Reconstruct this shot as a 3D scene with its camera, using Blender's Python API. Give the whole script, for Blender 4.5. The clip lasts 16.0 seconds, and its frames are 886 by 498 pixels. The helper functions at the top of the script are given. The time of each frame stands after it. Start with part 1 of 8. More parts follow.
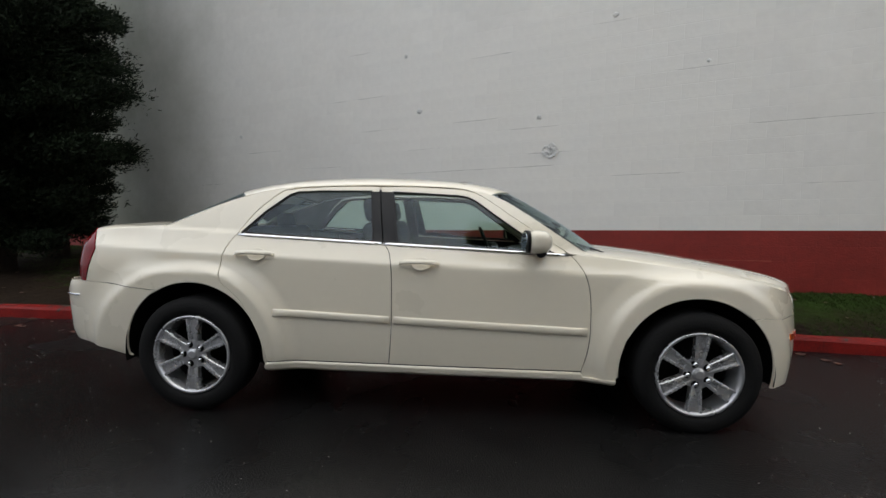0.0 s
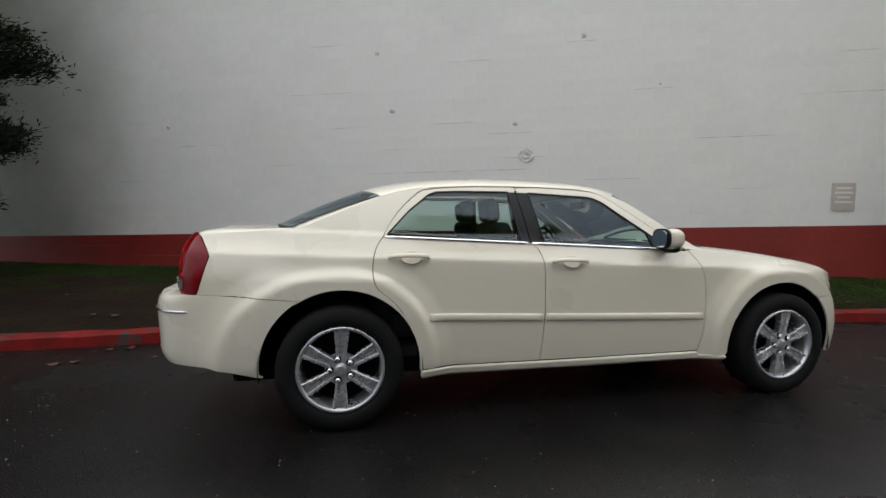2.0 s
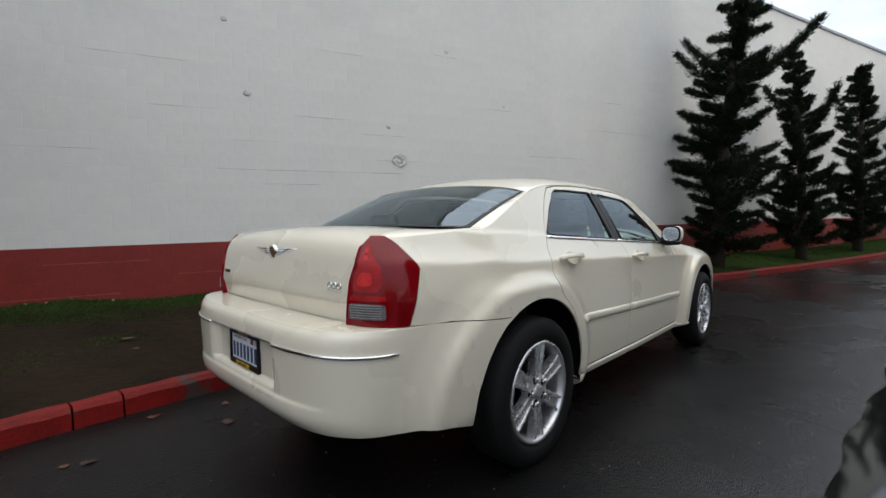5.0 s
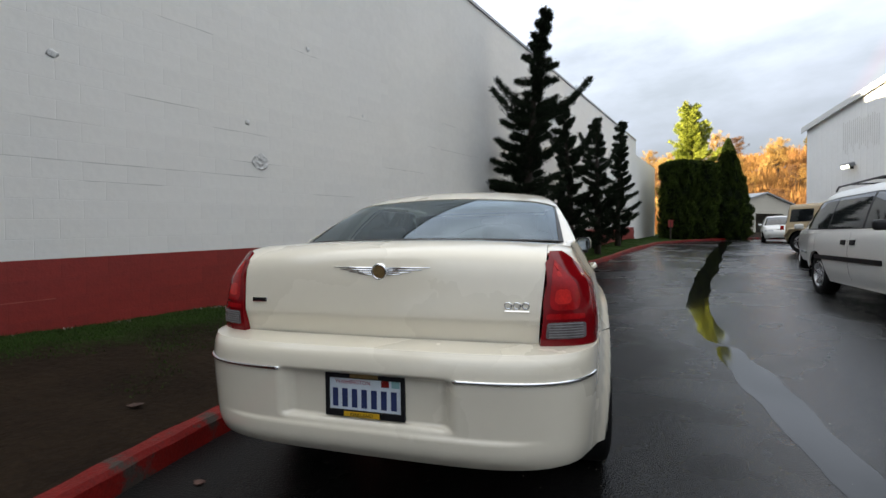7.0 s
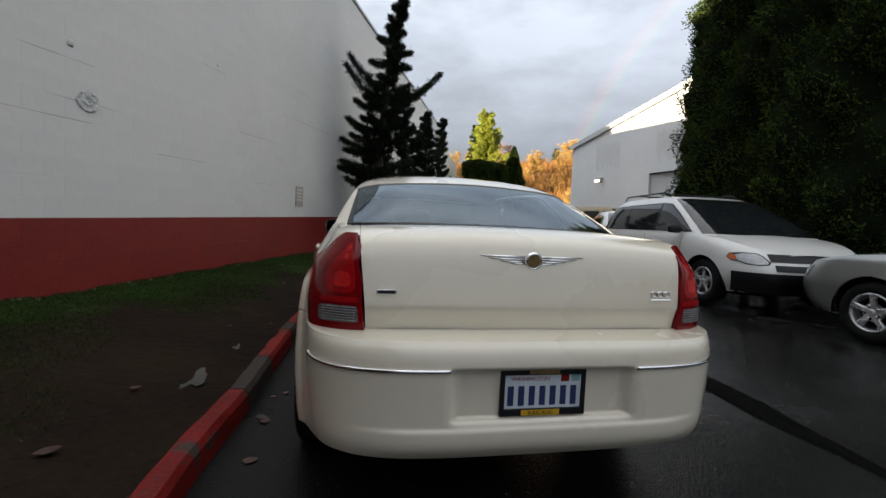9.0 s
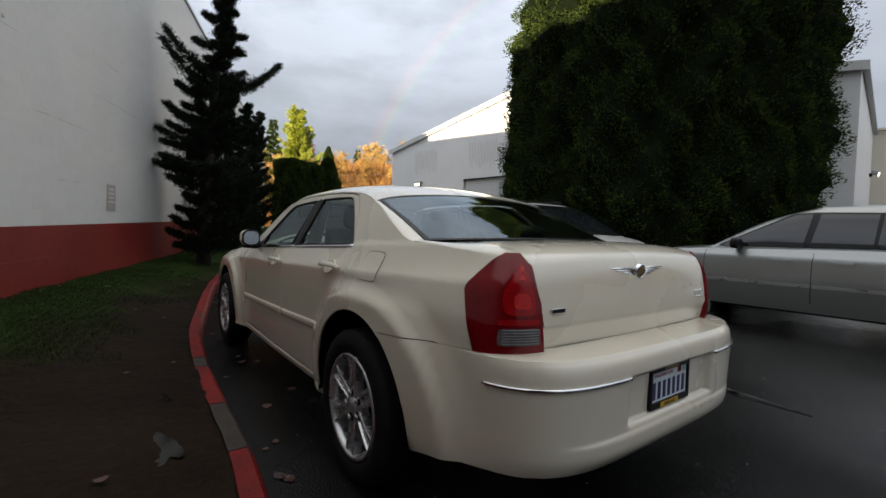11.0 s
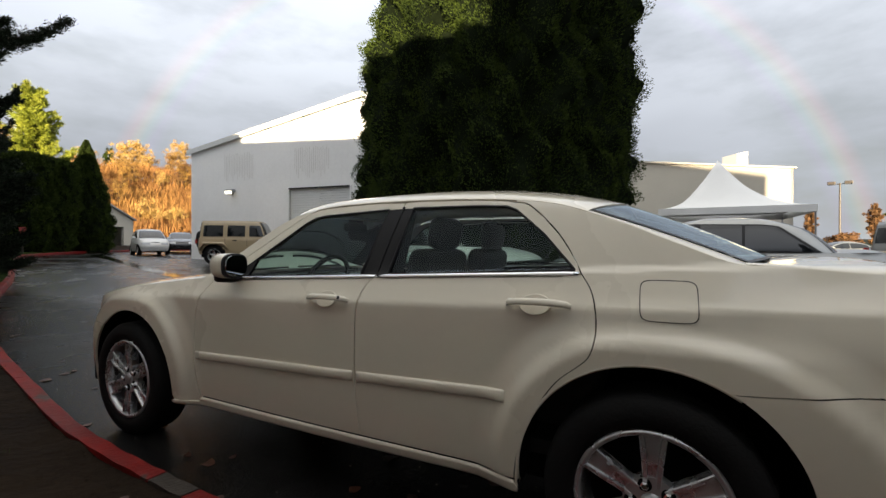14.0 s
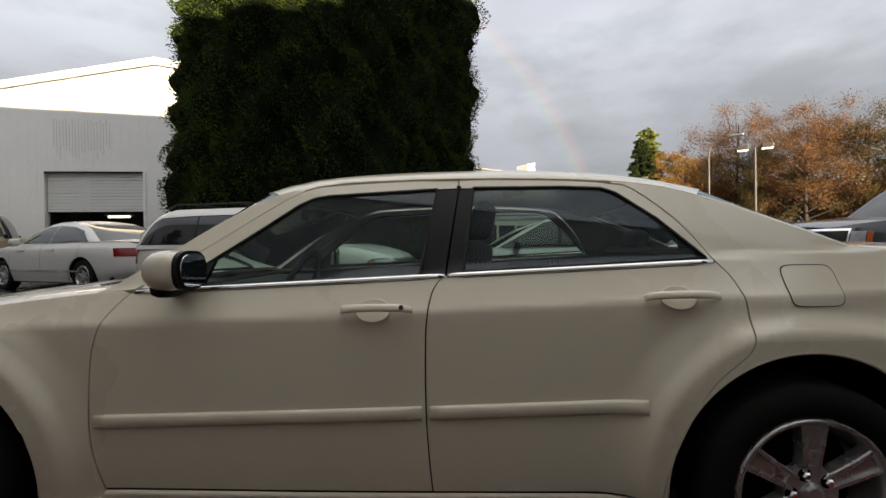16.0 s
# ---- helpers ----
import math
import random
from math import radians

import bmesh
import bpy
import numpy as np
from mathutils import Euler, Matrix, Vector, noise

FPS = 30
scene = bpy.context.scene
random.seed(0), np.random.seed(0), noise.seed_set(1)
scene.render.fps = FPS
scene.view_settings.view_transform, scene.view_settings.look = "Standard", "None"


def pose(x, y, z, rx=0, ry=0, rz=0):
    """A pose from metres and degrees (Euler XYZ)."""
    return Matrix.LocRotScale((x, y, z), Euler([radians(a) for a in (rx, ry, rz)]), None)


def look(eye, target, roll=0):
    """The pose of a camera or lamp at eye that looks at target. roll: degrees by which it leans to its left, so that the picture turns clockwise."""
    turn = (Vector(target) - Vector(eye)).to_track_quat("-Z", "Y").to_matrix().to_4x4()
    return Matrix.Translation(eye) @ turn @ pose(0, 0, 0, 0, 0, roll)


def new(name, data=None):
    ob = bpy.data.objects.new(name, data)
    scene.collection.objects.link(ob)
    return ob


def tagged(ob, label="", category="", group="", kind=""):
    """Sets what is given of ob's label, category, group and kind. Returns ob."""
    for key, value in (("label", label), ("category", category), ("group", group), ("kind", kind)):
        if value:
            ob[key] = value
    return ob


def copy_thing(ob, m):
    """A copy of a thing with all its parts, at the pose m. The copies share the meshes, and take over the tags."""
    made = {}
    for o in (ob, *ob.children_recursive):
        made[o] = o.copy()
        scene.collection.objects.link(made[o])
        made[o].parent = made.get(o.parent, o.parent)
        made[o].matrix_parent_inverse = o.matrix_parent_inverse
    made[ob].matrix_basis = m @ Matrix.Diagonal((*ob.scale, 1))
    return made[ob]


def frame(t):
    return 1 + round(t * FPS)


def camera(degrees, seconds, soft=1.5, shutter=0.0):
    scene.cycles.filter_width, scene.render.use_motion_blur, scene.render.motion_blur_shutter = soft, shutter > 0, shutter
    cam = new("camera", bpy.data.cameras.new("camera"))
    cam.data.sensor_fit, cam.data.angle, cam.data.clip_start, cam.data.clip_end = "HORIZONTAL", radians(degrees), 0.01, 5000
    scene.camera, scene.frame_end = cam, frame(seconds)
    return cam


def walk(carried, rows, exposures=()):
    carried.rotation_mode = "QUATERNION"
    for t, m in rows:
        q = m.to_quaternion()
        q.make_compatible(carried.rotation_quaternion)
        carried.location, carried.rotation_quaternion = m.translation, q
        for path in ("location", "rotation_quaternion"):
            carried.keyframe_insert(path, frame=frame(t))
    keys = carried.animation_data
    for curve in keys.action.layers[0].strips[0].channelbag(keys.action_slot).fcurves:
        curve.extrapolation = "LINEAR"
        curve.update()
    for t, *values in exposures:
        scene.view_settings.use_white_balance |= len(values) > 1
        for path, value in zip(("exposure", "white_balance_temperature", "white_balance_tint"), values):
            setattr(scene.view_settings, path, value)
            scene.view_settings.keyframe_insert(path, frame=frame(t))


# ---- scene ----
cam = camera(90.7, 16.0)
PATH = [
    (0, (0.209, -3.46, 1.24), (0.072, -1.469, 1.097), 1.0),
    (0.5, (-0.21, -3.513, 1.218), (-0.278, -1.519, 1.081), 0.6),
    (1, (-0.656, -3.497, 1.252), (-0.689, -1.5, 1.142), 0.4),
    (1.5, (-1.096, -3.495, 1.248), (-0.95, -1.505, 1.104), 0.1),
    (2, (-1.465, -3.392, 1.212), (-1.055, -1.439, 1.082), 0.6),
    (2.5, (-1.823, -3.2, 1.222), (-1.173, -1.312, 1.111), 2.3),
    (3, (-2.214, -3.041, 1.215), (-1.354, -1.239, 1.11), 2.6),
    (3.5, (-2.556, -2.86, 1.188), (-1.558, -1.131, 1.076), 1.9),
    (3.7, (-2.687, -2.737, 1.175), (-1.621, -1.049, 1.055), 1.5),
    (5.8, (-3.726, -1.549, 1.15), (-2.062, -0.443, 1.078), -0.1),
    (6, (-3.818, -1.416, 1.168), (-2.098, -0.399, 1.093), 0.1),
    (6.5, (-3.969, -1.086, 1.166), (-2.128, -0.307, 1.113), -0.9),
    (7, (-4.009, -0.697, 1.183), (-2.081, -0.167, 1.132), -0.6),
    (7.5, (-4.058, -0.35, 1.159), (-2.077, -0.076, 1.109), 0.8),
    (8, (-4.073, -0.012, 1.158), (-2.074, 0.0, 1.111), 0.3),
    (8.2, (-4.055, 0.135, 1.149), (-2.056, 0.068, 1.097), -0.0),
    (10.3, (-3.647, 1.398, 1.224), (-1.852, 0.521, 1.132), 4.2),
    (10.5, (-3.571, 1.523, 1.219), (-1.808, 0.581, 1.152), 2.3),
    (11, (-3.416, 1.787, 1.194), (-1.811, 0.596, 1.12), 1.6),
    (11.5, (-3.141, 2.003, 1.219), (-1.641, 0.685, 1.113), 3.2),
    (12, (-2.867, 2.199, 1.227), (-1.456, 0.785, 1.127), 3.5),
    (12.5, (-2.577, 2.342, 1.232), (-1.295, 0.809, 1.149), 2.2),
    (13, (-2.237, 2.385, 1.225), (-0.998, 0.817, 1.176), 2.5),
    (13.5, (-1.889, 2.449, 1.219), (-0.756, 0.801, 1.237), 1.6),
    (14, (-1.563, 2.49, 1.21), (-0.656, 0.707, 1.203), 0.1),
    (14.5, (-1.246, 2.479, 1.207), (-0.505, 0.621, 1.183), 0.8),
    (15, (-0.932, 2.488, 1.198), (-0.386, 0.564, 1.22), 0.4),
    (15.5, (-0.675, 2.465, 1.192), (-0.345, 0.493, 1.199), -0.7),
    (16, (-0.398, 2.342, 1.18), (-0.322, 0.343, 1.164), -0.8),
]
EXPOSE = [(0, 0.36, 7700, 7), (1, 0.36, 7700, 7), (2.5, 0.40, 7600, 6), (3.5, 0.42, 7500, 6), (6, 0.44, 7400, 6), (7, 0.28, 7350, 6), (8, 0.00, 7350, 7), (10.5, -0.22, 7450, 7), (11.5, -0.20, 7450, 7), (13.5, -0.02, 7700, 7), (14.5, -0.07, 7850, 7), (15.1, -0.17, 7930, 7), (16, -0.24, 8050, 8)]
walk(cam, [(t, look(eye, target, roll)) for t, eye, target, roll in PATH], EXPOSE)

# ---------- world, sun, exposure ----------
SUN_AZ, SUN_EL = 114.0, 4.0          # degrees, from +x towards +y
SUN_DIR = Vector((math.cos(radians(SUN_AZ)) * math.cos(radians(SUN_EL)), math.sin(radians(SUN_AZ)) * math.cos(radians(SUN_EL)), math.sin(radians(SUN_EL))))


def make_world():
    w = bpy.data.worlds.new("sky")
    scene.world = w
    w.use_nodes = True
    nt = w.node_tree
    nt.nodes.clear()
    N, L = nt.nodes.new, nt.links.new
    out, bg = N("ShaderNodeOutputWorld"), N("ShaderNodeBackground")
    sky = N("ShaderNodeTexSky")
    sky.sky_type, sky.sun_disc = "NISHITA", False
    sky.sun_elevation, sky.sun_rotation = radians(SUN_EL), radians(90 - SUN_AZ)
    sky.altitude, sky.air_density, sky.dust_density = 20, 1.0, 1.5
    co = N("ShaderNodeTexCoord")
    mp = N("ShaderNodeMapping")
    mp.inputs["Scale"].default_value = (1.6, 1.6, 4.2)
    L(co.outputs["Generated"], mp.inputs["Vector"])
    n1 = N("ShaderNodeTexNoise")
    n1.inputs["Scale"].default_value, n1.inputs["Detail"].default_value, n1.inputs["Roughness"].default_value = 2.1, 6, 0.55
    L(mp.outputs["Vector"], n1.inputs["Vector"])
    n2 = N("ShaderNodeTexNoise")
    n2.inputs["Scale"].default_value, n2.inputs["Detail"].default_value = 0.9, 3
    L(mp.outputs["Vector"], n2.inputs["Vector"])
    cover = N("ShaderNodeValToRGB")          # how much of the sky the cloud sheet hides
    cover.color_ramp.elements[0].position, cover.color_ramp.elements[1].position = 0.36, 0.56
    cover.color_ramp.elements[0].color, cover.color_ramp.elements[1].color = (0.72, 0.72, 0.72, 1), (1, 1, 1, 1)
    L(n1.outputs["Fac"], cover.inputs["Fac"])
    shade = N("ShaderNodeValToRGB")          # bright veil to grey cloud bellies
    shade.color_ramp.elements[0].position, shade.color_ramp.elements[1].position = 0.34, 0.68
    shade.color_ramp.elements[0].color, shade.color_ramp.elements[1].color = (0.85, 0.925, 1.06, 1), (0.60, 0.65, 0.76, 1)
    L(n2.outputs["Fac"], shade.inputs["Fac"])
    gain = N("ShaderNodeMix")
    gain.data_type, gain.blend_type = "RGBA", "MULTIPLY"
    gain.inputs["Factor"].default_value = 1
    gain.inputs["B"].default_value = (CLOUD, CLOUD, CLOUD * 1.02, 1)
    # an overcast sheet is brighter overhead than at the horizon
    sep = N("ShaderNodeSeparateXYZ")
    L(co.outputs["Generated"], sep.inputs["Vector"])
    over = N("ShaderNodeMapRange")
    over.inputs["From Min"].default_value, over.inputs["From Max"].default_value = 0.0, 1.0
    over.inputs["To Min"].default_value, over.inputs["To Max"].default_value = 0.66, 3.15
    sq = N("ShaderNodeMath")
    sq.operation = "POWER"
    sq.inputs[1].default_value = 1.5
    L(sep.outputs["Z"], sq.inputs[0])
    L(sq.outputs[0], over.inputs["Value"])
    zen = N("ShaderNodeMix")
    zen.data_type, zen.blend_type = "RGBA", "MULTIPLY"
    zen.inputs["Factor"].default_value = 1
    L(shade.outputs["Color"], zen.inputs["A"])
    tone = N("ShaderNodeMix")
    tone.data_type = "RGBA"
    tone.inputs["A"].default_value, tone.inputs["B"].default_value = (0.94, 1.0, 1.11, 1), (1.02, 1.0, 0.97, 1)
    rise = N("ShaderNodeMapRange")
    rise.inputs["From Min"].default_value, rise.inputs["From Max"].default_value = 0.60, 0.95
    L(sep.outputs["Z"], rise.inputs["Value"])
    L(rise.outputs["Result"], tone.inputs["Factor"])
    both = N("ShaderNodeMix")
    both.data_type, both.blend_type = "RGBA", "MULTIPLY"
    both.inputs["Factor"].default_value = 1
    L(tone.outputs["Result"], both.inputs["A"])
    L(over.outputs["Result"], both.inputs["B"])
    L(both.outputs["Result"], zen.inputs["B"])
    L(zen.outputs["Result"], gain.inputs["A"])
    mix = N("ShaderNodeMix")
    mix.data_type = "RGBA"
    L(cover.outputs["Color"], mix.inputs["Factor"])
    scl = N("ShaderNodeMix")
    scl.data_type, scl.blend_type = "RGBA", "MULTIPLY"
    scl.inputs["Factor"].default_value = 1
    scl.inputs["B"].default_value = (SKY, SKY, SKY, 1)
    L(sky.outputs["Color"], scl.inputs["A"])
    L(scl.outputs["Result"], mix.inputs["A"])
    L(gain.outputs["Result"], mix.inputs["B"])
    # the rainbow: a faint ring of 42 degrees round the point opposite the sun
    dot = N("ShaderNodeVectorMath")
    dot.operation = "DOT_PRODUCT"
    anti = Vector((math.cos(radians(-66)) * math.cos(radians(-6.5)), math.sin(radians(-66)) * math.cos(radians(-6.5)), math.sin(radians(-6.5))))
    dot.inputs[1].default_value = anti
    L(co.outputs["Generated"], dot.inputs[0])
    ac = N("ShaderNodeMath")
    ac.operation = "ARCCOSINE"
    L(dot.outputs["Value"], ac.inputs[0])
    rng = N("ShaderNodeMapRange")
    rng.inputs["From Min"].default_value, rng.inputs["From Max"].default_value = radians(39.6), radians(43.4)
    L(ac.outputs["Value"], rng.inputs["Value"])
    bow = N("ShaderNodeValToRGB")
    el = bow.color_ramp.elements
    el[0].position, el[0].color = 0.0, (0, 0, 0, 1)
    el[1].position, el[1].color = 1.0, (0, 0, 0, 1)
    for p, c in ((0.25, (0.05, 0.02, 0.10, 1)), (0.45, (0.03, 0.10, 0.07, 1)), (0.6, (0.14, 0.11, 0.02, 1)), (0.75, (0.16, 0.03, 0.02, 1))):
        e = el.new(p)
        e.color = c
    L(rng.outputs["Result"], bow.inputs["Fac"])
    add = N("ShaderNodeMix")
    add.data_type, add.blend_type = "RGBA", "ADD"
    add.inputs["Factor"].default_value = 0.55
    L(mix.outputs["Result"], add.inputs["A"])
    L(bow.outputs["Color"], add.inputs["B"])
    L(add.outputs["Result"], bg.inputs["Color"])
    bg.inputs["Strength"].default_value = 1.0
    L(bg.outputs["Background"], out.inputs["Surface"])


CLOUD, SKY = 0.85, 0.10
make_world()
sun = new("sun", bpy.data.lights.new("sun", "SUN"))
sun.data.energy, sun.data.angle, sun.data.color = 16.0, radians(0.6), (1.0, 0.89, 0.74)
sun.matrix_world = look(SUN_DIR * 50, (0, 0, 0))
scene.view_settings.exposure = 0.0


# ---------- materials ----------
def material(name, colour, rough=0.6, metal=0.0, vary=0.25, scale=3.0, fine=40.0, bump=0.0, bump_scale=None, colour2=None, coat=0.0, spec=0.5, randomly=0.0, islands=0.0, bump_dist=0.01):
    """Colour that wanders at two scales, with roughness that follows, and fine relief."""
    m = bpy.data.materials.new(name)
    m.use_nodes = True
    nt = m.node_tree
    N, L = nt.nodes.new, nt.links.new
    b = nt.nodes["Principled BSDF"]
    co = N("ShaderNodeTexCoord")
    a, c = N("ShaderNodeTexNoise"), N("ShaderNodeTexNoise")
    a.inputs["Scale"].default_value, a.inputs["Detail"].default_value = scale, 5
    c.inputs["Scale"].default_value, c.inputs["Detail"].default_value = fine, 4
    L(co.outputs["Object"], a.inputs["Vector"])
    L(co.outputs["Object"], c.inputs["Vector"])
    mid = N("ShaderNodeMath")
    mid.operation = "MULTIPLY_ADD"
    mid.inputs[1].default_value = 0.6
    L(a.outputs["Fac"], mid.inputs[0])
    small = N("ShaderNodeMath")
    small.operation = "MULTIPLY"
    small.inputs[1].default_value = 0.4
    L(c.outputs["Fac"], small.inputs[0])
    L(small.outputs[0], mid.inputs[2])
    r = N("ShaderNodeValToRGB")
    r.color_ramp.elements[0].position, r.color_ramp.elements[1].position = 0.33, 0.67
    lo = colour2 or tuple(v * (1 - vary) for v in colour)
    r.color_ramp.elements[0].color, r.color_ramp.elements[1].color = (*lo, 1), (*colour, 1)
    L(mid.outputs[0], r.inputs["Fac"])
    result = r.outputs["Color"]
    if randomly or islands:
        src = N("ShaderNodeNewGeometry").outputs["Random Per Island"] if islands else N("ShaderNodeObjectInfo").outputs["Random"]
        amount = islands or randomly
        mr = N("ShaderNodeMapRange")
        mr.inputs["To Min"].default_value, mr.inputs["To Max"].default_value = 1 - amount, 1 + amount
        L(src, mr.inputs["Value"])
        mu = N("ShaderNodeMix")
        mu.data_type, mu.blend_type = "RGBA", "MULTIPLY"
        mu.inputs["Factor"].default_value = 1
        L(result, mu.inputs["A"])
        L(mr.outputs["Result"], mu.inputs["B"])
        result = mu.outputs["Result"]
    L(result, b.inputs["Base Color"])
    rr = N("ShaderNodeMapRange")
    rr.inputs["To Min"].default_value, rr.inputs["To Max"].default_value = rough * 0.85, min(1, rough * 1.15)
    L(a.outputs["Fac"], rr.inputs["Value"])
    L(rr.outputs["Result"], b.inputs["Roughness"])
    b.inputs["Metallic"].default_value = metal
    b.inputs["Specular IOR Level"].default_value = spec
    b.inputs["Coat Weight"].default_value = coat
    b.inputs["Coat Roughness"].default_value = 0.04
    if bump:
        bn = N("ShaderNodeBump")
        bn.inputs["Strength"].default_value, bn.inputs["Distance"].default_value = min(1, bump), bump_dist
        src = c
        if bump_scale:
            src = N("ShaderNodeTexNoise")
            src.inputs["Scale"].default_value, src.inputs["Detail"].default_value = bump_scale, 5
            L(co.outputs["Object"], src.inputs["Vector"])
        L(src.outputs["Fac"], bn.inputs["Height"])
        L(bn.outputs["Normal"], b.inputs["Normal"])
    return m


def glass(name, tint, rough=0.0, ior=1.52):
    """Thin tinted car glass: a mirror coat over a see-through tint."""
    m = bpy.data.materials.new(name)
    m.use_nodes = True
    nt = m.node_tree
    nt.nodes.clear()
    N, L = nt.nodes.new, nt.links.new
    out, mix, tr, gl, fr = N("ShaderNodeOutputMaterial"), N("ShaderNodeMixShader"), N("ShaderNodeBsdfTransparent"), N("ShaderNodeBsdfGlossy"), N("ShaderNodeFresnel")
    tr.inputs["Color"].default_value = (*tint, 1)
    gl.inputs["Color"].default_value = (0.80, 0.92, 1.0, 1)
    gl.inputs["Roughness"].default_value = rough
    fr.inputs["IOR"].default_value = ior
    L(fr.outputs[0], mix.inputs[0])
    L(tr.outputs[0], mix.inputs[1])
    L(gl.outputs[0], mix.inputs[2])
    L(mix.outputs[0], out.inputs[0])
    return m


def wet_asphalt():
    """Dark wet asphalt: stone grains with a water film, with puddles where the film lies smooth."""
    m = bpy.data.materials.new("wet_asphalt")
    m.use_nodes = True
    nt = m.node_tree
    N, L = nt.nodes.new, nt.links.new
    b = nt.nodes["Principled BSDF"]
    co = N("ShaderNodeTexCoord")
    big, mid, fine = N("ShaderNodeTexNoise"), N("ShaderNodeTexNoise"), N("ShaderNodeTexNoise")
    grain = N("ShaderNodeTexVoronoi")
    for n, s, d in ((big, 0.35, 4), (mid, 1.7, 5), (fine, 160, 3)):
        n.inputs["Scale"].default_value, n.inputs["Detail"].default_value = s, d
        L(co.outputs["Object"], n.inputs["Vector"])
    grain.inputs["Scale"].default_value = 110
    L(co.outputs["Object"], grain.inputs["Vector"])
    ramp = N("ShaderNodeValToRGB")
    ramp.color_ramp.elements[0].position, ramp.color_ramp.elements[1].position = 0.3, 0.75
    ramp.color_ramp.elements[0].color, ramp.color_ramp.elements[1].color = (0.004, 0.004, 0.0041, 1), (0.013, 0.0126, 0.012, 1)
    s1 = N("ShaderNodeMath")
    s1.operation = "MULTIPLY_ADD"
    s1.inputs[1].default_value = 0.55
    L(fine.outputs["Fac"], s1.inputs[0])
    s2 = N("ShaderNodeMath")
    s2.operation = "MULTIPLY"
    s2.inputs[1].default_value = 0.45
    L(mid.outputs["Fac"], s2.inputs[0])
    L(s2.outputs[0], s1.inputs[2])
    L(s1.outputs[0], ramp.inputs["Fac"])
    L(ramp.outputs["Color"], b.inputs["Base Color"])
    wet = N("ShaderNodeValToRGB")
    wet.color_ramp.elements[0].position, wet.color_ramp.elements[1].position = 0.40, 0.60
    wet.color_ramp.elements[0].color, wet.color_ramp.elements[1].color = (0.11, 0.11, 0.11, 1), (0.34, 0.34, 0.34, 1)
    w = N("ShaderNodeMath")
    w.operation = "MULTIPLY_ADD"
    w.inputs[1].default_value = 0.65
    L(big.outputs["Fac"], w.inputs[0])
    w2 = N("ShaderNodeMath")
    w2.operation = "MULTIPLY"
    w2.inputs[1].default_value = 0.35
    L(mid.outputs["Fac"], w2.inputs[0])
    L(w2.outputs[0], w.inputs[2])
    L(w.outputs[0], wet.inputs["Fac"])
    L(wet.outputs["Color"], b.inputs["Roughness"])
    # more rainwater lies on the lane beyond the parking space
    axes = N("ShaderNodeSeparateXYZ")
    L(co.outputs["Object"], axes.inputs[0])
    lane = N("ShaderNodeMath")
    lane.operation = "MULTIPLY_ADD"
    lane.inputs[1].default_value = 2.2
    L(w.outputs[0], lane.inputs[0])
    L(axes.outputs["Y"], lane.inputs[2])
    film = N("ShaderNodeMapRange")
    film.interpolation_type = "SMOOTHSTEP"
    film.inputs["From Min"].default_value, film.inputs["From Max"].default_value = -0.05, -1.15
    film.inputs["To Min"].default_value, film.inputs["To Max"].default_value = 0.105, 0.70
    L(lane.outputs[0], film.inputs["Value"])
    L(film.outputs["Result"], b.inputs["Specular IOR Level"])
    bn = N("ShaderNodeBump")
    bn.inputs["Strength"].default_value, bn.inputs["Distance"].default_value = 0.35, 0.006
    L(grain.outputs["Distance"], bn.inputs["Height"])
    L(bn.outputs["Normal"], b.inputs["Normal"])
    return m


def mud_and_grass(name, lo, hi, scale=1.4):
    m = material(name, hi, rough=0.85, scale=scale, fine=30, colour2=lo, bump=1.0, bump_scale=11, bump_dist=0.045, spec=0.04)
    return m


def worn_or_shaded(m, colour, scale, lo, hi, lean=(0, 0, 0)):
    """Mixes in another colour in ragged patches, for wear, growth, stain and painted shade; lean: a slope in x and y,
    and an offset, added to the pattern.
    """
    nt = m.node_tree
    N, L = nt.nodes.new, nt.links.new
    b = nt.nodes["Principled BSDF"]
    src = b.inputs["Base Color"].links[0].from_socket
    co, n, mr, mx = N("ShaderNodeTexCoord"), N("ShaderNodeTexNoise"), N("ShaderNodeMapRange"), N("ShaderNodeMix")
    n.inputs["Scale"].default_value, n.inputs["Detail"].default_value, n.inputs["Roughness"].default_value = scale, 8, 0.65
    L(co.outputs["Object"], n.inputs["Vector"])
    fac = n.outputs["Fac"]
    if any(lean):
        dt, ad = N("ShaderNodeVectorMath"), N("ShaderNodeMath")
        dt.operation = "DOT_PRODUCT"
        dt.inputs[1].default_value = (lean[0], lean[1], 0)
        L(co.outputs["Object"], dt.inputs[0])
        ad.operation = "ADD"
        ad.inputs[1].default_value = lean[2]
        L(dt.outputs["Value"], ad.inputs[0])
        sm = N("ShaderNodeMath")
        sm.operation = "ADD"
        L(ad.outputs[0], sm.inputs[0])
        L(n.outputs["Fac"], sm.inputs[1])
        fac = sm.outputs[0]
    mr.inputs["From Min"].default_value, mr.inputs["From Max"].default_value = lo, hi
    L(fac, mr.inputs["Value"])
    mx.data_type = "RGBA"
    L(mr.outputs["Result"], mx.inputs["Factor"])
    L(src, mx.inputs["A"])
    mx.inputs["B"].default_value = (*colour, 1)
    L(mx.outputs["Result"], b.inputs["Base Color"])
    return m


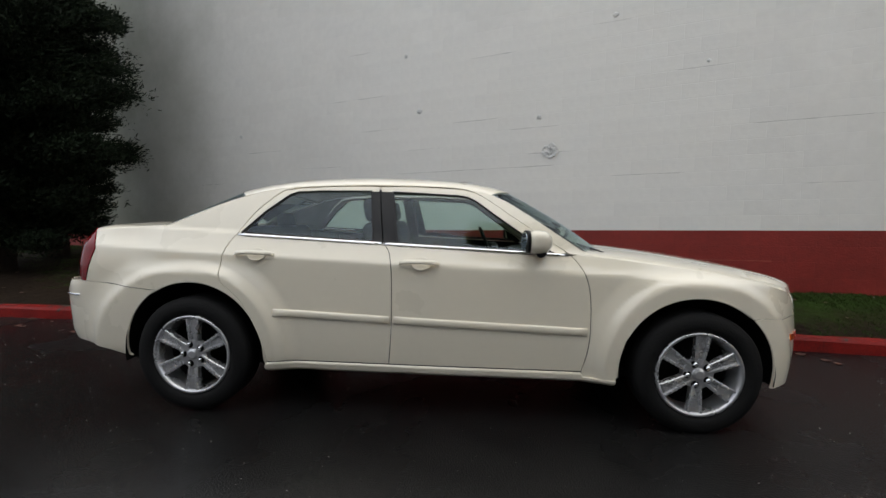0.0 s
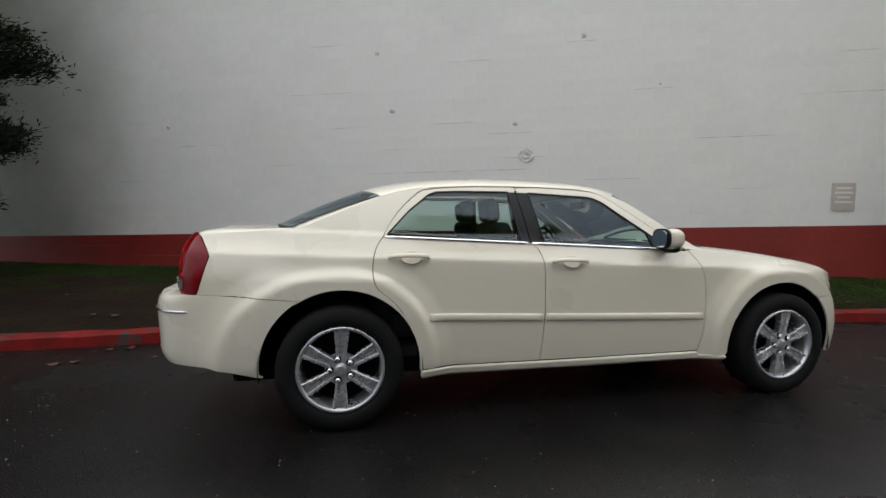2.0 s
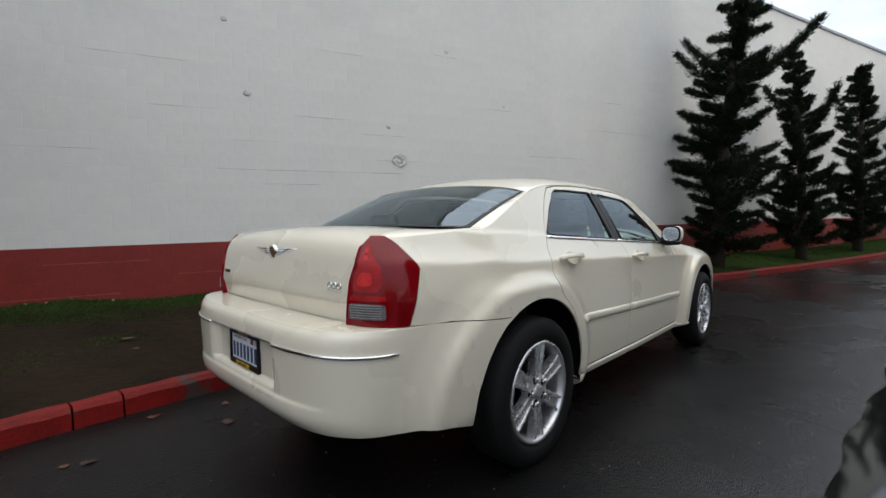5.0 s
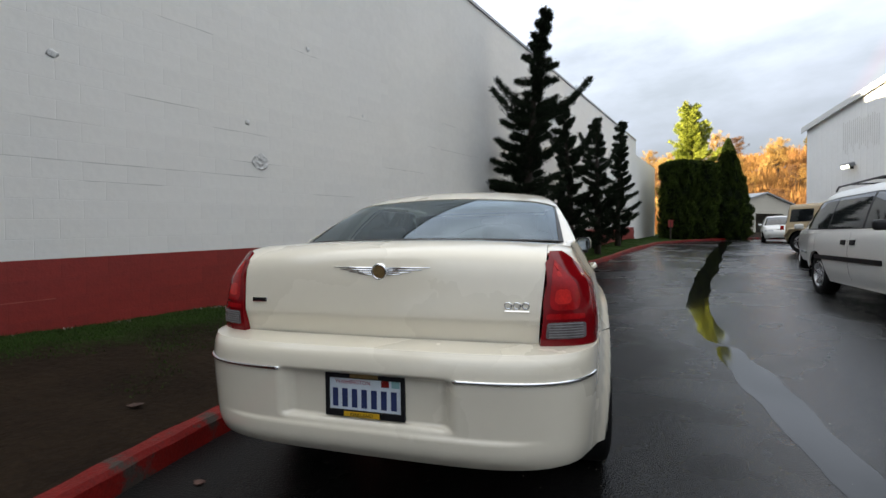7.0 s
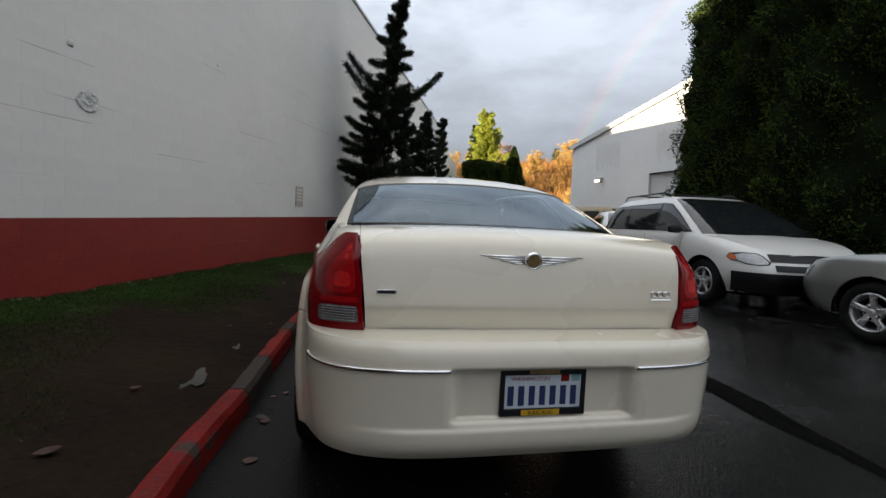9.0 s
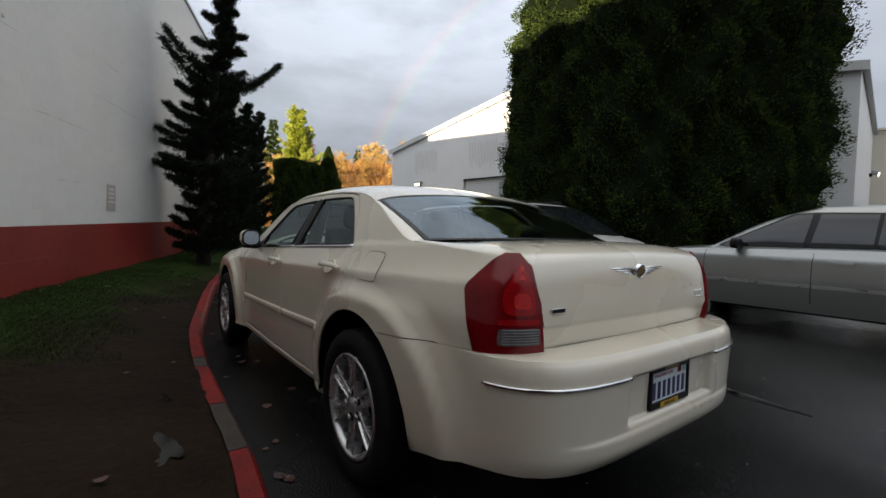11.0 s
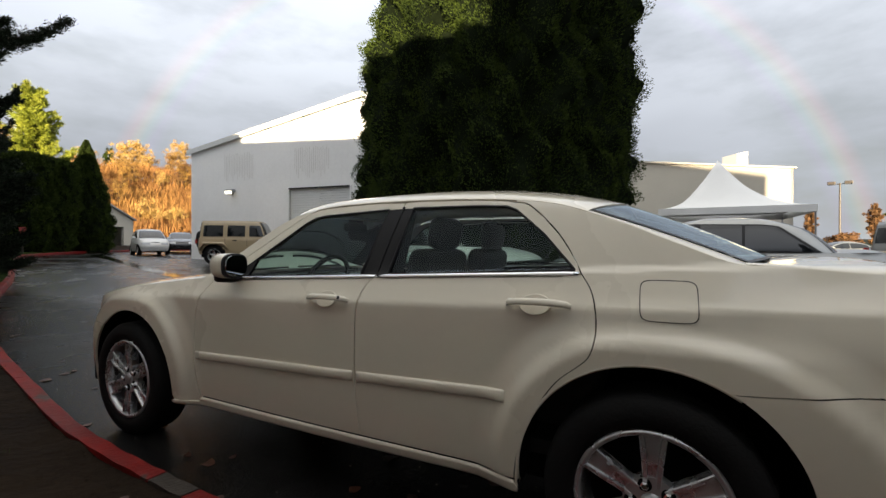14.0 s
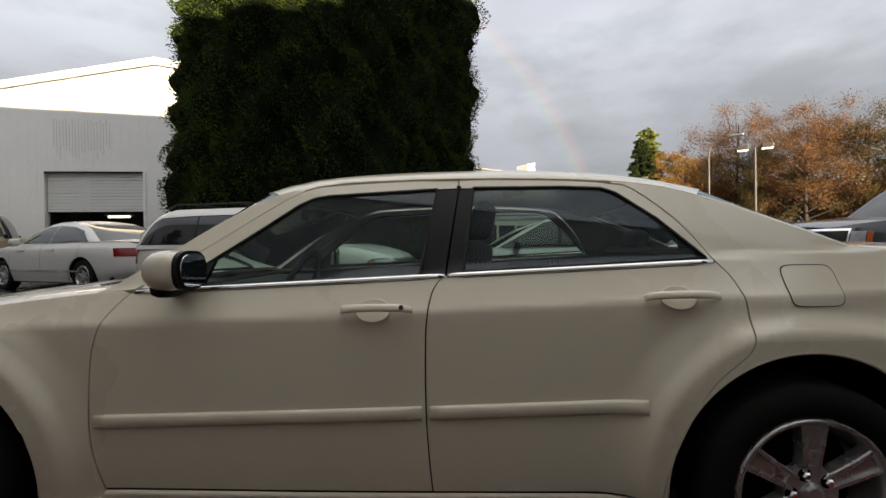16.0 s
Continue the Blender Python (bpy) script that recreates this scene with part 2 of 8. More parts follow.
M_ASPHALT = wet_asphalt()
M_GRASSBED = worn_or_shaded(mud_and_grass("muddy_turf", (0.009, 0.006, 0.0045), (0.024, 0.016, 0.010)), (0.020, 0.040, 0.008), 0.9, 0.58, 0.85, (0.16, 0.35, -0.92))
M_BLADE = material("grass_blades", (0.030, 0.068, 0.012), spec=0.1, rough=0.6, scale=0.8, fine=6, colour2=(0.022, 0.026, 0.008), islands=0.45)
M_KERBRED = worn_or_shaded(material("red_kerb_paint", (0.22, 0.010, 0.008), rough=0.5, spec=0.14, scale=5, fine=60, colour2=(0.09, 0.007, 0.006), bump=0.5, bump_scale=70), (0.045, 0.038, 0.032), 3.5, 0.57, 0.63)
M_KERBCON = material("worn_concrete", (0.048, 0.038, 0.030), spec=0.2, rough=0.6, scale=7, fine=70, vary=0.5, bump=0.6, bump_scale=60)
M_WHITEWALL = material("white_masonry_paint", (0.75, 0.74, 0.70), rough=0.55, scale=0.7, fine=9, vary=0.07, bump=0.15, bump_scale=25)
M_REDWALL = material("red_masonry_paint", (0.25, 0.020, 0.015), rough=0.5, scale=1.2, fine=14, vary=0.3, bump=0.35, bump_scale=55)
M_LEAF = material("cedar_foliage", (0.058, 0.083, 0.016), rough=0.8, scale=1.3, fine=5, colour2=(0.018, 0.030, 0.008), islands=0.08, spec=0.06)
# near-black core colour: the shade deep inside the foliage is put into it
M_LEAFSHADE = material("foliage_core_shade", (0.008, 0.012, 0.005), rough=0.9, scale=3, fine=12, vary=0.5, spec=0.03)
M_PINE = material("pine_foliage", (0.015, 0.024, 0.012), rough=0.7, scale=1.5, fine=9, colour2=(0.007, 0.011, 0.006), islands=0.15, spec=0.1)
M_YELLOWLEAF = material("yellow_green_foliage", (0.36, 0.37, 0.05), rough=0.6, scale=0.8, fine=5, colour2=(0.20, 0.25, 0.03), islands=0.4, spec=0.3)
M_GOLD = material("autumn_foliage", (0.48, 0.27, 0.065), rough=0.7, scale=0.25, fine=3, colour2=(0.17, 0.09, 0.035), islands=0.45, spec=0.2)
M_RUST = material("russet_foliage", (0.20, 0.088, 0.032), rough=0.7, scale=0.3, fine=3, colour2=(0.12, 0.07, 0.035), islands=0.45, spec=0.2)
M_BARK = material("bark", (0.045, 0.032, 0.024), rough=0.85, scale=6, fine=40, vary=0.5, bump=0.9, bump_scale=30)
M_SIDING = material("pale_metal_siding", (0.86, 0.85, 0.82), rough=0.45, scale=0.6, fine=8, vary=0.08)
M_BEIGE = material("beige_stucco", (0.56, 0.515, 0.425), rough=0.8, scale=0.8, fine=20, vary=0.1, bump=0.3)
M_ROOFEDGE = material("grey_roof_flashing", (0.33, 0.34, 0.35), rough=0.4, metal=0.3, scale=2, fine=30, vary=0.15)
# the dimness of rooms behind openings is put into this colour
M_DARKIN = material("interior_shade", (0.03, 0.03, 0.03), rough=0.8, scale=2, fine=20)
M_DOORWHITE = material("white_door_slats", (0.66, 0.66, 0.63), rough=0.45, scale=1.5, fine=20, vary=0.1)
M_TENT = material("white_canvas", (0.78, 0.77, 0.74), rough=0.7, scale=1, fine=20, vary=0.06)
M_STEEL = material("galvanised_steel", (0.35, 0.36, 0.37), rough=0.4, metal=0.9, scale=4, fine=40, vary=0.2)
M_LAMPGLASS = bpy.data.materials.new("lit_lamp")
M_LAMPGLASS.use_nodes = True
M_LAMPGLASS.node_tree.nodes["Principled BSDF"].inputs["Emission Color"].default_value = (1, 0.95, 0.85, 1)
M_LAMPGLASS.node_tree.nodes["Principled BSDF"].inputs["Emission Strength"].default_value = 3.0
M_CREAM = material("cream_car_paint", (0.715, 0.655, 0.532), rough=0.28, coat=1.0, scale=1.5, fine=25, vary=0.03)
M_RUBBER = material("tyre_rubber", (0.009, 0.009, 0.009), rough=0.75, scale=6, fine=80, vary=0.4, bump=0.3, spec=0.15)
M_ALLOY = material("silver_alloy", (0.55, 0.55, 0.56), rough=0.28, metal=0.75, spec=0.6, scale=6, fine=40, vary=0.05)
M_BLACK = material("black_trim", (0.010, 0.010, 0.011), rough=0.4, spec=0.25, scale=6, fine=50, vary=0.3)
M_WELL = material("dark_wheel_well", (0.006, 0.006, 0.006), rough=0.9, scale=6, fine=50, vary=0.3, spec=0.05)
M_CHROME = material("chrome", (0.78, 0.78, 0.78), rough=0.07, metal=1.0, scale=8, fine=50, vary=0.05)
M_GLASS = glass("tinted_car_glass", (0.66, 0.78, 0.72))
M_DARKGLASS = glass("dark_car_glass", (0.12, 0.14, 0.14))
M_REDLENS = material("red_lamp_lens", (0.20, 0.003, 0.006), rough=0.12, spec=0.25, coat=0.15, scale=14, fine=90, vary=0.3)
M_REDGLOW = material("red_lamp_chamber", (0.68, 0.022, 0.020), rough=0.25, spec=0.2, coat=0.1, scale=24, fine=150, vary=0.45)
M_REVLENS = material("ribbed_clear_lens", (0.17, 0.145, 0.15), rough=0.25, spec=0.4, scale=30, fine=120, vary=0.6)
M_CLEARLENS = material("clear_lamp_lens", (0.30, 0.30, 0.30), rough=0.15, coat=1.0, scale=20, fine=90, vary=0.3)
M_AMBER = material("amber_lens", (0.55, 0.10, 0.01), rough=0.15, coat=1.0, scale=20, fine=90, vary=0.2)
M_SEAT = material("charcoal_cloth", (0.028, 0.028, 0.030), rough=0.85, scale=8, fine=120, vary=0.3, bump=0.3)


# ---------- helpers ----------
def shade(me, smooth):
    for p in me.polygons:
        p.use_smooth = smooth


def part(name, bm, mat, parent=None, label="", smooth=False, recalc=True):
    """One mesh object from a bmesh, under a thing or a part."""
    if recalc:
        bmesh.ops.recalc_face_normals(bm, faces=bm.faces)
    me = bpy.data.meshes.new(name)
    bm.to_mesh(me)
    bm.free()
    for mm in (mat if isinstance(mat, (list, tuple)) else [mat]):
        me.materials.append(mm)
    if smooth:
        shade(me, True)
    ob = new(name, me)
    if parent is not None:
        ob.parent = parent
    if label:
        tagged(ob, label)
    return ob


def pydata(name, verts, faces, mat, parent=None, label="", smooth=False):
    me = bpy.data.meshes.new(name)
    me.from_pydata([tuple(v) for v in verts], [], [tuple(f) for f in faces])
    me.materials.append(mat)
    if smooth:
        shade(me, True)
    me.update()
    ob = new(name, me)
    if parent is not None:
        ob.parent = parent
    if label:
        tagged(ob, label)
    return ob


def thing(name, m, label, category, group="", kind=""):
    ob = new(name)
    ob.matrix_world = m
    ob.empty_display_size = 0.2
    return tagged(ob, label, category, group, kind)


def box(bm, x0, x1, y0, y1, z0, z1, bevel=0.0):
    r = bmesh.ops.create_cube(bm, size=1, matrix=Matrix.LocRotScale(((x0 + x1) / 2, (y0 + y1) / 2, (z0 + z1) / 2), None, (abs(x1 - x0), abs(y1 - y0), abs(z1 - z0))))
    if bevel:
        es = list({e for v in r["verts"] for e in v.link_edges})
        bmesh.ops.bevel(bm, geom=es, offset=bevel, segments=2, affect="EDGES", profile=0.5)
    return bm


def B(*a, bevel=0.0):
    return box(bmesh.new(), *a, bevel=bevel)


def tube(bm, pts, radii, sides=8, cap=True):
    """A tapered tube along points."""
    rings = []
    for i, p in enumerate(pts):
        p = Vector(p)
        d = (Vector(pts[min(i + 1, len(pts) - 1)]) - Vector(pts[max(i - 1, 0)])).normalized()
        u = d.cross(Vector((0, 0, 1)) if abs(d.z) < 0.9 else Vector((1, 0, 0))).normalized()
        w = d.cross(u)
        rings.append([bm.verts.new(p + (u * math.cos(6.28319 * k / sides) + w * math.sin(6.28319 * k / sides)) * radii[i]) for k in range(sides)])
    for a, b in zip(rings, rings[1:]):
        for k in range(sides):
            bm.faces.new((a[k], a[(k + 1) % sides], b[(k + 1) % sides], b[k]))
    if cap:
        bm.faces.new(rings[0])
        bm.faces.new(list(reversed(rings[-1])))
    return bm


def lerp_table(table, x):
    """Smooth value from rows of (x, value)."""
    if x <= table[0][0]:
        return table[0][1]
    for (a, va), (b, vb) in zip(table, table[1:]):
        if x <= b:
            return va + (vb - va) * (x - a) / (b - a)
    return table[-1][1]


def ground_z(x, y=0.0):
    """The lot rises ahead of the car, and from the gutter towards the far side."""
    t = max(0.0, min(1.0, (-y - 0.95) / 3.4))
    return 0.022 * max(0.0, min(x, 40.0) - 1.0) + 0.20 * t * t * (3 - 2 * t)


def wall_y(x):
    return 3.96 - 0.354 * x


# ---------- ground ----------
def sheet(name, pts_fn, nu, nv, mat, label, category, kind="structure", smooth=True):
    verts, faces = [], []
    for i in range(nu + 1):
        for j in range(nv + 1):
            verts.append(pts_fn(i / nu, j / nv))
    for i in range(nu):
        for j in range(nv):
            a = i * (nv + 1) + j
            faces.append((a, a + nv + 1, a + nv + 2, a + 1))
    ob = pydata(name, verts, faces, mat, smooth=smooth)
    return tagged(ob, label, category, "", kind)


def spread(u, near, far):
    """-1..1 to metres, fine near the middle."""
    s = 2 * u - 1
    return math.copysign(near * abs(s) + far * abs(s) ** 5, s)


sheet("ground", lambda u, v: (lambda x, y: (x, y, ground_z(x, y)))(spread(u, 40, 1500), spread(v, 24, 1500)), 120, 200, M_ASPHALT,
      "dark wet asphalt lot with smooth puddles", "asphalt")

# the kerb's road face, from the lot behind the car to the bend at the far hedges
KERB = [(-16, 1.45), (-9, 1.22), (-5, 1.18), (-3.7, 1.21), (-3.1, 1.255), (-2.5, 1.30), (-1.9, 1.305), (-1.2, 1.25), (-0.6, 1.235), (0.2, 1.21), (0.6, 1.185), (1.1, 1.147), (1.7, 1.08), (2.75, 0.885), (4.2, 0.60),
        (5.3, 0.34), (7.0, -0.17), (10.4, -1.35), (13.0, -2.40), (16.4, -3.6), (19.9, -4.85), (23.7, -6.2), (27.4, -9.0), (29.8, -11.8), (32.0, -16.0), (36.0, -24.0)]


def smooth_line(pts, n=6):
    out = []
    for i in range(len(pts) - 1):
        p0, p1, p2, p3 = (Vector((*pts[max(0, min(len(pts) - 1, k))], 0)) for k in (i - 1, i, i + 1, i + 2))
        for s in range(n):
            t = s / n
            out.append(0.5 * (2 * p1 + (p2 - p0) * t + (2 * p0 - 5 * p1 + 4 * p2 - p3) * t * t + (3 * p1 - p0 - 3 * p2 + p3) * t ** 3))
    out.append(Vector((*pts[-1], 0)))
    return out


KLINE = smooth_line(KERB, 12)
KERB_W, KERB_H = 0.12, 0.13


def kerb_side(i):
    d = (KLINE[min(i + 1, len(KLINE) - 1)] - KLINE[max(i - 1, 0)]).normalized()
    return Vector((-d.y, d.x, 0))


# ---------- kerb stones ----------
kerb = thing("kerb", Matrix(), "red-painted concrete kerb with worn bare stretches", "kerb", kind="structure")


def kerb_stone(a, b, mat, start_gap):
    bm = bmesh.new()
    prof = ((0, -0.05), (0.012, KERB_H - 0.03), (0.035, KERB_H), (KERB_W, KERB_H + 0.004), (KERB_W, -0.05))
    rings = []
    for k in range(a, b + 1):
        p, s = KLINE[k], kerb_side(k)
        d = Vector((s.y, -s.x, 0))
        shift = 0.006 if k == a else (-0.006 if k == b else 0)
        rings.append([bm.verts.new(p + s * q + d * shift + Vector((0, 0, ground_z(p.x, p.y) + h + 0.003 * math.sin(k * 0.9 + q * 30)))) for q, h in prof])
    for r0, r1 in zip(rings, rings[1:]):
        for i in range(len(prof) - 1):
            bm.faces.new((r0[i], r0[i + 1], r1[i + 1], r1[i]))
    bm.faces.new(rings[0])
    bm.faces.new(list(reversed(rings[-1])))
    part("kerb_stone", bm, mat, kerb, "bare worn concrete" if mat is M_KERBCON else "", smooth=False)


KERB_JOINTS = (-2.82, -1.25, -0.56, 0.25, 0.56)     # a broken joint, and the ends of the worn stretches


def kerb_cuts():
    cuts, run = [0], 0.0
    for i in range(1, len(KLINE)):
        run += (KLINE[i] - KLINE[i - 1]).length
        if run > 2.4 or any(KLINE[i - 1].x < v <= KLINE[i].x for v in KERB_JOINTS):
            cuts.append(i)
            run = 0.0
    if cuts[-1] != len(KLINE) - 1:
        cuts.append(len(KLINE) - 1)
    return cuts


_cuts = kerb_cuts()
for a, b in zip(_cuts, _cuts[1:]):
    xm = (KLINE[a].x + KLINE[b].x) / 2
    kerb_stone(a, b, M_KERBCON if 0.25 < xm < 0.56 or -1.25 < xm < -0.56 else M_KERBRED, 0)


# ---------- planting strip between kerb and wall ----------
def strip_fn(u, v):
    k = u * (len(KLINE) - 1)
    i = min(int(k), len(KLINE) - 2)
    p = KLINE[i].lerp(KLINE[i + 1], k - i) + kerb_side(i) * (KERB_W - 0.01)
    q = Vector((p.x + 0.33 * max(0, wall_y(p.x) - p.y), 0, 0))
    q.y = max(wall_y(q.x), p.y + 0.6) + 0.1
    if p.x > 24:
        q = Vector((p.x + 6, p.y + 8, 0))
    r = p.lerp(q, v)
    hump = 0.10 + 0.20 * v + 0.05 * math.sin(math.pi * v) + 0.035 * noise.noise((r.x * 1.3, r.y * 1.3, 0)) + 0.02 * noise.noise((r.x * 5, r.y * 5, 3))
    return (r.x, r.y, ground_z(r.x, r.y) + hump + (0.02 if v < 0.02 else 0))


sheet("planting_strip", strip_fn, 260, 26, M_GRASSBED, "muddy turf strip with bare wet patches", "turf")


# ---------- big painted masonry wall ----------
WD, WN = Vector((0.9427, -0.3337, 0)), Vector((-0.3337, -0.9427, 0))
W0 = Vector((0, 3.96, 0))
WALL_U0, WALL_U1, WALL_TOP = -32.0, 27.0, 7.05


def on_wall(u, z, out=0.0):
    return W0 + WD * u + WN * out + Vector((0, 0, z))


def prism(name, corners, depth, mat, parent=None, label=""):
    """A slab: a ring of corners on a plane, and its copy pushed by a vector."""
    bm = bmesh.new()
    a = [bm.verts.new(c) for c in corners]
    b = [bm.verts.new(Vector(c) + depth) for c in corners]
    bm.faces.new(a)
    bm.faces.new(list(reversed(b)))
    for i in range(len(a)):
        j = (i + 1) % len(a)
        bm.faces.new((a[i], b[i], b[j], a[j]))
    return part(name, bm, mat, parent, label)


wall_long = prism("wall_long", [on_wall(WALL_U0, -0.3), on_wall(WALL_U1, -0.3), on_wall(WALL_U1, WALL_TOP), on_wall(WALL_U0, WALL_TOP)], -WN * 0.3, M_WHITEWALL)
tagged(wall_long, "tall white-painted block wall with a red painted foot", "wall", kind="structure")
for nm, u in (("wall_end", WALL_U1 - 0.3), ("wall_back", WALL_U0)):
    w = prism(nm, [on_wall(u, -0.3, -0.3), on_wall(u, WALL_TOP, -0.3), on_wall(u, WALL_TOP, -25), on_wall(u, -0.3, -25)], WD * 0.3, M_WHITEWALL)
    tagged(w, "plain white-painted masonry wall", "wall", kind="structure")
w = prism("wall_setback", [on_wall(WALL_U1 - 0.5, -0.3, -0.35), on_wall(36.0, -0.3, -0.35), on_wall(36.0, 6.5, -0.35), on_wall(WALL_U1 - 0.5, 6.5, -0.35)], -WN * 0.3, M_WHITEWALL)
tagged(w, "plain white wall stepping back past the corner", "wall", kind="structure")
roof = prism("roof_main", [on_wall(WALL_U0, WALL_TOP - 0.5, -0.3), on_wall(WALL_U1, WALL_TOP - 0.5, -0.3), on_wall(WALL_U1, WALL_TOP - 0.5, -25), on_wall(WALL_U0, WALL_TOP - 0.5, -25)], Vector((0, 0, -0.2)), M_ROOFEDGE)
tagged(roof, "flat grey roof behind a low parapet", "roof", kind="structure")
cop = prism("coping", [on_wall(WALL_U0, WALL_TOP, 0.04), on_wall(WALL_U1, WALL_TOP, 0.04), on_wall(WALL_U1, WALL_TOP, -0.34), on_wall(WALL_U0, WALL_TOP, -0.34)], Vector((0, 0, 0.07)), M_ROOFEDGE)
tagged(cop, "thin grey metal coping on the wall top", "coping", kind="structure")


def leaf_mesh(name, pts, dirs, size, mat, parent=None, width=0.45, seed=1, label=""):
    """Many small folded leaves or needle tufts: each one quad of its own, at pts, pointing along dirs."""
    rng = np.random.default_rng(seed)
    pts, dirs = np.asarray(pts, float), np.asarray(dirs, float)
    n = len(pts)
    dirs = dirs / (np.linalg.norm(dirs, axis=1, keepdims=True) + 1e-9)
    side = np.cross(dirs, rng.normal(size=(n, 3)))
    side /= np.linalg.norm(side, axis=1, keepdims=True) + 1e-9
    up = np.cross(side, dirs)
    s = (size * rng.uniform(0.6, 1.4, n))[:, None]
    v = np.empty((n, 4, 3))
    v[:, 0] = pts
    v[:, 1] = pts + dirs * s * 0.5 + side * s * width * 0.5 + up * s * 0.08
    v[:, 2] = pts + dirs * s
    v[:, 3] = pts + dirs * s * 0.5 - side * s * width * 0.5 + up * s * 0.08
    me = bpy.data.meshes.new(name)
    me.vertices.add(4 * n)
    me.vertices.foreach_set("co", v.ravel())
    me.loops.add(4 * n)
    me.loops.foreach_set("vertex_index", np.arange(4 * n))
    me.polygons.add(n)
    me.polygons.foreach_set("loop_start", np.arange(n) * 4)
    me.polygons.foreach_set("loop_total", np.full(n, 4))
    me.materials.append(mat)
    me.update(calc_edges=True)
    ob = new(name, me)
    if parent is not None:
        ob.parent = parent
    if label:
        tagged(ob, label)
    return ob


def cedar(name, cols, mat, label, seed, leaves, size=0.13, category="tree"):
    """Dense columns of scale foliage: cols are rows of x, y, foot z, height, radius, tip share."""
    rng = np.random.default_rng(seed)
    cx, cy = cols[0][0], cols[0][1]
    t = thing(name, pose(cx, cy, 0), label, category)
    P, D, core_bm = [], [], bmesh.new()
    area = sum(c[3] * c[4] for c in cols)
    for x, y, zf, h, r, tip in cols:
        def radius(q, th):
            base = r * (0.80 + 0.20 * np.minimum(1, q / 0.12)) * np.where(q > 1 - tip, np.clip(1 - ((q - (1 - tip)) / tip) ** (2 if tip < 0.5 else 1.35), 0, 1) ** (0.5 if tip < 0.5 else 0.8), 1)
            lump = 1 + 0.10 * np.sin(3 * th + 5 * q + x) + 0.10 * np.sin(7 * th - 9 * q * h / 4 + y) + 0.09 * np.sin(11 * th + 17 * q * h / 4) + 0.05 * np.sin(19 * th + 31 * q * h / 4 + 2 * np.sin(9 * th))
            return base * lump
        n = int(leaves * h * r / area)
        m = n // 45 + 1
        pick = rng.integers(0, m, n)
        qc, tc, dc = rng.uniform(0.02, 1, m), rng.uniform(0, 2 * np.pi, m), np.clip(rng.normal(-0.03, 0.05, m), -0.13, 0.02)
        q, th = np.clip(qc[pick] + rng.normal(0, 0.12 / h, n), 0.01, 1), tc[pick] + rng.normal(0, 0.12 / r, n)
        depth = 1 + dc[pick] - np.abs(rng.normal(0, 0.032, n))
        rr = radius(q, th) * depth
        P.append(np.c_[x - cx + rr * np.cos(th), y - cy + rr * np.sin(th), zf + q * h])
        D.append(np.c_[np.cos(th), np.sin(th), np.full(n, 0.5)] + rng.normal(0, 0.55, (n, 3)))
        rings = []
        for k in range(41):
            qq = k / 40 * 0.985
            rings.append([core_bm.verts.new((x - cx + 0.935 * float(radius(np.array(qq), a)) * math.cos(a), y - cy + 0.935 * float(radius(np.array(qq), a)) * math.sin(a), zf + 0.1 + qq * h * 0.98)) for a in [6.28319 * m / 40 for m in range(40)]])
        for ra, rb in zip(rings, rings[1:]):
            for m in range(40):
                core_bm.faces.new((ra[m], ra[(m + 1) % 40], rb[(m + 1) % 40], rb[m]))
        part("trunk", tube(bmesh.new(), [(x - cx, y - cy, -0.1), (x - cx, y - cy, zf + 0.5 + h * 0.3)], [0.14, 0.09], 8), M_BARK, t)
    # core surface in the shade colour, so gaps between leaves stay dark
    part("shade_core", core_bm, M_LEAFSHADE, t, smooth=True)
    leaf_mesh("crown", np.concatenate(P), np.concatenate(D), size, mat, t, width=0.42, seed=seed)
    return t


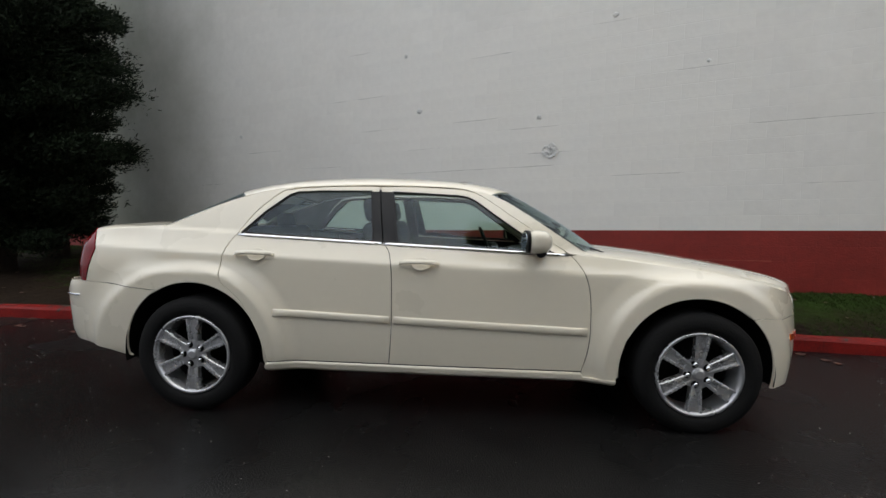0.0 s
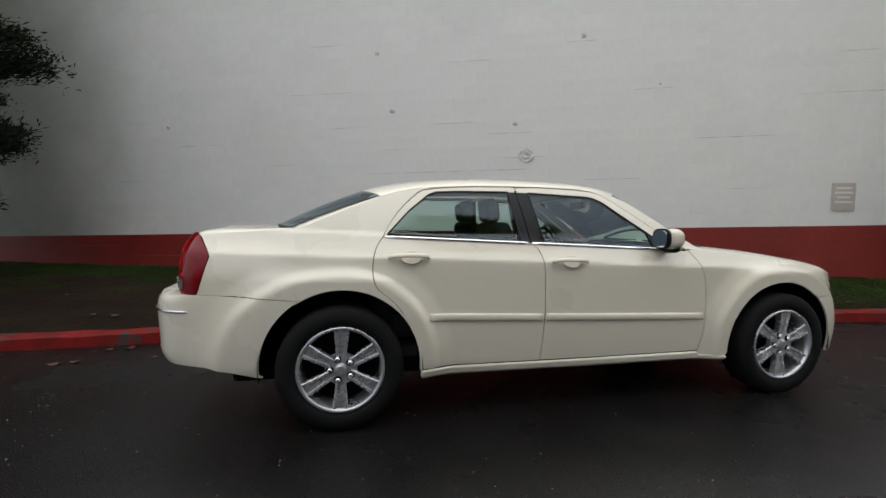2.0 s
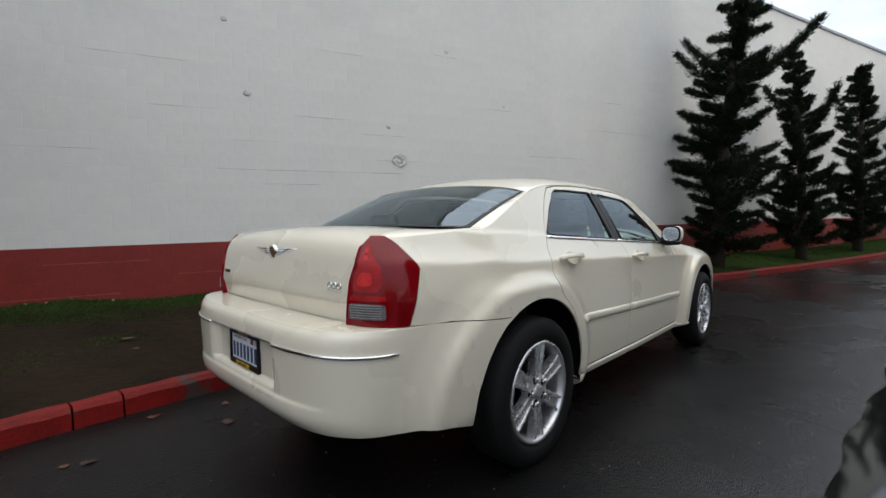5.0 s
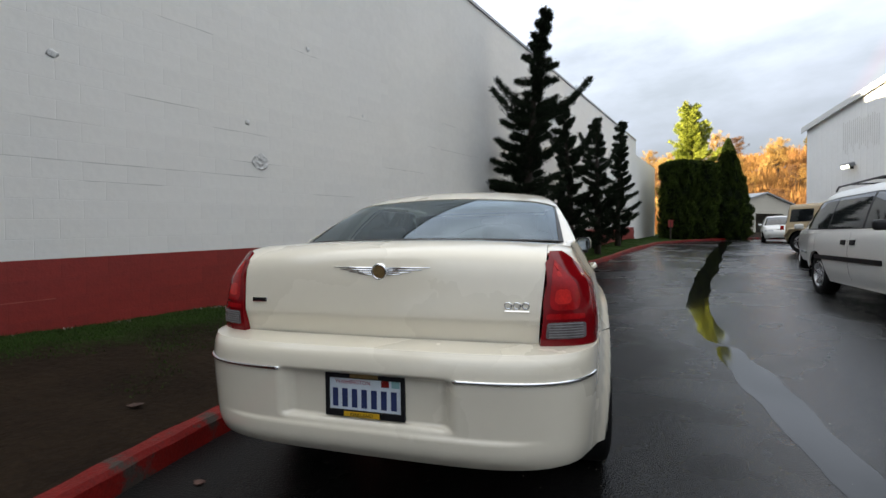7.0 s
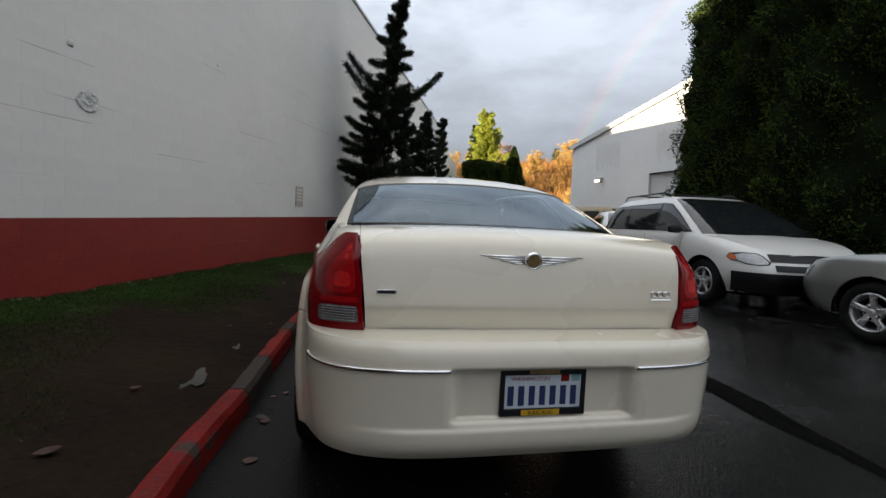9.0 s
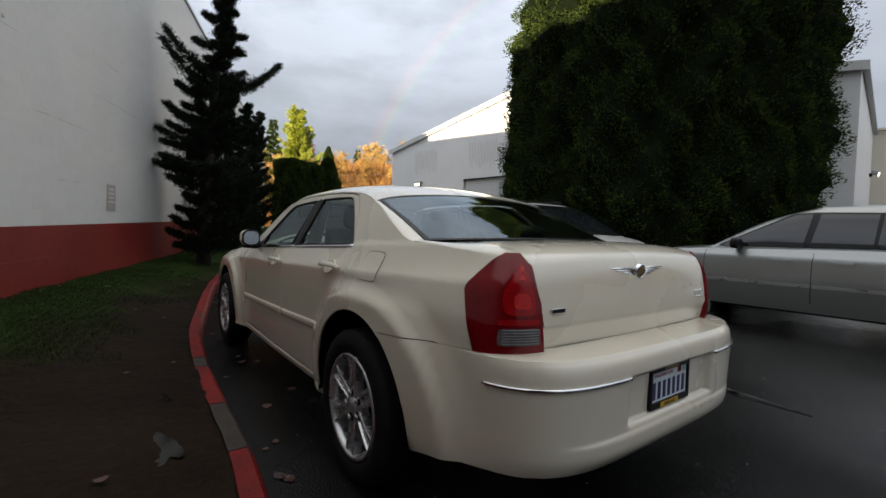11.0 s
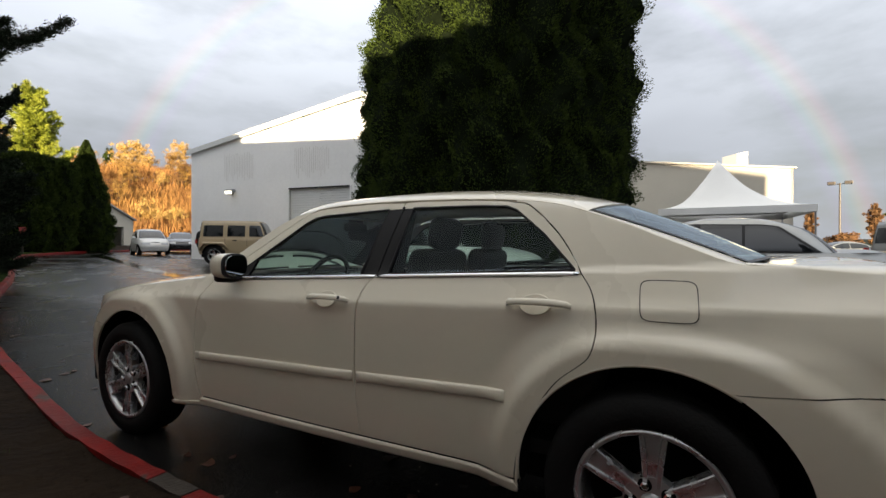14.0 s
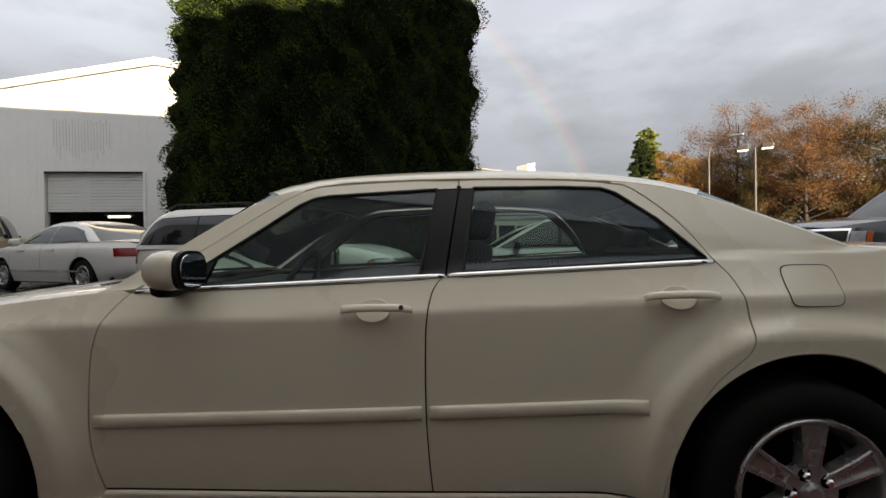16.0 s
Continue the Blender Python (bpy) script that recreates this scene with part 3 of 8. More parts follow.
def conifer(name, x, y, h, spread_m, mat, label, seed, limbs=46, tufts=60, size=0.16, gap=0.10, sweep=0.5, category="tree", long=(), lean=None, taper=0.95, fluff=1.0, skirt=1.0, brush=0.0):
    """Irregular conifer: a leaning trunk, upswept limbs, each with tufts of needles along it."""
    rng = np.random.default_rng(seed)
    z0 = ground_z(x, y) + 0.15
    t = thing(name, pose(x, y, z0), label, category)
    bm = bmesh.new()
    lean = rng.normal(0, 0.02 * h, 2) if lean is None else lean
    spine = lambda q: np.array([lean[0] * q * q, lean[1] * q * q, q * h])
    tube(bm, [spine(k / 8) - (np.array([0, 0, 0.2]) if k == 0 else 0) for k in range(9)], [0.022 * h * (1 - k / 8.6) + 0.01 for k in range(9)], 8)
    P, D = [], []
    for i in range(limbs + len(long)):
        q = 0.06 + 0.92 * (i + rng.random()) / limbs
        a = i * 2.39996 + rng.normal(0, 0.35)
        ln = spread_m * (0.16 + 0.84 * min(1.0, (1 - q) / taper)) * rng.uniform(0.5, 1.2)
        ln *= skirt if q < 0.2 else 1.0
        up = sweep * rng.uniform(0.5, 1.3)
        if i >= limbs:
            q, a, ln, up = long[i - limbs]
        p0 = spine(q)
        pts = [p0 + np.array([math.cos(a) * ln * s, math.sin(a) * ln * s, ln * (up * s * s * 0.9 - 0.10 * s)]) for s in (0, 0.35, 0.7, 1.0)]
        tube(bm, pts, [0.010 + 0.014 * ln, 0.008 + 0.008 * ln, 0.010, 0.005], 5, cap=False)
        n = int(tufts * (0.4 + ln))
        s = rng.uniform(gap, 1.02, n) ** 0.8
        c = p0 + np.c_[np.cos(a) * ln * s, np.sin(a) * ln * s, ln * (up * s * s * 0.9 - 0.10 * s)]
        wob = rng.normal(0, fluff, (n, 3)) * (0.030 + 0.060 * ln * (1 - 0.55 * s))[:, None] * np.array([1, 1, 0.62])
        if brush:
            wob = rng.normal(0, brush * min(1.0, 0.45 + 0.55 * ln), (n, 3)) * np.clip(1.5 * (1.08 - s), 0.25, 1.0)[:, None] * np.array([1, 1, 0.75])
        for _ in range(5):
            P.append(c + wob + rng.normal(0, 0.028 if brush else 0.045, (n, 3)))
            D.append(rng.normal(0, 0.6, (n, 3)) + np.c_[np.full(n, math.cos(a)), np.full(n, math.sin(a)), np.full(n, 0.55)])
    part("trunk", bm, M_BARK, t, smooth=True)
    leaf_mesh("crown", np.concatenate(P), np.concatenate(D), size * 1.2, mat, t, width=0.24, seed=seed)
    return t


big = cedar("cedar_hedge", [(3.0, -9.9, 0.3, 10.4, 2.75, 0.25), (5.25, -8.9, 0.3, 7.3, 1.5, 0.16), (1.05, -10.0, 0.3, 9.4, 1.75, 0.22), (4.0, -8.3, 0.3, 9.2, 1.75, 0.22), (2.1, -8.3, 0.3, 9.7, 1.7, 0.22)],
            M_LEAF, "tall dense dark green cedar clump standing in the lot", 5, 640000, 0.062)
conifer("juniper", 7.65, 0.25, 6.75, 1.0, M_PINE, "ragged dark juniper with upswept limbs beside the wall", 11, limbs=92, tufts=340, brush=0.088, size=0.050, taper=0.8, skirt=0.86, gap=0.02, sweep=0.40,
        long=[(0.60, -1.50, 1.40, 0.75), (0.585, -1.42, 1.15, 0.70), (0.60, 1.75, 1.0, 0.85), (0.645, 1.45, 0.95, 0.95), (0.46, 1.70, 0.85, 0.55), (0.40, 1.5, 0.95, 0.4), (0.30, 1.65, 0.80, 0.45), (0.44, -1.7, 0.75, 0.5), (0.30, -1.4, 0.9, 0.4), (0.07, 0.8, 0.7, 0.1), (0.06, 3.0, 0.7, 0.1), (0.07, 5.0, 0.7, 0.1)], lean=(-0.1, -0.55))
for i, (tx, ty, th) in enumerate([(10.6, -0.95, 5.2), (13.4, -1.95, 5.2), (17.4, -3.1, 5.8)]):
    conifer("juniper", tx, ty, th, 0.85, M_PINE, "slimmer dark juniper in a row along the wall", 20 + i, limbs=66, tufts=230, brush=0.080, size=0.062, taper=0.8, skirt=0.9, long=[(0.72, 1.2 + i, 0.75, 1.2), (0.62, 4.2 + i, 0.8, 1.3)], lean=(0.1, 0.3 - 0.25 * i))
conifer("fir_tree", -7.83, 3.40, 10.4, 2.6, M_PINE, "broad dark evergreen in front of the wall", 31, limbs=200, tufts=300, size=0.072, sweep=0.12, fluff=1.4, skirt=0.62)
# extra fir mostly hidden by the first, added to keep skylight off the wall
conifer("fir_tree", -8.7, 5.3, 10.2, 1.9, M_PINE, "added dark evergreen standing close to the wall to shade it", 33, limbs=120, tufts=150, size=0.085, sweep=0.15, fluff=1.9, skirt=0.6)
cedar("clipped_hedge", [(29.0, -8.3, 0.75, 5.5, 1.1, 0.08), (29.4, -9.4, 0.75, 5.4, 1.15, 0.08)], M_LEAF, "dark clipped cedar hedge at the bend of the kerb", 41, 90000, 0.11)
cedar("cone_cedar", [(30.5, -11.7, 0.75, 7.0, 1.3, 0.92)], M_LEAF, "dark pointed cedar beside the hedge", 42, 50000, 0.11)
conifer("yellow_cedar", 32.5, -10.0, 9.9, 2.8, M_YELLOWLEAF, "sunlit yellow-green pointed cedar behind the hedge", 43, limbs=190, tufts=60, size=0.14, sweep=0.7, taper=1.0)


# ---------- metal-sided workshop ----------
GD, GN = Vector((0.9909, 0.1350, 0)), Vector((-0.1350, 0.9909, 0))
G0 = Vector((19.75, -11.43, 0))


def on_shop(s, z, out=0.0):
    """s metres along the front, from its far corner towards the cedars."""
    return G0 - GD * s + GN * out + Vector((0, 0, z))


SHOP_LEN, EAVE, RIDGE_S, RIDGE_Z = 20.4, 5.9, 9.65, 7.75


def shop_top(s):
    return EAVE + (RIDGE_Z - EAVE) * (1 - abs(s - RIDGE_S) / (RIDGE_S if s < RIDGE_S else SHOP_LEN - RIDGE_S))


shop = thing("workshop_building", Matrix(), "pale grey metal-sided workshop with a shallow gable roof", "building")
D0, D1, DTOP = 5.95, 9.15, 3.85
for s0, s1, zb in ((0, D0, -0.3), (D0, D1, DTOP), (D1, SHOP_LEN, -0.3)):
    cs = [on_shop(s0, zb), on_shop(s1, zb), on_shop(s1, shop_top(s1))]
    if s0 < RIDGE_S < s1:
        cs.append(on_shop(RIDGE_S, RIDGE_Z))
    cs.append(on_shop(s0, shop_top(s0)))
    prism("front_wall", cs, -GN * 0.2, M_SIDING, shop)
prism("side_wall", [on_shop(0, -0.3, -0.2), on_shop(0, EAVE, -0.2), on_shop(0, EAVE, -10), on_shop(0, -0.3, -10)], -GD * 0.2, M_SIDING, shop)
prism("side_wall", [on_shop(SHOP_LEN, -0.3, -0.2), on_shop(SHOP_LEN, EAVE, -0.2), on_shop(SHOP_LEN, EAVE, -10), on_shop(SHOP_LEN, -0.3, -10)], GD * 0.2, M_SIDING, shop)
prism("back_wall", [on_shop(0, -0.3, -10), on_shop(SHOP_LEN, -0.3, -10), on_shop(SHOP_LEN, EAVE, -10), on_shop(RIDGE_S, RIDGE_Z, -10), on_shop(0, EAVE, -10)], -GN * 0.2, M_SIDING, shop)
for s0, s1 in ((-0.15, RIDGE_S), (SHOP_LEN + 0.15, RIDGE_S)):
    prism("roof", [on_shop(s0, EAVE, 0.12), on_shop(s1, RIDGE_Z, 0.12), on_shop(s1, RIDGE_Z, -10.2), on_shop(s0, EAVE, -10.2)], Vector((0, 0, 0.14)), M_ROOFEDGE, shop)




# ---------- shaped sheet-metal ----------
def patch_data(outline, fmap, du, dv, out):
    """A flat outline in (u, v), cut into a grid and laid on the surface fmap(u, v); gives places, faces and normals that point along out."""
    b = bmesh.new()
    b.faces.new([b.verts.new((u, v, 0)) for u, v in outline])
    us, vs = [p[0] for p in outline], [p[1] for p in outline]
    for lo, hi, d, no in ((min(us), max(us), du, (1, 0, 0)), (min(vs), max(vs), dv, (0, 1, 0))):
        k = math.floor(lo / d) + 1
        while k * d < hi - 1e-6:
            bmesh.ops.bisect_plane(b, geom=b.verts[:] + b.edges[:] + b.faces[:], plane_co=[c * k * d for c in no], plane_no=no, dist=1e-5)
            k += 1
    b.verts.index_update()
    P, N, e = [], [], 1e-3
    for v in b.verts:
        p = fmap(v.co.x, v.co.y)
        n = (fmap(v.co.x + e, v.co.y) - fmap(v.co.x - e, v.co.y)).cross(fmap(v.co.x, v.co.y + e) - fmap(v.co.x, v.co.y - e))
        n.normalize()
        o = Vector(out(p)) if callable(out) else Vector(out)
        P.append(p)
        N.append(-n if n.dot(o) < 0 else n)
    F = []
    for f in b.faces:
        ids = [v.index for v in f.verts]
        c = Vector()
        for i in range(1, len(ids) - 1):
            c += (P[ids[i]] - P[ids[0]]).cross(P[ids[i + 1]] - P[ids[0]])
        if c.dot(N[ids[0]]) < 0:
            ids.reverse()
        F.append(ids)
    count = {}
    for ids in F:
        for a, c in zip(ids, ids[1:] + ids[:1]):
            count[(a, c)] = 1
    rim = [(a, c) for (a, c) in count if (c, a) not in count]
    b.free()
    return P, N, F, rim


def shell(name, patches, mat, parent, thick=0.012, flip=False, label=""):
    """One part out of shaped patches, each with its edges turned inwards; flip: the mirrored one for the other side."""
    V, F, LN = [], [], []
    for outline, fmap, du, dv, out in patches:
        P, N, faces, rim = patch_data(outline, fmap, du, dv, out)
        base = len(V)
        V += P
        for ids in faces:
            F.append([base + i for i in ids])
            LN += [N[i] for i in ids]
        if thick:
            for a, c in rim:
                k = len(V)
                V += [P[a], P[c], P[c] - N[c] * thick, P[a] - N[a] * thick]
                F.append([k + 1, k, k + 3, k + 2])
                n = (V[k] - V[k + 1]).cross(V[k + 2] - V[k + 1])
                n = n.normalized() if n.length > 1e-9 else N[a]
                LN += [n] * 4
    if flip:
        V = [Vector((v.x, -v.y, v.z)) for v in V]
        N2, i = [], 0
        for k, ids in enumerate(F):
            ln = LN[i:i + len(ids)]
            i += len(ids)
            F[k] = list(reversed(ids))
            N2 += [Vector((n.x, -n.y, n.z)) for n in reversed(ln)]
        LN = N2
    me = bpy.data.meshes.new(name)
    me.from_pydata([tuple(v) for v in V], [], F)
    me.materials.append(mat)
    shade(me, True)
    me.normals_split_custom_set([tuple(n) for n in LN])
    ob = new(name, me)
    ob.parent = parent
    if label:
        tagged(ob, label)
    return ob


def arc(cx, cz, r, a0, a1, n=16):
    return [(cx + r * math.cos(radians(a0 + (a1 - a0) * i / n)), cz + r * math.sin(radians(a0 + (a1 - a0) * i / n))) for i in range(n + 1)]


def smooth01(t):
    t = max(0.0, min(1.0, t))
    return t * t * (3 - 2 * t)


def curve_table(table, x):
    """Catmull-Rom through rows of (x, value)."""
    n = len(table)
    if x <= table[0][0]:
        return table[0][1]
    if x >= table[-1][0]:
        return table[-1][1]
    for i in range(n - 1):
        if x <= table[i + 1][0]:
            (xa, a), (xb, b) = table[i], table[i + 1]
            ma = (b - table[i - 1][1]) / (xb - table[i - 1][0]) if i else (b - a) / (xb - xa)
            mb = (table[i + 2][1] - a) / (table[i + 2][0] - xa) if i + 2 < n else (b - a) / (xb - xa)
            h = xb - xa
            t = (x - xa) / h
            return (2 * t ** 3 - 3 * t ** 2 + 1) * a + (t ** 3 - 2 * t ** 2 + t) * h * ma + (3 * t ** 2 - 2 * t ** 3) * b + (t ** 3 - t ** 2) * h * mb


# ---------- the cream sedan: its surfaces (x ahead, y to its left, z up, ground at 0) ----------
AXLE = 1.524
PLAN = [(-2.6, 0.815), (-1.9, 0.846), (-1.5, 0.862), (-1.0, 0.866), (0, 0.868), (0.9, 0.856), (1.5, 0.862), (1.9, 0.845), (2.4, 0.80)]
TUCK = [(-0.75, -0.060), (-0.66, -0.030), (-0.60, -0.020), (-0.45, -0.006), (-0.30, 0.0), (-0.12, -0.002), (-0.03, -0.004), (-0.008, -0.007), (0.010, -0.017), (0.04, -0.034), (0.09, -0.060), (0.14, -0.084), (0.20, -0.110)]
REAR0, FRONT0 = -1.98, 1.90


def belt(x):
    return 1.058 - 0.042 * x


def crease(x):
    return 0.957 - 0.033 * x


def rear_reach(z):
    """How far the tail goes back behind REAR0 at a height."""
    return curve_table([(0.30, 0.48), (0.33, 0.535), (0.37, 0.562), (0.40, 0.588), (0.43, 0.604), (0.46, 0.612), (0.52, 0.614), (0.60, 0.617), (0.70, 0.620), (0.76, 0.61), (0.79, 0.588)], z) if z < 0.79 else curve_table([(0.79, 0.470), (0.86, 0.474), (0.95, 0.468), (1.05, 0.452), (1.12, 0.415), (1.16, 0.37)], z)


def front_reach(z):
    return curve_table([(0.2, 0.31), (0.3, 0.395), (0.42, 0.442), (0.56, 0.447), (0.66, 0.435), (0.75, 0.41), (0.86, 0.36), (1.0, 0.32)], z)


def tail_n(z):
    return 5.5 if z > 0.79 else 4.6


def closing(x, z):
    if x < REAR0:
        n, r = tail_n(z), (REAR0 - x) / rear_reach(z)
    elif x > FRONT0:
        n, r = 2.3, (x - FRONT0) / front_reach(z)
    else:
        return 1.0
    return max(0.0, 1 - min(1, r) ** n) ** (1 / n)


def hub_way(x, z, c):
    """Distance from a hub; the rear swell runs on into the bumper."""
    return math.hypot((x - c) * (0.80 if x < c < 0 else 1.0), z - 0.37)


def flare(r):
    """The wheel arch's swell at a distance from the hub: a lip with a crisp outer edge on a soft bulge."""
    return 0.024 * smooth01((0.590 - r) / 0.075) + 0.028 * smooth01((0.68 - r) / 0.15)


def tail_tuck(x, z):
    """The shoulders draw in towards the tail lamps."""
    return 0.032 * smooth01((z - 0.86) / 0.24) * smooth01((-1.70 - x) / 0.27)


def half_raw(x, z):
    """Half width at (x, z) before the ends round off."""
    w, zb = curve_table(PLAN, x), belt(x)
    if z <= zb:
        y = w + curve_table(TUCK, z - crease(x))
    else:
        h = z - zb
        y = w + curve_table(TUCK, zb - crease(x)) - 0.40 * h - 0.25 * h * h - 0.010 * smooth01(h / 0.03)
    for c in (-AXLE, AXLE):
        r = hub_way(x, z, c)
        if r < 0.70:
            y += flare(r) * (1 - 0.6 * smooth01((z - 0.86) / 0.1))
    return y - tail_tuck(x, z)


def side_y(x, z):
    """Half width of the car at (x, z), door skins and glass house alike."""
    return half_raw(x, z) * closing(x, z)


def side_map(inset=0.0):
    return lambda x, z: Vector((x, -side_y(x, z) + inset, z))


SIDE_OUT = (0, -1, 0.1)


def bezier(a, b, c, d, t):
    s = 1 - t
    return s ** 3 * a + 3 * s * s * t * b + 3 * s * t * t * c + t ** 3 * d


# the line above the doors, from the belt behind the rear door over the roof edge to the foot of the windscreen
DOOR_LINE = [(-1.285, 1.115), (-1.185, 1.262), (-1.05, 1.388), (-0.98, 1.408), (-0.90, 1.420), (-0.70, 1.431), (-0.45, 1.437), (-0.15, 1.436), (0.11, 1.424), (0.19, 1.410), (0.25, 1.387), (0.35, 1.325), (0.48, 1.236), (0.64, 1.132), (0.79, 1.036)]
DOOR_LINE = [(p.x, p.y) for p in smooth_line(DOOR_LINE, 3)]
ROOF_LOW = [(-1.42, 1.302), (-1.36, 1.328), (-1.2, 1.384), (-1.05, 1.412), (-0.90, 1.426), (-0.70, 1.437), (-0.45, 1.443), (-0.15, 1.442), (0.11, 1.430), (0.25, 1.396), (0.42, 1.30)]
ROOF_MID = [(-1.54, 1.370), (-1.44, 1.409), (-1.3, 1.450), (-1.12, 1.487), (-0.69, 1.522), (-0.39, 1.525), (0, 1.508), (0.29, 1.466), (0.42, 1.432), (0.5, 1.40)]


def roof_map(x, v):
    """v: 0 at the door line, 1 on the centre line. Ends bow out towards the middle."""
    q = smooth01(v * 1.6)
    xe = x0 = x
    if x < -1.0:
        k = (-1.0 - x) / 0.42
        x0 = x + 0.07 * k          # the corners of the rear glass lie further forward
        xe = x0 + (x - 0.075 * k - x0) * q
    elif x > 0.0:
        xe = x + 0.16 * q * (x / 0.32)
    z0, zc = curve_table(ROOF_LOW, x0), curve_table(ROOF_MID, xe)
    y0 = side_y(x0, z0)
    return Vector((xe, -bezier(y0, y0 - 0.040, 0.40, 0.0, v), bezier(z0, z0 + 0.050 - 0.022 * smooth01((-0.9 - x) / 0.4), zc - 0.004, zc, v)))


FENDER_TOP = [(0.78, 1.030), (0.95, 1.020), (1.18, 0.996), (1.54, 0.950), (1.85, 0.893), (2.03, 0.846), (2.12, 0.806), (2.2, 0.75)]
HOOD_MID = [(0.9, 1.050), (1.15, 1.045), (1.53, 1.012), (1.97, 0.948), (2.2, 0.895), (2.3, 0.855), (2.38, 0.78)]


def hood_map(x, v):
    z0 = curve_table(FENDER_TOP, x)
    xe = x + smooth01(v) * (0.20 * smooth01((x - 1.6) / 0.5) + 0.10 * smooth01((1.3 - x) / 0.5))
    zc, y0 = curve_table(HOOD_MID, xe), side_y(x, z0)
    return Vector((xe, -bezier(y0, y0 - 0.035, y0 * 0.7, 0.0, v), bezier(z0, z0 + 0.030, zc, zc, v)))


QUARTER_TOP = [(-2.35, 1.110), (-2.30, 1.116), (-2.2, 1.126), (-2.05, 1.136), (-1.88, 1.150), (-1.7, 1.16)]


def deck_side_map(x, v):
    """The strip between the quarter's shoulder and the boot lid."""
    z0 = curve_table(QUARTER_TOP, x)
    y0, y1 = side_y(x, z0), 0.640
    z1 = curve_table([(-2.37, 1.104), (-2.336, 1.123), (-2.284, 1.142), (-2.204, 1.154), (-2.084, 1.157), (-1.9, 1.151)], x)
    return Vector((x, -bezier(y0, y0 - 0.012, y1 + 0.03, y1, v), bezier(z0, z0 + 0.018, z1, z1, v)))


LID = [(0.0, -1.955, 1.168), (0.25, -2.10, 1.175), (0.42, -2.22, 1.172), (0.52, -2.30, 1.160), (0.58, -2.352, 1.142), (0.62, -2.385, 1.118), (0.66, -2.405, 1.085), (0.72, -2.420, 1.04), (0.80, -2.436, 0.96), (0.885, -2.447, 0.880), (0.895, -2.441, 0.868), (0.93, -2.434, 0.835), (1.0, -2.426, 0.790)]


def lid_map(y, v):
    """The boot lid, v from the glass down to its lower edge."""
    x, z = curve_table([(a, b) for a, b, _ in LID], v), curve_table([(a, c) for a, _, c in LID], v)
    k = (abs(y) / 0.61) ** 2.4
    wide = 1 + 0.045 * (1 - smooth01((v - 0.58) / 0.42))     # the sides lean out towards the top
    return Vector((x + 0.016 * k * smooth01((v - 0.15) / 0.45) + 0.10 * k * (1 - smooth01(v / 0.25)), y * wide, z - 0.018 * k * (1 - smooth01((v - 0.6) / 0.3))))


TAIL_K, TAIL_S = 0.84, 0.72     # share of the half width, and of u, that the flat of the tail takes


def tail_map(inset=0.0, dish=True):
    """The rounded tail below and beside the boot: u runs from the car's right flank (-1) through the middle (0) to its left (1)."""
    def f(u, z):
        n, a, w = tail_n(z), rear_reach(z) - inset, min(1.0, abs(u))
        if w <= TAIL_S:
            k = TAIL_K * w / TAIL_S
            q = (1 - k ** n) ** (1 / n)
        else:
            q = (1 - TAIL_K ** n) ** (1 / n) * (1 - w) / (1 - TAIL_S)
            k = (1 - q ** n) ** (1 / n)
        x = REAR0 - a * q
        y = math.copysign((half_raw(x, z) - inset) * k, u)
        if dish and z < 0.79:        # the number plate's hollow
            m = smooth01((0.345 - abs(y)) / 0.05) * smooth01((0.706 - z) / 0.020) * smooth01((z - 0.512) / 0.02)
            x += 0.036 * m
        if dish and 0.38 < z < 0.52:        # the lip below it
            x -= 0.009 * smooth01((0.502 - z) / 0.012) * smooth01((z - 0.39) / 0.05) * smooth01((0.68 - abs(y)) / 0.22)
        return Vector((x, y, z))
    return f


def tail_u(y, z=0.7):
    """u on the tail for a half width y."""
    n, x, k = tail_n(z), -2.4, 0.5
    for _ in range(6):
        k = min(1.0, abs(y) / half_raw(x, z))
        x = REAR0 - rear_reach(z) * (1 - k ** n) ** (1 / n)
    if k <= TAIL_K:
        return math.copysign(TAIL_S * k / TAIL_K, y)
    q = (1 - k ** n) ** (1 / n)
    return math.copysign(1 - (1 - TAIL_S) * q / (1 - TAIL_K ** n) ** (1 / n), y)


def tail_u_of_x(x, z):
    """u on the tail's flank for a place x behind REAR0."""
    n, q = tail_n(z), min(1.0, (REAR0 - x) / rear_reach(z))
    if q <= (1 - TAIL_K ** n) ** (1 / n):
        return 1 - (1 - TAIL_S) * q / (1 - TAIL_K ** n) ** (1 / n)
    return TAIL_S * (1 - q ** n) ** (1 / n) / TAIL_K


def nose_map(u, z):
    a = radians(90 * (1 - abs(u)))
    n = 2.3
    x = FRONT0 + front_reach(z) * max(0.0, math.sin(a)) ** (2 / n)
    return Vector((x, math.copysign(half_raw(x, z) * max(0.0, math.cos(a)) ** (2 / n), u), z))


RECT = [(-1, 0), (1, 0), (1, 1), (-1, 1)]
SEAM_B = [(-0.345, 1.072), (-0.315, 1.045), (-0.295, 1.0), (-0.282, 0.92), (-0.278, 0.83), (-0.277, 0.62), (-0.285, 0.45), (-0.295, 0.335)]
SEAM_R = [(-1.285, 1.108), (-1.318, 1.06), (-1.338, 1.00), (-1.345, 0.93), (-1.340, 0.87), (-1.322, 0.825), (-1.285, 0.79), (-1.22, 0.735), (-1.165, 0.66), (-1.12, 0.575), (-1.085, 0.49), (-1.062, 0.41), (-1.052, 0.335)]
SEAM_F = [(0.80, 1.022), (0.845, 0.97), (0.880, 0.90), (0.905, 0.80), (0.913, 0.62), (0.902, 0.47), (0.872, 0.335)]
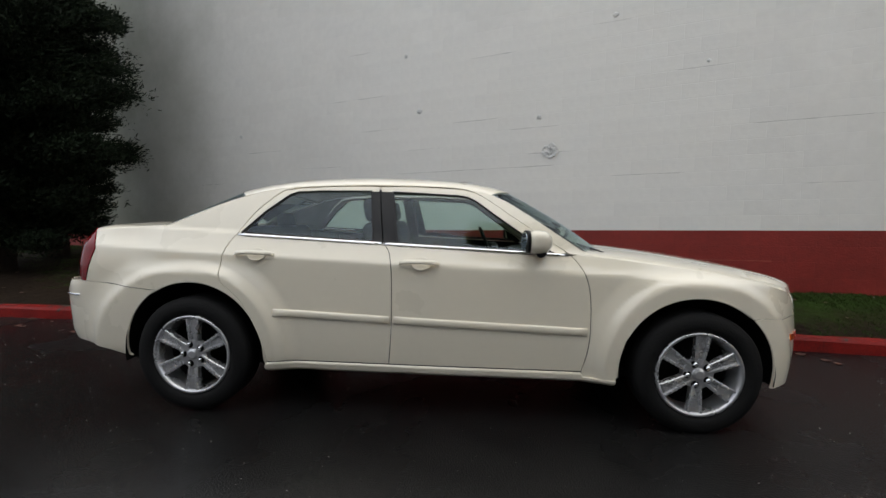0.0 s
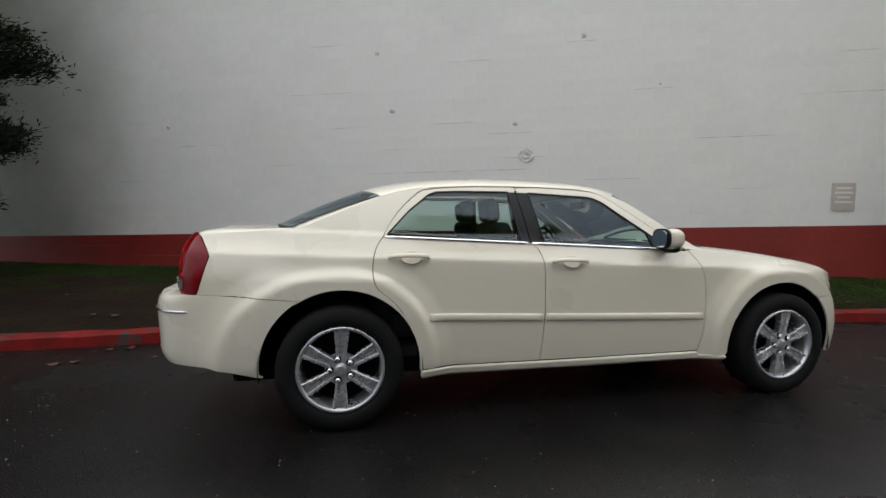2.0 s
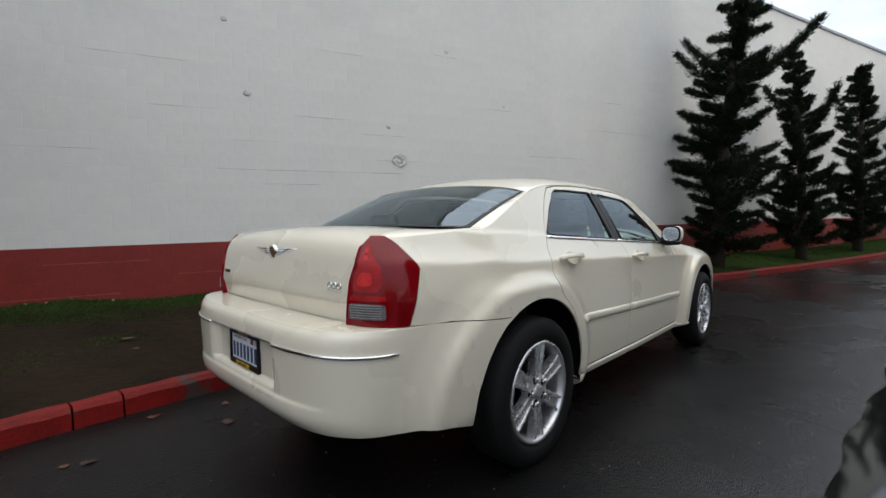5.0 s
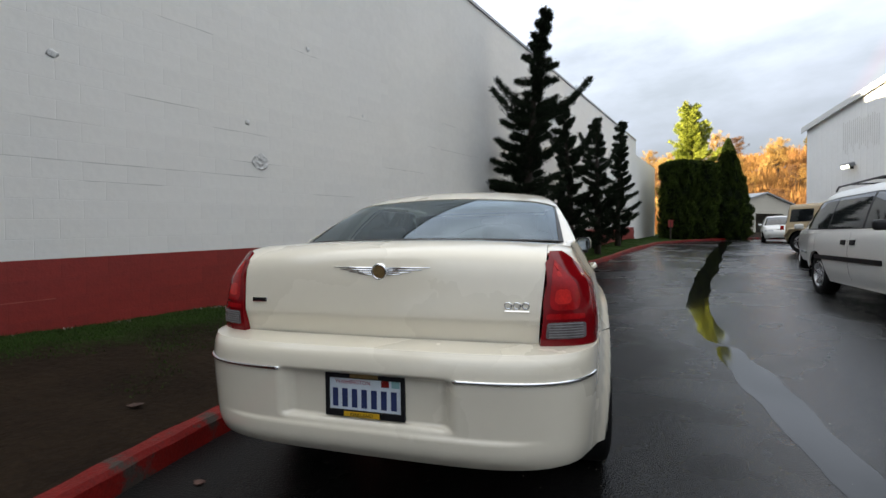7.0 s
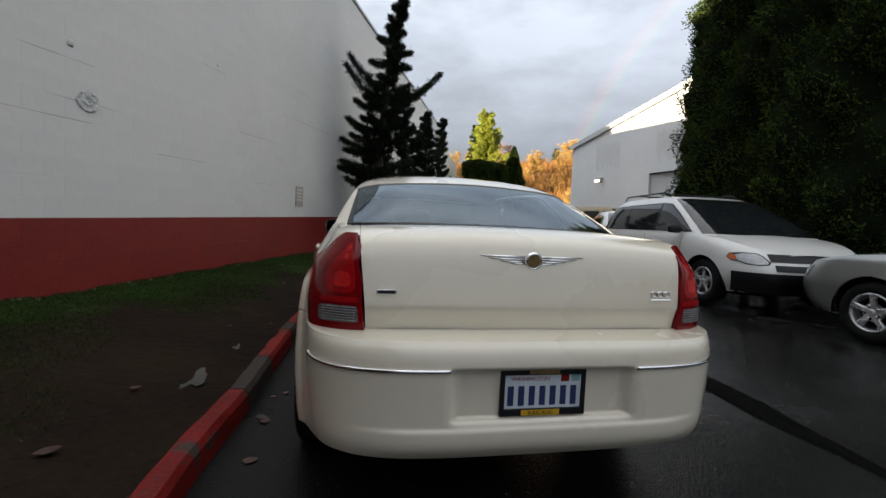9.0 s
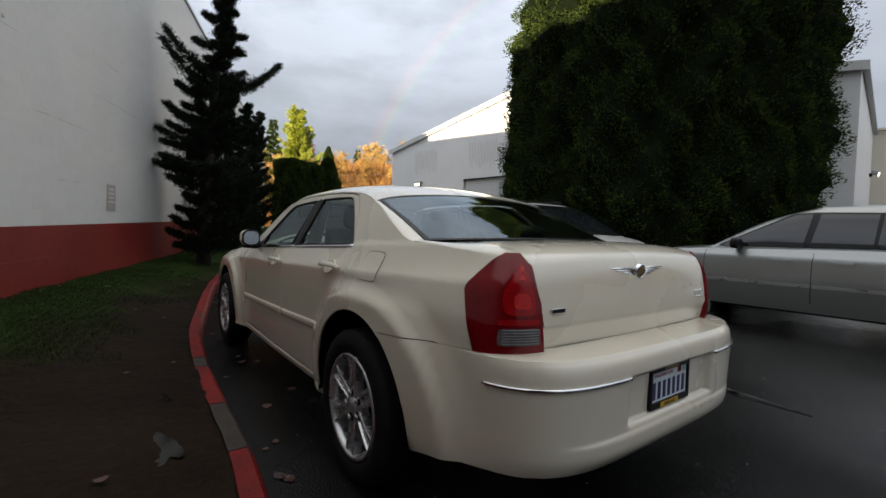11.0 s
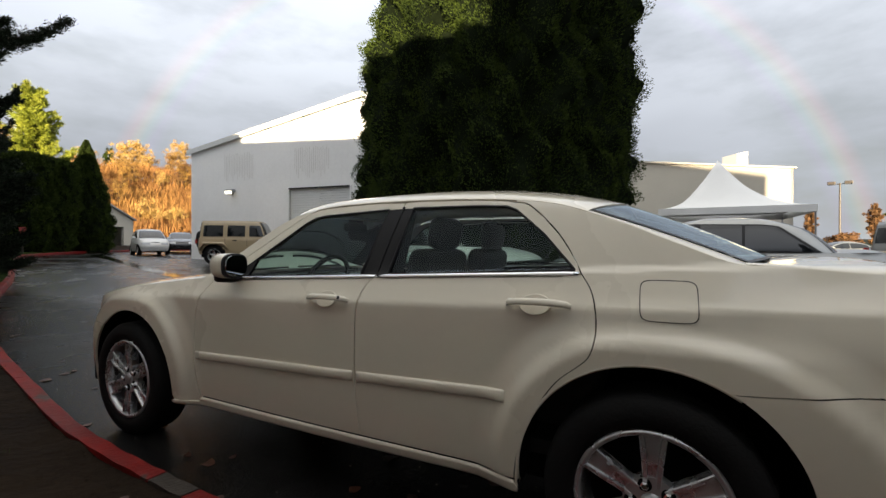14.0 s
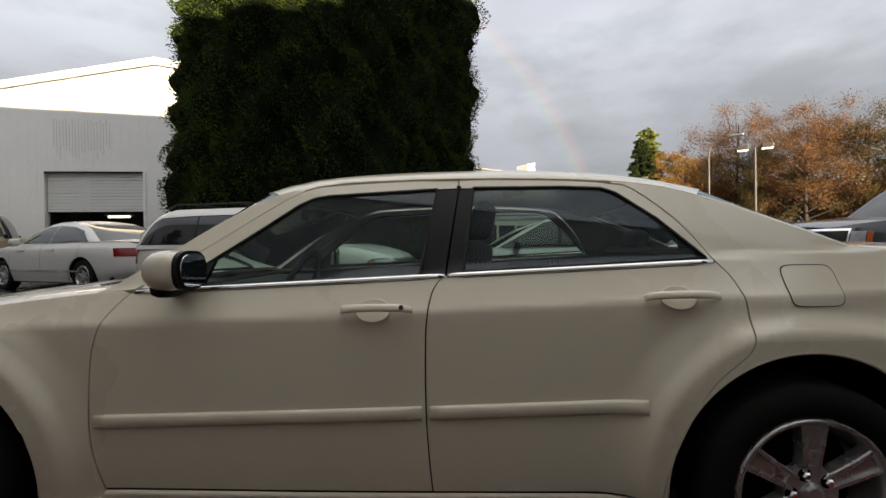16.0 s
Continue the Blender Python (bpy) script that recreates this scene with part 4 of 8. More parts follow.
SEAM_B, SEAM_R, SEAM_F = ([(p.x, p.y) for p in smooth_line(s, 4)] for s in (SEAM_B, SEAM_R, SEAM_F))
LAMP_EDGE = [(-2.290, 0.795), (-2.266, 0.87), (-2.244, 0.945), (-2.229, 0.992), (-2.226, 1.006), (-2.232, 1.022), (-2.256, 1.062), (-2.280, 1.100), (-2.296, 1.120)]


def belt_line(x0, x1, dz, n=8):
    return [(x0 + (x1 - x0) * i / n, belt(x0 + (x1 - x0) * i / n) + dz) for i in range(n + 1)]


def shifted(pts, dx, dz=0.0):
    return [(x + dx, z + dz) for x, z in pts]


def ring_mesh(bm, prof, n, cy=0.0):
    """A body of revolution about the y axis from rows (radius, y)."""
    rings = [[bm.verts.new((r * math.cos(6.283185 * k / n), y + cy, r * math.sin(6.283185 * k / n))) for k in range(n)] for r, y in prof]
    for a, b in zip(rings, rings[1:]):
        for k in range(n):
            bm.faces.new((a[k], a[(k + 1) % n], b[(k + 1) % n], b[k]))
    return rings


def wheel_meshes(tyre_r, rim_r, width, spokes):
    """Meshes of one wheel about its hub, its face towards -y: tyre, rim, disc, spoke, cap, nut."""
    out = {}
    hw = width / 2
    bm = bmesh.new()
    ring_mesh(bm, [(rim_r + 0.004, -hw + 0.020), (rim_r + 0.018, -hw + 0.004), (rim_r + 0.045, -hw - 0.003), (tyre_r - 0.045, -hw), (tyre_r - 0.016, -hw + 0.012), (tyre_r - 0.003, -hw + 0.032), (tyre_r, 0), (tyre_r - 0.003, hw - 0.03), (tyre_r - 0.03, hw), (rim_r, hw - 0.01)], 56)
    out["tyre"] = bm
    bm = bmesh.new()
    ring_mesh(bm, [(rim_r + 0.006, -hw + 0.018), (rim_r + 0.004, -hw + 0.006), (rim_r - 0.006, -hw + 0.004), (rim_r - 0.015, -hw + 0.012), (rim_r - 0.022, -hw + 0.05), (rim_r - 0.026, hw - 0.02)], 56)
    out["rim"] = bm
    bm = bmesh.new()
    rings = ring_mesh(bm, [(rim_r - 0.03, 0.02), (0.10, 0.025), (0.06, 0.02)], 32)
    bm.faces.new(rings[-1])
    out["brake_disc"] = bm
    return out


def wheel(parent, x, y, z, tyre_r, rim_r, width, spokes, face, spoke_fn, mats, turn=0.0):
    """A wheel part with tyre, rim, spokes, cap and nuts; face -1 looks to the car's right."""
    w = new("wheel")
    w.parent = parent
    w.matrix_local = Matrix.Translation((x, y, z)) @ (Matrix() if face < 0 else Matrix.Rotation(math.pi, 4, "Z"))
    ms = wheel_meshes(tyre_r, rim_r, width, spokes)
    part("tyre", ms["tyre"], M_RUBBER, w, "black rubber tyre", smooth=True)
    part("rim", ms["rim"], mats, w, smooth=True)
    part("brake_disc", ms["brake_disc"], M_WELL, w, smooth=True)
    first = None
    for k in range(spokes):
        if first is None:
            first = spoke_fn(w)
            ob = first
        else:
            ob = new("spoke", first.data)
            ob.parent = w
        ob.matrix_local = Matrix.Rotation(6.283185 * k / spokes + turn, 4, "Y")
    bm = bmesh.new()
    rings = ring_mesh(bm, [(0.092, -width / 2 + 0.060), (0.087, -width / 2 + 0.028), (0.036, -width / 2 + 0.026), (0.033, -width / 2 + 0.016), (0.022, -width / 2 + 0.010)], 32)
    bm.faces.new(rings[-1])
    part("hub_cap", bm, mats, w, "silver hub cap with a round badge", smooth=False)
    nut = well = None
    for k in range(5):
        # flat dark disc on the cap: the recess's shade is painted, not hollowed
        if well is None:
            bm = bmesh.new()
            ellipse_disc(bm, 0, 0, 0.0225, 0.0225, -width / 2 + 0.0255, 18)
            ob = well = part("nut_recess_shade", bm, M_WELL, w, "flat disc painted as the shade in a wheel nut recess")
        else:
            ob = new("nut_recess_shade", well.data)
            ob.parent = w
        a = 6.283185 * (k + 0.5) / 5 + turn
        ob.matrix_local = Matrix.Translation((0.063 * math.cos(a), 0, 0.063 * math.sin(a)))
    for k in range(5):
        if nut is None:
            bm = bmesh.new()
            rr = ring_mesh(bm, [(0.0145, -width / 2 + 0.034), (0.0145, -width / 2 + 0.014), (0.009, -width / 2 + 0.010)], 6)
            bm.faces.new(rr[-1])
            nut = part("wheel_nut", bm, M_CHROME, w, "chromed wheel nut")
            ob = nut
        else:
            ob = new("wheel_nut", nut.data)
            ob.parent = w
        a = 6.283185 * (k + 0.5) / 5 + turn
        ob.matrix_local = Matrix.Translation((0.063 * math.cos(a), 0, 0.063 * math.sin(a)))
    return w


def grooved_spoke(w):
    """A broad flat spoke with two raised edges and a sunk middle, pointing up."""
    bm = bmesh.new()
    secs = []
    for r, half, y in ((0.050, 0.029, -0.086), (0.10, 0.031, -0.093), (0.16, 0.036, -0.099), (0.215, 0.042, -0.101), (0.236, 0.046, -0.100)):
        secs.append([bm.verts.new((a, y + d, r)) for a, d in ((-half, 0.045), (-half, 0.004), (-half + 0.004, 0.0), (-half + 0.015, 0.0), (-half + 0.019, 0.011), (half - 0.019, 0.011), (half - 0.015, 0.0), (half - 0.004, 0.0), (half, 0.004), (half, 0.045))])
    for a, b in zip(secs, secs[1:]):
        for k in range(len(a) - 1):
            bm.faces.new((a[k], a[k + 1], b[k + 1], b[k]))
    bm.faces.new(secs[0])
    bm.faces.new(list(reversed(secs[-1])))
    return part("spoke", bm, M_ALLOY, w)


def bar_on(fmap, u0, u1, v0, v1, proud, nu=20):
    """A moulding that follows a surface: a rounded bar between v0 and v1, standing proud of it towards -y or the tail."""
    bm = bmesh.new()
    rings = []
    for i in range(nu + 1):
        u = u0 + (u1 - u0) * i / nu
        ring = []
        taper = min(1, min(i, nu - i) / 1.0 + 0.55)
        for f, h in ((0, -0.004), (0.0, 0.55), (0.18, 0.95), (0.5, 1.0), (0.82, 0.95), (1.0, 0.55), (1.0, -0.004)):
            v = v0 + (v1 - v0) * f
            p = fmap(u, v)
            n = (fmap(u + 1e-3, v) - fmap(u - 1e-3, v)).cross(fmap(u, v + 1e-3) - fmap(u, v - 1e-3)).normalized()
            if n.dot(Vector((p.x * (1 if abs(p.y) < 0.6 else 0), p.y, 0))) < 0:
                n = -n
            ring.append(bm.verts.new(p + n * (proud * h * taper if h > 0 else h)))
        rings.append(ring)
    for a, b in zip(rings, rings[1:]):
        for k in range(len(a) - 1):
            bm.faces.new((a[k], a[k + 1], b[k + 1], b[k]))
    bm.faces.new(rings[0])
    bm.faces.new(list(reversed(rings[-1])))
    return bm


def mirrored(bm):
    for v in bm.verts:
        v.co.y = -v.co.y
    bmesh.ops.reverse_faces(bm, faces=bm.faces)
    return bm


def side_frame(x, z, proud=0.0):
    """A pose on the right flank, its -y axis out of the skin."""
    p = side_map()(x, z)
    n = (side_map()(x + 1e-3, z) - side_map()(x - 1e-3, z)).cross(side_map()(x, z + 1e-3) - side_map()(x, z - 1e-3)).normalized()
    if n.y > 0:
        n = -n
    xa = Vector((1, 0, 0))
    za = xa.cross(n).normalized() * -1
    za = n.cross(xa).normalized()
    if za.z < 0:
        za = -za
    m = Matrix((xa, -n, za)).transposed().to_4x4()
    m.translation = p + n * proud
    return m


def rounded_box(L, W, H, bevel, seg=3):
    bm = bmesh.new()
    bmesh.ops.create_cube(bm, size=1, matrix=Matrix.Diagonal((L, W, H, 1)))
    bmesh.ops.bevel(bm, geom=bm.edges[:], offset=bevel, segments=seg, affect="EDGES", profile=0.5)
    return bm


def ellipse_disc(bm, cx, cz, rx, rz, y, n=24, a0=0, a1=360):
    vs = [bm.verts.new((cx + rx * math.cos(radians(a0 + (a1 - a0) * k / n)), y, cz + rz * math.sin(radians(a0 + (a1 - a0) * k / n)))) for k in range(n if a1 - a0 >= 360 else n + 1)]
    return bm.faces.new(vs)


def build_sedan():
    car = thing("sedan", Matrix(), "cream four-door sedan with grooved alloy wheels parked by the kerb", "car")
    S, GLS = side_map(), side_map(0.010)
    gap = 0.0025
    window_r = [(-1.258, 1.124), (-1.12, 1.268), (-0.99, 1.372), (-0.94, 1.391), (-0.80, 1.399), (-0.455, 1.403), (-0.41, 1.085)]
    window_f = [(-0.315, 1.400), (0.11, 1.381), (0.17, 1.371), (0.225, 1.345), (0.36, 1.248), (0.51, 1.146), (0.66, 1.040), (-0.255, 1.075)]
    for flip in (False, True):
        sgn = 1 if flip else -1
        # doors, each with its skin, window frame, glass, moulding, handle
        fd = shell("front_door", [(shifted(SEAM_B, gap) + list(reversed(shifted(SEAM_F, -gap))) + belt_line(0.795, -0.345 + gap, -0.010, 14)[1:-1], S, 0.05, 0.022, SIDE_OUT)], M_CREAM, car, flip=flip)
        rd = shell("rear_door", [(shifted(list(reversed(SEAM_B)), -gap) + belt_line(-0.352, -1.27, -0.010, 14)[1:-1] + shifted(SEAM_R, gap), S, 0.018, 0.014, SIDE_OUT)], M_CREAM, car, flip=flip)
        rim = [(x, z - 0.003) for x, z in DOOR_LINE]
        fr_r = [p for p in rim if p[0] < -0.42] + [(-0.402, 1.431)]
        shell("window_frame", [([(fr_r[0][0] + 0.006, fr_r[0][1])] + fr_r[1:] + [(-0.402, 1.402)] + list(reversed(window_r[:-2])), S, 0.05, 0.03, SIDE_OUT)], M_CREAM, rd, 0.02, flip)
        fr_f = [(-0.396, 1.431)] + [p for p in rim if p[0] > -0.3][:-1] + [(0.770, 1.040)]
        shell("window_frame", [(fr_f + [(0.672, 1.038)] + list(reversed(window_f[1:-2])) + [(-0.315, 1.400), (-0.396, 1.402)], S, 0.05, 0.03, SIDE_OUT)], M_CREAM, fd, 0.02, flip)
        shell("pillar_trim", [([(-0.455, 1.403), (-0.402, 1.4015), (-0.352, 1.083), (-0.415, 1.085)], side_map(0.003), 0.03, 0.05, SIDE_OUT)], M_BLACK, rd, 0.012, flip, "black pillar trim")
        shell("pillar_trim", [([(-0.396, 1.4015), (-0.310, 1.399), (-0.248, 1.077), (-0.344, 1.082)], side_map(0.003), 0.03, 0.05, SIDE_OUT)], M_BLACK, fd, 0.012, flip, "black pillar trim")
        shell("window_pane", [(window_r, GLS, 0.08, 0.06, SIDE_OUT)], M_GLASS, rd, 0, flip, "tinted window glass").visible_shadow = False
        shell("window_pane", [(window_f, GLS, 0.08, 0.06, SIDE_OUT)], M_GLASS, fd, 0, flip, "tinted window glass").visible_shadow = False
        # dark seals round the panes
        for w, d in ((window_r, rd), (window_f, fd)):
            bm = bmesh.new()
            pts = [side_map(0.004)(x, z) for x, z in w]
            n = len(pts)
            dens = []
            for i in range(n):
                a, b = pts[i], pts[(i + 1) % n]
                dens += [a.lerp(b, k / 6) for k in range(6)]
            for i in range(len(dens)):
                tube(bm, [dens[i], dens[(i + 1) % len(dens)]], [0.0055, 0.0055], 5, cap=False)
            part("window_seal", mirrored(bm) if flip else bm, M_BLACK, d, "black rubber seal")
        # bright strip on the belt
        for x0, x1, d in ((-1.272, -0.352, rd), (-0.345, 0.78, fd)):
            fm = lambda x, q: S(x, belt(x) + q)
            bm = bar_on(fm, x0, x1, -0.007, 0.008, 0.007)
            part("belt_strip", mirrored(bm) if flip else bm, M_CHROME, d, "chrome belt strip", smooth=True)
        for x0, x1, z0, z1, d in ((-1.012, -0.290, 0.662, 0.637, rd), (-0.262, 0.895, 0.637, 0.600, fd)):
            fm = lambda x, q: S(x, z0 + (z1 - z0) * (x - x0) / (x1 - x0) + q)
            bm = bar_on(fm, x0, x1, -0.046, 0.0, 0.014)
            part("side_moulding", mirrored(bm) if flip else bm, M_CREAM, d, smooth=True)
        for xc, zc, d, lock in ((-1.135, 0.992, rd, False), (-0.112, 0.958, fd, flip)):
            m = side_frame(xc, zc, 0.004)
            mm = Matrix.Diagonal((1, -1, 1, 1)) @ m if flip else m
            bm = bmesh.new()
            dish = []
            for q, dy in ((1.0, 0.003), (0.97, -0.0015), (0.90, -0.001), (0.70, 0.0018), (0.35, 0.003)):
                dish.append([bm.verts.new((0.012 + 0.062 * q * math.cos(6.2832 * k / 28), dy, 0.002 + 0.044 * q * math.sin(6.2832 * k / 28))) for k in range(28)])
            for ra, rb in zip(dish, dish[1:]):
                for k in range(28):
                    bm.faces.new((ra[k], ra[(k + 1) % 28], rb[(k + 1) % 28], rb[k]))
            bm.faces.new(dish[-1])
            bmesh.ops.transform(bm, matrix=mm, verts=bm.verts)
            part("handle_cup", bm, M_CREAM, d, "shallow round recess behind the handle", smooth=True)
            bm = bmesh.new()
            secs = []
            for xx, hh, yy in ((-0.122, 0.008, -0.006), (-0.112, 0.012, -0.020), (-0.07, 0.0135, -0.032), (0.0, 0.0135, -0.036), (0.07, 0.0135, -0.032), (0.112, 0.0135, -0.022), (0.122, 0.011, -0.006)):
                secs.append([bm.verts.new((xx, yy + dy, hh * hz)) for dy, hz in ((0.010, -0.9), (0.0, -1), (-0.004, -0.6), (-0.005, 0.3), (-0.002, 0.9), (0.006, 1.0), (0.010, 0.9))])
            for a, b in zip(secs, secs[1:]):
                for k in range(len(a)):
                    bm.faces.new((a[k], a[(k + 1) % len(a)], b[(k + 1) % len(b)], b[k]))
            bm.faces.new(secs[0])
            bm.faces.new(list(reversed(secs[-1])))
            bmesh.ops.transform(bm, matrix=mm, verts=bm.verts)
            h = part("door_handle", bm, M_CREAM, d, smooth=True)
            if lock:
                bm = bmesh.new()
                ellipse_disc(bm, -0.088, 0.0, 0.009, 0.009, -0.0335, 14)
                bmesh.ops.transform(bm, matrix=mm, verts=bm.verts)
                part("lock", bm, M_BLACK, h, "round key lock")
        # front wing
        f_arch = arc(1.505, 0.37, 0.44, 186, 47, 22)
        wing = shifted(SEAM_F, gap) + [(0.872 + gap, 0.30)] + [(1.055, 0.30)] + f_arch + [(1.86, 0.70), (2.0, 0.705), (2.10, 0.70), (2.13, 0.73)] + [(x, curve_table(FENDER_TOP, x)) for x in (2.10, 2.05, 2.0, 1.9, 1.8, 1.65, 1.5, 1.35, 1.2, 1.05, 0.95, 0.82)]
        shell("front_wing", [(wing, S, 0.02, 0.016, SIDE_OUT), ([(0.82, 0), (2.10, 0), (2.10, 0.14), (0.90, 0.14)], hood_map, 0.06, 0.035, (0, -0.4, 1))], M_CREAM, car, flip=flip)
        # rear quarter with the broad pillar
        r_arch = arc(-1.518, 0.37, 0.453, 60 + 59.9, -4, 24)
        lamp_e = list(reversed(shifted(LAMP_EDGE, 0.003)))
        q = shifted(SEAM_R, -gap) + [(-1.060, 0.30)] + list(reversed(r_arch)) + [(-1.80, 0.765), (-1.88, 0.772), (-2.09, 0.789), (-2.27, 0.795)]
        q += [p for p in reversed(lamp_e)] + [(-2.2, 1.126), (-2.05, 1.136), (-1.90, 1.149), (-1.80, 1.1535), (-1.765, 1.160), (-1.72, 1.175), (-1.65, 1.205), (-1.55, 1.247), (-1.46, 1.286), (-1.36, 1.325), (-1.315, 1.341)]
        q += [(x, curve_table(ROOF_LOW, x) - 0.002) for x in (-1.29, -1.2, -1.12, -1.05, -0.98)] + [(x - 0.002, z + 0.003) for x, z in reversed(DOOR_LINE) if -1.26 < x < -0.975]
        shell("rear_quarter", [(q, S, 0.02, 0.015, SIDE_OUT), ([(-2.302, 0), (-1.80, 0), (-1.80, 1), (-2.338, 1)], deck_side_map, 0.04, 0.12, (0, -0.4, 1))], M_CREAM, car, flip=flip)
        # windscreen pillar
        ap = [(x, z + 0.0) for x, z in DOOR_LINE if x > 0.2]
        shell("front_pillar", [(ap + [(0.93, 1.024), (0.86, 1.06), (0.70, 1.165), (0.54, 1.272), (0.42, 1.346), (0.33, 1.387), (0.25, 1.408)], S, 0.05, 0.03, SIDE_OUT)], M_CREAM, car, 0.02, flip)
        # sill
        shell("sill", [([(-1.052, 0.258), (1.052, 0.258), (1.060, 0.300), (0.88, 0.300), (0.868, 0.329), (-1.05, 0.329), (-1.066, 0.30)], lambda x, z: Vector((x, -side_y(x, z) - 0.012 * smooth01((0.335 - z) / 0.02) + 0.05 * smooth01((0.285 - z) / 0.04), z)), 0.08, 0.012, SIDE_OUT)], M_CREAM, car, 0.05, flip)
        # inner dark body that closes the gaps
        inner = [(-1.06, 0.27), (1.06, 0.27)] + arc(1.505, 0.37, 0.452, 190, 40, 14) + [(2.05, 0.6), (2.02, 0.80), (1.5, 0.92), (0.95, 0.99), (0.79, 1.01), (-0.3, 1.05), (-1.25, 1.09), (-1.9, 1.12), (-2.18, 1.08), (-2.24, 0.82)] + arc(-1.518, 0.37, 0.464, 130, -10, 14)
        shell("inner_body", [(inner, side_map(0.022), 0.12, 0.08, SIDE_OUT)], M_BLACK, car, 0, flip, "black inner body behind the panel gaps")
        # wheel house
        for cx, cr in ((-1.518, 0.008), (1.505, 0.0)):
            bm = bmesh.new()
            rings = []
            for y, r in ((0.885, 0.449 + cr), (0.80, 0.452 + cr), (0.50, 0.45 + cr)):
                rings.append([bm.verts.new((cx + r * math.cos(radians(a)), sgn * y, 0.37 + r * math.sin(radians(a)))) for a in range(-9, 190, 9)])
            for a, b in zip(rings, rings[1:]):
                for k in range(len(a) - 1):
                    bm.faces.new((a[k], a[k + 1], b[k + 1], b[k]))
            bm.faces.new(rings[-1])
            part("wheel_house", bm, M_WELL, car, "black wheel house liner", smooth=True)
            wheel(car, AXLE if cx > 0 else -AXLE, sgn * 0.803, 0.362, 0.362, 0.243, 0.225, 6, -1 if not flip else 1, grooved_spoke, M_ALLOY, turn=0.06 if cx > 0 else 0.02)
        # arch lips
        for cx, rr, a0, a1 in ((-1.518, 0.4525, -4, 124), (1.505, 0.4395, 50, 186)):
            bm = bmesh.new()
            pts = [S(cx + rr * math.cos(radians(a)), 0.37 + rr * math.sin(radians(a))) + Vector((0, 0.006, 0)) for a in np.linspace(a0, a1, 30)]
            tube(bm, pts, [0.0075] * 30, 6)
            part("arch_lip", mirrored(bm) if flip else bm, M_CREAM, car, smooth=True)
        # tail lamp: dark red case, red lens, clear reversing lens
        T = tail_map(-0.004)
        edge_u = [(sgn * tail_u_of_x(x, z), z) for x, z in LAMP_EDGE]
        inner_e = [(sgn * tail_u(0.692, 1.12), 1.131), (sgn * tail_u(0.650, 1.12), 1.131), (sgn * tail_u(0.641, 1.1), 1.10), (sgn * tail_u(0.6255, 0.96), 0.96), (sgn * tail_u(0.6135, 0.8), 0.795)]
        lamp = shell("tail_lamp", [(edge_u + inner_e, T, 0.02, 0.03, lambda p: (-1, 2 * p.y, 0))], M_REDLENS, car, 0.03, label="dark red tail lamp with a clear reversing lens")
        zr0, zr1 = 0.822, 0.880

        def on_lamp(nm, mt, z0, z1, sides, off, lb, r=0.3):
            """A softly rounded patch on the lamp: sides gives the inner and outer half widths at a height."""
            ring = []
            for k in range(40):
                c, sn = math.cos(6.2832 * k / 40), math.sin(6.2832 * k / 40)
                c, sn = math.copysign(abs(c) ** r, c), math.copysign(abs(sn) ** r, sn)
                z = (z0 + z1) / 2 + (z1 - z0) / 2 * sn
                a, b = sides(z)
                ring.append((sgn * tail_u((a + b) / 2 + (b - a) / 2 * c, z), z))
            return shell(nm, [(ring, tail_map(off), 0.02, 0.02, lambda p: (-1, 2 * p.y, 0))], mt, lamp, 0.001, label=lb)
        lean = lambda z: (0.627 + 0.10 * (z - 0.82), 0.792 - 0.10 * max(0.0, z - 0.86) - 0.75 * max(0.0, z - 1.00))
        on_lamp("reversing_lens", M_REVLENS, zr0, zr1, lambda z: (lean(z)[0] + 0.004, lean(z)[1] - 0.022), -0.007, "clear ribbed reversing lens", 0.22)
        on_lamp("lens_band", M_REDBRIGHT, 0.890, 0.910, lambda z: (lean(z)[0], lean(z)[1] - 0.02), -0.005, "red reflector band", 0.25)
        on_lamp("brake_lens", M_REDBRIGHT, 0.922, 1.098, lambda z: (lean(z)[0] + 0.006, lean(z)[1] - 0.030), -0.005, "brighter red brake lens", 0.42)
        on_lamp("brake_chamber", M_REDGLOW, 0.944, 0.996, lambda z: (lean(z)[0] + 0.022, lean(z)[1] - 0.062), -0.006, "lamp chamber showing through the red lens", 0.6)
        on_lamp("upper_chamber", M_REDGLOW, 1.040, 1.086, lambda z: (lean(z)[0] + 0.020, lean(z)[1] - 0.050), -0.006, "lamp chamber showing through the red lens", 0.6)
        for k in range(6):
            zz = zr0 + 0.006 + k * 0.0092
            bm = bar_on(tail_map(-0.008), sgn * tail_u(0.642, 0.85), sgn * tail_u(0.758, 0.85), zz, zz + 0.003, 0.002, 10)
            part("lens_rib", bm, M_CLEARLENS, lamp)
        # bright strips in the tail bumper
        bm = bar_on(tail_map(0.0, False), sgn * tail_u_of_x(-2.34, 0.69), sgn * tail_u(0.335, 0.69), 0.694, 0.706, 0.008, 46)
        part("bumper_strip", bm, M_CHROME, car, "chrome bumper strip", smooth=True)
        # door mirror
        mir = new("door_mirror")
        mir.parent = car
        bm = rounded_box(0.12, 0.15, 0.135, 0.05, 5)
        for v in bm.verts:
            v.co.x += 0.03 * max(0, 1 - abs(v.co.z) * 9) * (1 if v.co.x > 0 else 0)
            v.co.z *= 1 - 0.9 * max(0, v.co.y) if v.co.z > 0 else 1
        bmesh.ops.transform(bm, matrix=pose(0.575, sgn * 0.888, 1.108, 0, 0, sgn * -8), verts=bm.verts)
        part("mirror_shell", bm, M_CREAM, mir, smooth=True)
